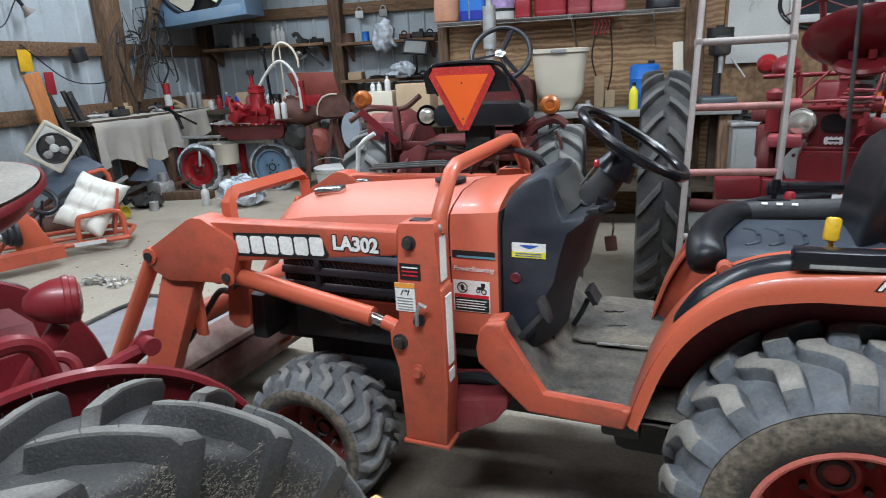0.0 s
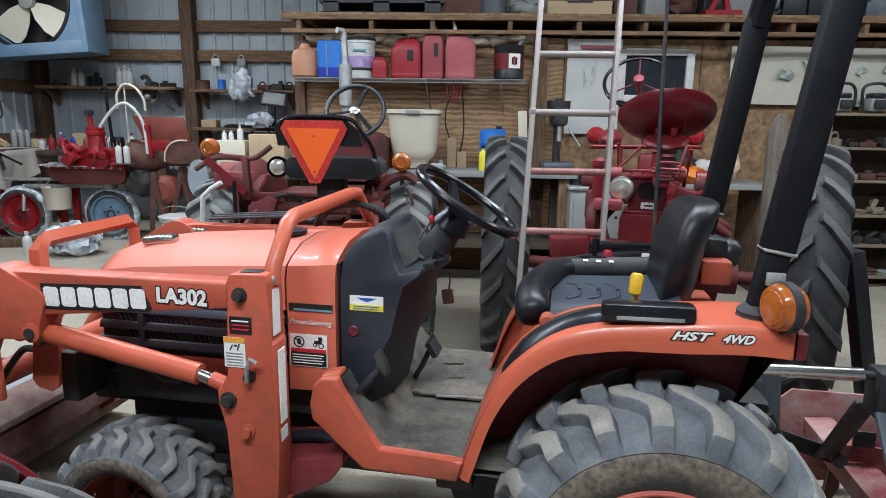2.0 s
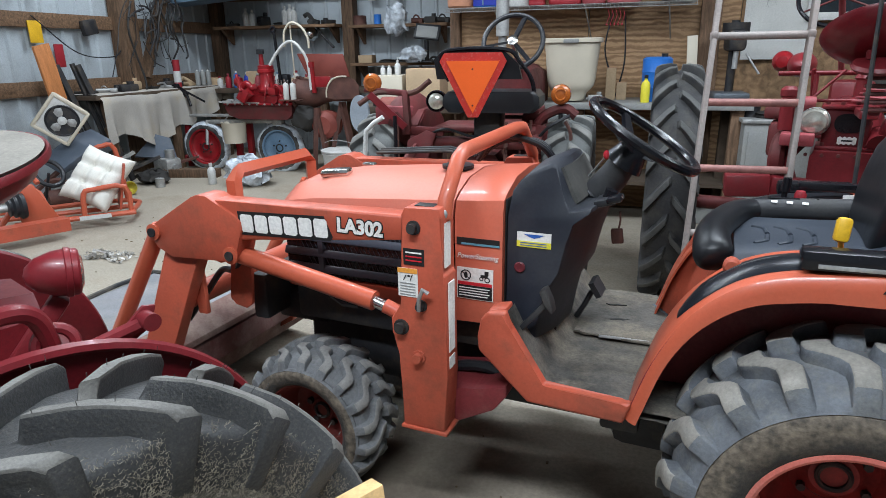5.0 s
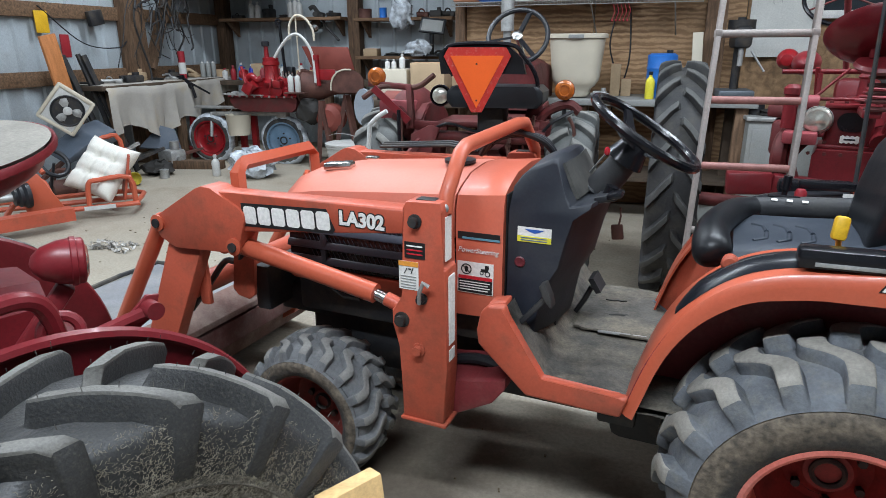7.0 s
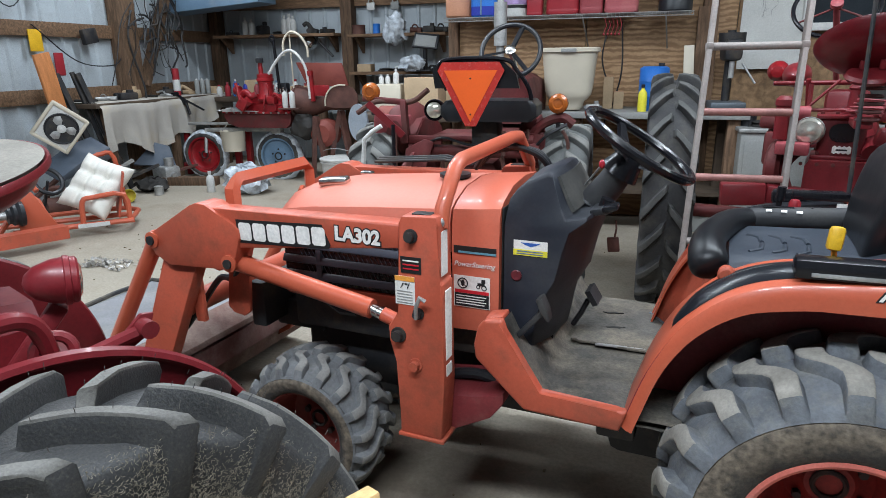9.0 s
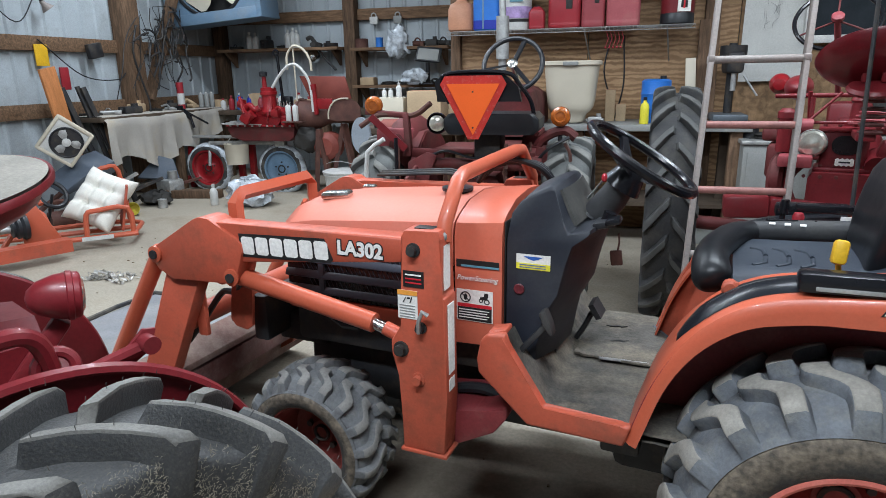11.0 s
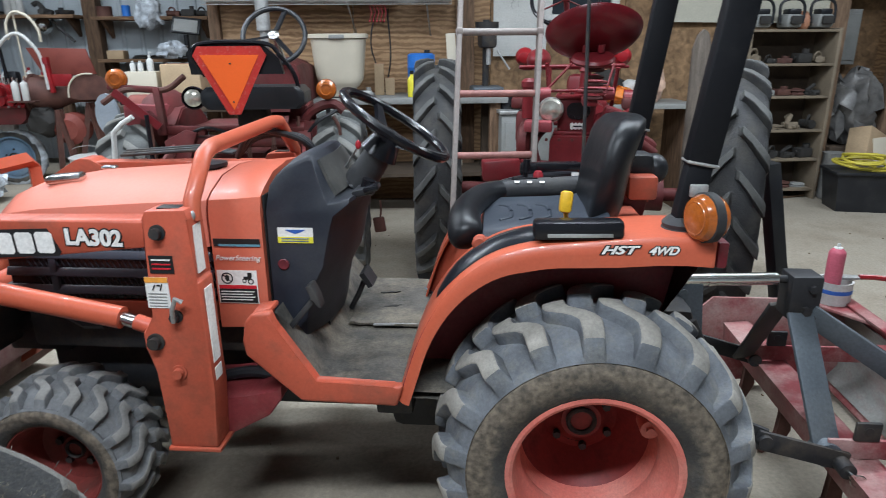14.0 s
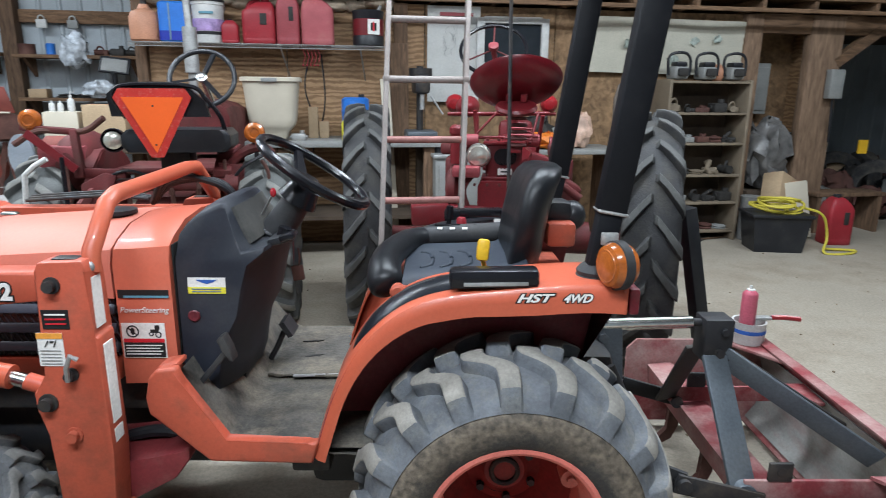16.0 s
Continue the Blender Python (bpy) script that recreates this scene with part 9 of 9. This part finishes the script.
part("badge", B().box((0.04, -0.1265, 0.148), (0.10, 0.008, 0.12), rot=(0, 0, 14)), WHITE, ih)
part("badge_shape", B().box((0.04, -0.131, 0.148), (0.05, 0.004, 0.06), rot=(0, 0, 14), bev=0.001), INK, ih)
part("badge_shape", B().box((0.0395, -0.1335, 0.150), (0.012, 0.004, 0.075), rot=(0, 0, 14)), RED_INK, ih)
for i in range(5):
    solid("ear_plug_string", B().tube([(0, 0, 0), (0.02, 0, -0.06), (0.0, 0, -0.12)], 0.003, 6).ball((0, 0, -0.13), 0.009), RED_P, "red clips hung under the wire shelf", "clip", pose(0.38 + 0.03 * i, 6.2, 1.72))
solid("hanging_cord", B().tube([(0, 0, 0), (-0.05, -0.02, -0.3), (0.03, 0, -0.6), (0.0, -0.02, -0.85)], 0.007, 6, smooth=5).tube([(0.1, 0, 0), (0.12, -0.02, -0.4), (0.06, 0, -0.7)], 0.007, 6, smooth=5), BLACK, "dark cords hung on the plywood wall", "cord", pose(0.42, 6.5, 1.70))

# bench under the plywood wall
pb = thing("plywood_bench", "long workbench with pale worn top along the plywood wall", "workbench")
part("top", B().box((0.25, 6.2, 0.965), (2.5, 0.68, 0.05), bev=0.006), GREY_PAINT, pb, "pale worn bench top")
for x in (-0.9, 0.2, 1.4):
    part("leg", B().box((x, 5.95, 0.47), (0.09, 0.09, 0.94), bev=0.005), TIMBER, pb)
part("shelf", B().box((0.25, 6.2, 0.35), (2.4, 0.6, 0.03)), DARK_WOOD, pb)
t = thing("feed_tub", "cream plastic hopper tub on the bench", "tub", pose(0.13, 6.05, 1.0))
part("body", B().loft([round_rect(w, d, z, p=0.45) for w, d, z in ((0.10, 0.09, 0.0), (0.115, 0.10, 0.02), (0.125, 0.105, 0.06), (0.155, 0.13, 0.085), (0.180, 0.145, 0.12), (0.190, 0.15, 0.16), (0.218, 0.17, 0.45), (0.222, 0.172, 0.46))]), CREAM, t, "", 60)
part("rim", B().loft([round_rect(w, d, z, p=0.45) for w, d, z in ((0.222, 0.172, 0.452), (0.238, 0.186, 0.455), (0.238, 0.186, 0.482), (0.228, 0.176, 0.488))]), CREAM, t)
part("latch", B().box((0.0, -0.19, 0.465), (0.12, 0.012, 0.03), bev=0.004), GREY_PAINT, t)
drum = thing("plastic_drum", "bright blue plastic drum on the bench", "drum", pose(0.80, 6.15, 0.99))
part("body", B().lathe([(0.11, 0), (0.115, 0.01), (0.115, 0.1), (0.12, 0.11), (0.115, 0.12), (0.115, 0.22), (0.12, 0.23), (0.115, 0.24), (0.115, 0.33), (0.09, 0.345), (0, 0.345)], (0, 0, 0), "z", 28), BLUE_P, drum)
part("bung", B().cyl((0.05, 0, 0.34), (0.05, 0, 0.37), 0.025), BLACK, drum)
bottle(pose(0.715, 5.98, 0.99), 0.21, 0.035, YEL_INK, BLACK, "yellow bottle with a black cap on the bench")
for i, x in enumerate((0.44, 0.53)):
    carton(pose(x, 6.3, 0.99), (0.08, 0.08, 0.26 - 0.12 * i), "small pale carton standing on the bench", CARD)
metal_part(pose(0.33, 6.0, 0.99), (0.14, 0.12, 0.08), GALV, "small steel clamp part on the bench", 91)
carton(pose(-0.75, 6.1, 0.99), (0.32, 0.25, 0.20), "brown carton with an open top on the bench")
t = thing("tissue_box", "cream carton with soap bottles on top", "box", pose(-1.28, 5.6, 0.99))
part("body", B().box((0, 0, 0.12), (0.22, 0.2, 0.23), rot=(0, 0, 8), bev=0.006), CREAM, t)
pump_bottle(pose(-1.22, 5.6, 1.225), 0.115, 0.024, WHITE_P, "white pump bottle standing on a carton")
for i in range(2):
    bottle(pose(-1.34 + 0.055 * i, 5.58, 1.225), 0.075, 0.02, WHITE_P, WHITE_P, "small white bottle standing on a carton")
carton(pose(-0.98, 5.62, 0.99), (0.28, 0.24, 0.285), "plain brown carton on the bench end")
sb = thing("side_bench", "dark bench end holding cartons", "workbench")
part("top", B().box((-1.1, 5.65, 0.965), (0.9, 0.5, 0.05), bev=0.006), DARK_WOOD, sb)
for x in (-1.5, -0.7):
    part("leg", B().box((x, 5.65, 0.47), (0.08, 0.08, 0.94), bev=0.005), TIMBER, sb)

# posters, window, chart
p = thing("sketch_poster", "white paper poster with a plain grey sketch", "poster", pose(1.70, 6.53, 1.30))
rows = [[(x, -0.004 + 0.008 * math.sin(x * 9 + j), 0.83 * j / 8) for x in (-0.24, -0.12, 0.0, 0.12, 0.24)] for j in range(9)]
part("sheet", B().loft(rows, closed=False).loft([[(x, y + 0.004, z) for x, y, z in r] for r in rows], closed=False), PAPER, p)
b = B()
for i in range(14):
    r = random.Random(500 + i)
    x, z = -0.02 + 0.07 * r.uniform(-1, 1), 0.50 + 0.13 * r.uniform(-1, 1)
    b.tube([(x, -0.018, z), (x + 0.02 * r.uniform(-1, 1), -0.018, z + 0.04), (x + 0.05 * r.uniform(-1, 1), -0.018, z + 0.06 + 0.03 * r.random())], 0.0016, 4, smooth=3)
part("sketch_shape", b, GREY_PAINT, p, "abstract grey pencil strokes")
part("text_bar", B().box((0.02, -0.018, 0.76), (0.30, 0.003, 0.03)), PINK_P, p)
w = thing("window_1", "small dark window with a white frame in plywood", "window", pose(2.24, 6.5, 1.62), kind="structure")
for c, s_ in (((-0.30, 0, 0.2), (0.07, 0.05, 0.44)), ((0.30, 0, 0.2), (0.07, 0.05, 0.44)), ((0, 0, 0.40), (0.54, 0.05, 0.06)), ((0, 0, 0.0), (0.54, 0.05, 0.06))):
    part("window_frame", B().box(c, s_, bev=0.006), WHITE_P, w)
part("pane", B().box((0, 0.015, 0.2), (0.54, 0.01, 0.36)), WIN_GLASS, w)
c_ = thing("wall_chart", "large pale curling paper chart on the wall", "chart", pose(3.35, 6.53, 1.58))
rows = [[(x, -0.02 + 0.012 * math.sin(x * 5 + j * 0.7), 0.50 * j / 6 - 0.01 * x) for x in [-0.45 + 0.13 * k for k in range(14)]] for j in range(7)]
part("sheet", B().loft(rows, closed=False).loft([[(x, y + 0.004, z) for x, y, z in r] for r in rows], closed=False), CHART, c_)
TEAL_PRINT = mat("faded_teal_print", (0.31, 0.35, 0.31), 0.7, var=0.35, scale=20)
for i in range(5):
    part("print_shape", B().ball((0.02 + 0.22 * i, -0.036, 0.25 + 0.12 * math.sin(i * 2.2)), (0.075 - 0.008 * i, 0.003, 0.04), 20).jitter(0.05, 22), TEAL_PRINT, c_)

# drill press and cabinet
d = thing("drill_press", "old grey bench drill press on a stand", "drill press", pose(1.36, 6.2, 0))
part("column", B().cyl((0, 0.05, 0.9), (0, 0.05, 1.6), 0.03), BLACK_STEEL, d)
part("head", B().box((0, -0.02, 1.45), (0.13, 0.3, 0.16), bev=0.03).cyl((0, 0, 1.5), (0, 0, 1.58), 0.10), BLACK_STEEL, d)
part("chuck", B().cyl((0, -0.12, 1.24), (0, -0.12, 1.38), 0.02).cyl((0.08, -0.08, 1.35), (0.18, -0.12, 1.2), 0.008), GALV, d)
part("base", B().box((0, 0, 1.03), (0.26, 0.34, 0.06), bev=0.015), STEEL_BLUE, d)
part("stand", B().box((0, 0, 0.5), (0.08, 0.08, 1.0), bev=0.005).box((0.16, 0.05, 0.5), (0.06, 0.05, 1.0)), DARK_WOOD, d)
solid("leaning_lath", B().box((0, 0, 0.75), (0.08, 0.02, 1.5), bev=0.003), CREAM, "pale lath leaning on the plywood wall", "lath", pose(1.14, 6.25, 0, -4, -3, 0))
solid("dark_plank", B().box((0, 0, 0.9), (0.16, 0.04, 1.8), bev=0.003), TIMBER, "dark plank leaning on the plywood wall", "plank", pose(1.2, 6.38, 0, -3, 0, 0))
cab = thing("metal_cabinet", "grey metal cabinet with a pale top", "cabinet", pose(1.68, 5.95, 0))
part("body", B().box((0, 0, 0.43), (0.50, 0.4, 0.86), bev=0.008), GREY_PAINT, cab)
part("door", B().box((0, -0.205, 0.42), (0.44, 0.012, 0.76), bev=0.004), GREY_PAINT, cab)
part("top", B().box((0, 0, 0.875), (0.54, 0.44, 0.03), bev=0.006), GALV, cab)
metal_part(pose(1.62, 5.9, 0.89), (0.25, 0.2, 0.1), DARK, "dark machine part on the cabinet", 95)
tin(pose(1.50, 5.95, 0.89), 0.12, 0.06, BLACK, "black tin on the cabinet")
wbx = thing("wall_table", "table heaped with orange and white packs", "table", pose(2.55, 6.1, 0))
part("top", B().box((0, 0, 0.90), (1.1, 0.6, 0.04), bev=0.005), GREY_PAINT, wbx)
for x in (-0.5, 0.5):
    part("leg", B().box((x, 0, 0.44), (0.06, 0.5, 0.88)), TIMBER, wbx)
rag(pose(2.42, 5.95, 0.92), (0.34, 0.28, 0.14), mat("orange_pack", (0.70, 0.20, 0.03), 0.45, var=0.25, scale=12), "crumpled orange and white packet on the table", "packet", "packet", 96)
rag(pose(2.40, 6.15, 0.92), (0.3, 0.25, 0.26), DARK, "black crumpled bag on the table", "bag", "bag", 97)
rag(pose(2.62, 6.05, 0.92), (0.2, 0.2, 0.2), WHITE_P, "white crumpled packet on the table", "packet", "packet", 98)
rag(pose(2.74, 6.0, 0.92), (0.2, 0.22, 0.30), mat("orange_white_bag", (0.62, 0.42, 0.32), 0.5, var=0.5, scale=6), "tall orange and white sack on the table", "sack", "sack", 99)
solid("trowel_handle", B().cyl((0, 0, 0), (0, 0, 0.2), 0.035), TAN_P, "orange-brown handle hung on the wall", "tool", pose(2.5, 6.5, 1.15))

# right shelf unit with chainsaws
su = thing("shelf_unit", "white-edged wooden shelf unit full of parts", "shelf unit", pose(4.06, 6.35, 0))
for x in (-0.40, 0.40):
    part("side", B().box((x, 0, 0.76), (0.03, 0.34, 1.52), bev=0.003), DUSTY_PINE, su)
part("back", B().box((0, 0.165, 0.76), (0.80, 0.01, 1.5)), DARK_WOOD, su)
for z in (0.10, 0.38, 0.645, 0.945, 1.225, 1.51):
    part("board", B().box((0, 0, z - 0.012), (0.77, 0.33, 0.022), bev=0.003), DUSTY_PINE, su)
for k, z in enumerate((0.10, 0.38, 0.645, 0.945, 1.225)):
    for i in range(5):
        r = random.Random(k * 10 + i)
        metal_part(pose(3.76 + 0.15 * i, 6.3, z, 0, 0, 90 * r.random()), (0.17, 0.2, 0.06 + 0.09 * r.random()), r.choice((DUSTY_PINE, DARK, RUST, GREY_PAINT, BLACK_STEEL, DARK)), "small greasy machine part on the shelf", k * 10 + i)
for x in (3.78, 4.06, 4.34):
    t = thing("chainsaw", "grey and black chainsaw standing on the shelf", "chainsaw", pose(x, 6.3, 1.51))
    part("body", B().box((0, 0.02, 0.07), (0.15, 0.18, 0.12), bev=0.03), GREY_PAINT, t)
    part("air_filter", B().box((0.0, 0.0, 0.145), (0.11, 0.12, 0.05), bev=0.015), BLACK, t)
    part("cover", B().box((0, -0.085, 0.075), (0.10, 0.03, 0.07), bev=0.012), DARK, t)
    part("handle", B().tube([(-0.10, 0, 0.05), (-0.11, 0, 0.2), (-0.05, 0, 0.245), (0.06, 0, 0.245), (0.11, 0, 0.18), (0.11, 0, 0.05)], 0.013, 8, smooth=4), BLACK, t)
solid("orange_helmet", B().ball((0, 0, 0.07), (0.06, 0.07, 0.09)), TAN_P, "small orange tool case between the saws", "case", pose(4.2, 6.35, 1.51))

# doorway room and floor goods on the right
t = thing("breaker_panel", "grey electric breaker panel box", "breaker panel", pose(5.02, 6.95, 1.2))
part("box", B().box((0, 0, 0.25), (0.24, 0.1, 0.52), bev=0.008), GREY_PAINT, t)
part("door", B().box((0, -0.055, 0.25), (0.19, 0.01, 0.44), bev=0.004), GREY_PAINT, t)
solid("room_wall", B().box((5.2, 7.05, 1.07), (1.1, 0.03, 2.13)), OSB, "brown board wall inside the doorway", "wall", kind="structure")
solid("door_leaf", B().box((0, 0, 1.0), (0.05, 0.85, 2.0), bev=0.005), PLY, "open plywood door standing inward", "door", pose(5.48, 7.0, 0, 0, 0, -8))
rag(pose(4.98, 6.6, 0.45), (0.5, 0.35, 0.7), mat("grey_bag_plastic", (0.14, 0.135, 0.13), 0.3, var=0.45, scale=9, bump=0.8, bscale=14), "crumpled grey plastic bag hung by the door", "rubbish_bag", "bag", 110)
solid("bag_shelf", B().box((0, 0, 0.22), (0.5, 0.35, 0.44), bev=0.01), DARK_WOOD, "dark box under the rubbish bag", "box", pose(4.98, 6.62, 0))
t = thing("tote", "black plastic tote with yellow rope", "storage tote", pose(4.60, 5.80, 0, 0, 0, -14))
part("body", B().loft([[(x * w, y * d, z) for x, y in ((-1, -1), (1, -1), (1, 1), (-1, 1))] for w, d, z in ((0.21, 0.15, 0), (0.25, 0.18, 0.33))]), BLACK, t)
part("rim", B().box((0, 0, 0.335), (0.54, 0.40, 0.03), bev=0.01), BLACK, t)
b = B()
for i in range(6):
    r = random.Random(i)
    b.torus((4.60 + r.uniform(-0.08, 0.1), 5.8 + r.uniform(-0.05, 0.05), 0.37 + 0.018 * i), (r.uniform(-0.2, 0.2), r.uniform(-0.2, 0.2), 1), 0.15 + 0.03 * r.random(), 0.012, 30, 6)
b.tube([(4.8, 5.75, 0.40), (5.0, 5.7, 0.33), (5.08, 5.7, 0.12), (4.95, 5.55, 0.012), (5.15, 5.5, 0.012), (5.3, 5.6, 0.012), (5.05, 5.66, 0.02)], 0.012, 6, smooth=6)
solid("yellow_rope", b, YELLOW_HOSE, "coiled yellow cord spilling out of the tote", "cord")
carton(pose(4.86, 6.15, 0, 0, 0, 20) @ pose(0, 0, 0, -14, 24, 0), (0.3, 0.2, 0.66), "pale torn carton standing behind the tote", CARD)
carton(pose(5.15, 6.2, 0) @ pose(0, 0, 0, -10, -6, 0), (0.24, 0.16, 0.56), "pale narrow carton by the doorway", CREAM)
gas_can(pose(5.36, 5.95, 0, 0, 0, -10), 0.25, 0.22, 0.50, RED_P, "red plastic fuel can on the floor", BLACK, -0.1)
t = thing("wood_step", "low wooden step bench in the dark opening", "step", pose(5.85, 6.5, 0))
part("top", B().box((0, 0, 0.40), (0.8, 0.3, 0.04), bev=0.004), TIMBER, t)
for x in (-0.35, 0.35):
    part("leg", B().box((x, 0, 0.19), (0.05, 0.28, 0.38)), TIMBER, t)
t = thing("switch_box", "grey electric switch box on the post", "switch box", pose(5.52, 6.43, 1.38))
part("box", B().box((0, 0, 0.12), (0.15, 0.08, 0.28), bev=0.008), GREY_PAINT, t)
part("conduit", B().cyl((0.0, 0, 0), (0.03, 0.0, -0.45), 0.012), BLACK, t)
solid("yellow_tag", B().box((0, 0, 0), (0.10, 0.02, 0.14)), YELLOW, "small yellow tag on dark iron", "tag", pose(6.0, 6.48, 0.88))
for i in range(26):
    r = random.Random(200 + i)
    x, y = 5.9 + r.random() * 3.2, 6.9 + r.random() * 1.8
    k = r.random()
    if k < 0.4:
        rag(pose(x, y, 0, 0, 0, 360 * r.random()), (0.5, 0.4, 0.25 + 0.5 * r.random()), r.choice((DARK, BLACK, RUST, GREY_PAINT)), "dark stuffed sack stored in the side bay", "stuffed_sack", "sack", 120 + i)
    elif k < 0.7:
        carton(pose(x, y, 0, 0, 0, 90 * r.random()), (0.35, 0.3, 0.3 + 0.3 * r.random()), "dusty carton stored in the side bay", r.choice((CARD, GREY_PAINT, DARK)))
    else:
        solid("spare_tyre", B().lathe([(0.2, -0.09), (0.3, -0.1), (0.34, -0.06), (0.34, 0.06), (0.3, 0.1), (0.2, 0.09)], (0, 0, 0.34), "y", 28, close=True), RUBBER_DARK, "old dark tyre standing in the side bay", "tyre", pose(x, y, 0, 0, 0, 360 * r.random()))
for i in range(5):
    bottle(pose(6.55 + 0.16 * i, 6.35 + 0.05 * (i % 2), 0), 0.30, 0.07, (GREY_PAINT, WHITE_P, FAN_BLUE)[i % 3], WHITE_P, "pale plastic jug on the floor of the side bay")
for i in range(5):
    r = random.Random(i)
    solid("loose_tool", B().bar((0, 0, 0.010), (0.42, 0.04, 0.012), 0.016, 0.014), (BLACK_STEEL, TIMBER, GALV)[i % 3], "long thin hand tool lying on the floor", "hand tool", pose(3.95 + 0.07 * i, 6.0 + 0.16 * i, 0.002 * i, 0, 0, 5 + 40 * r.random()))
t = thing("galvanised_can", "small galvanised metal can by the post", "metal can", pose(4.62, 6.2, 0))
part("body", B().lathe([(0.09, 0), (0.1, 0.01), (0.1, 0.42), (0.105, 0.43), (0.09, 0.43), (0, 0.40)], (0, 0, 0), "z", 24), GALV, t)

# ---- goods on the loft ----
t = thing("liquid_tote", "white and blue caged liquid tote on a dark pallet", "liquid tote", pose(-0.2, 6.9, 2.3))
part("pallet", B().box((0, 0, 0.12), (1.1, 1.0, 0.03)).box((0, 0, 0.015), (1.1, 1.0, 0.03)).box((-0.45, 0, 0.07), (0.14, 1.0, 0.1)).box((0.45, 0, 0.07), (0.14, 1.0, 0.1)).box((0, 0, 0.07), (0.14, 1.0, 0.1)), BLACK, t)
part("tank", B().box((0, 0, 0.62), (1.0, 0.95, 0.95), bev=0.05), WHITE_P, t)
for x in (-0.37, 0.37):
    part("blue_panel", B().box((x, -0.485, 0.30), (0.26, 0.01, 0.30), bev=0.003), BLUE_P, t)
for i in range(7):
    part("cage_bar", B().cyl((-0.51 + 0.17 * i, -0.50, 0.14), (-0.51 + 0.17 * i, -0.50, 1.1), 0.009, seg=6), GALV, t)
for z in (0.2, 0.5, 0.8):
    part("cage_bar", B().cyl((-0.53, -0.505, z), (0.53, -0.505, z), 0.009, seg=6), GALV, t)
carton(pose(1.52, 6.55, 2.3), (0.55, 0.4, 0.30), "tan cardboard box with a dark printed mark", CARD, INK)
carton(pose(0.55, 6.7, 2.3), (0.55, 0.5, 0.25), "dark brown crate on the loft", RUST)
carton(pose(0.95, 6.8, 2.3), (0.35, 0.4, 0.35), "grey bin on the loft", GREY_PAINT)
pail(pose(0.78, 6.5, 2.3), 0.13, 0.25, STEEL_BLUE, "blue-grey pail on the loft", None, STEEL_BLUE)
rag(pose(1.1, 6.6, 2.3), (0.5, 0.35, 0.2), GREY_PAINT, "grey folded tarp on the loft", "tarp", "tarp", 140)
for i in range(16):
    r = random.Random(300 + i)
    x = 1.95 + 0.24 * i
    if i % 3 == 2:
        rag(pose(x, 6.6, 2.3, 0, 0, 90 * r.random()), (0.3, 0.3, 0.2 + 0.15 * r.random()), r.choice((RED_P, DARK, STEEL_BLUE, RUST)), "lumpy stuffed sack on the loft boards", "stuffed_sack", "sack", 150 + i)
    else:
        carton(pose(x, 6.6 + 0.1 * r.random(), 2.3, 0, 0, 20 * r.random() - 10), (0.2, 0.3, 0.2 + 0.25 * r.random()), "dark stored box on the loft", r.choice((DARK, STEEL_BLUE, RUST, GREY_PAINT, BLACK)))
solid("machine_stand", B().bar((0, 0, 0), (0.15, 0, 0.35), 0.05, 0.04).bar((0.18, 0, 0), (0.08, 0, 0.35), 0.05, 0.04).box((0.1, 0, 0.02), (0.3, 0.2, 0.04)), RED_BRIGHT, "red painted machine frame on the loft", "machine frame", pose(2.6, 6.35, 2.3))
b = B()
for i in range(22):
    r = random.Random(400 + i)
    b.ball((-0.8 + 1.9 * i / 21, 6.55 + 0.1 * r.random(), 2.10 + 0.05 * r.random()), (0.10 + 0.05 * r.random(), 0.10, 0.045), 12)
ins = solid("insulation_batt", b.jitter(0.03, 12), INSUL, "ragged tan insulation stuffed under the loft joists", "insulation", kind="stuff", angle=80)


# ---- stains and small litter on the floor ----
r = random.Random(77)
b = B()
for i in range(260):
    x, y, w = r.uniform(-4.2, 5.2), r.uniform(1.2, 6.0), r.uniform(0.004, 0.016)
    b.box((x, y, 0.003), (w, w * r.uniform(0.3, 0.9), 0.005), rot=(0, 0, r.uniform(0, 180)))
solid("floor_debris", b, mat("dry_debris", (0.16, 0.115, 0.07), 0.9, var=0.5, scale=40), "tiny chips, leaves and grit on the floor", "debris", kind="stuff")
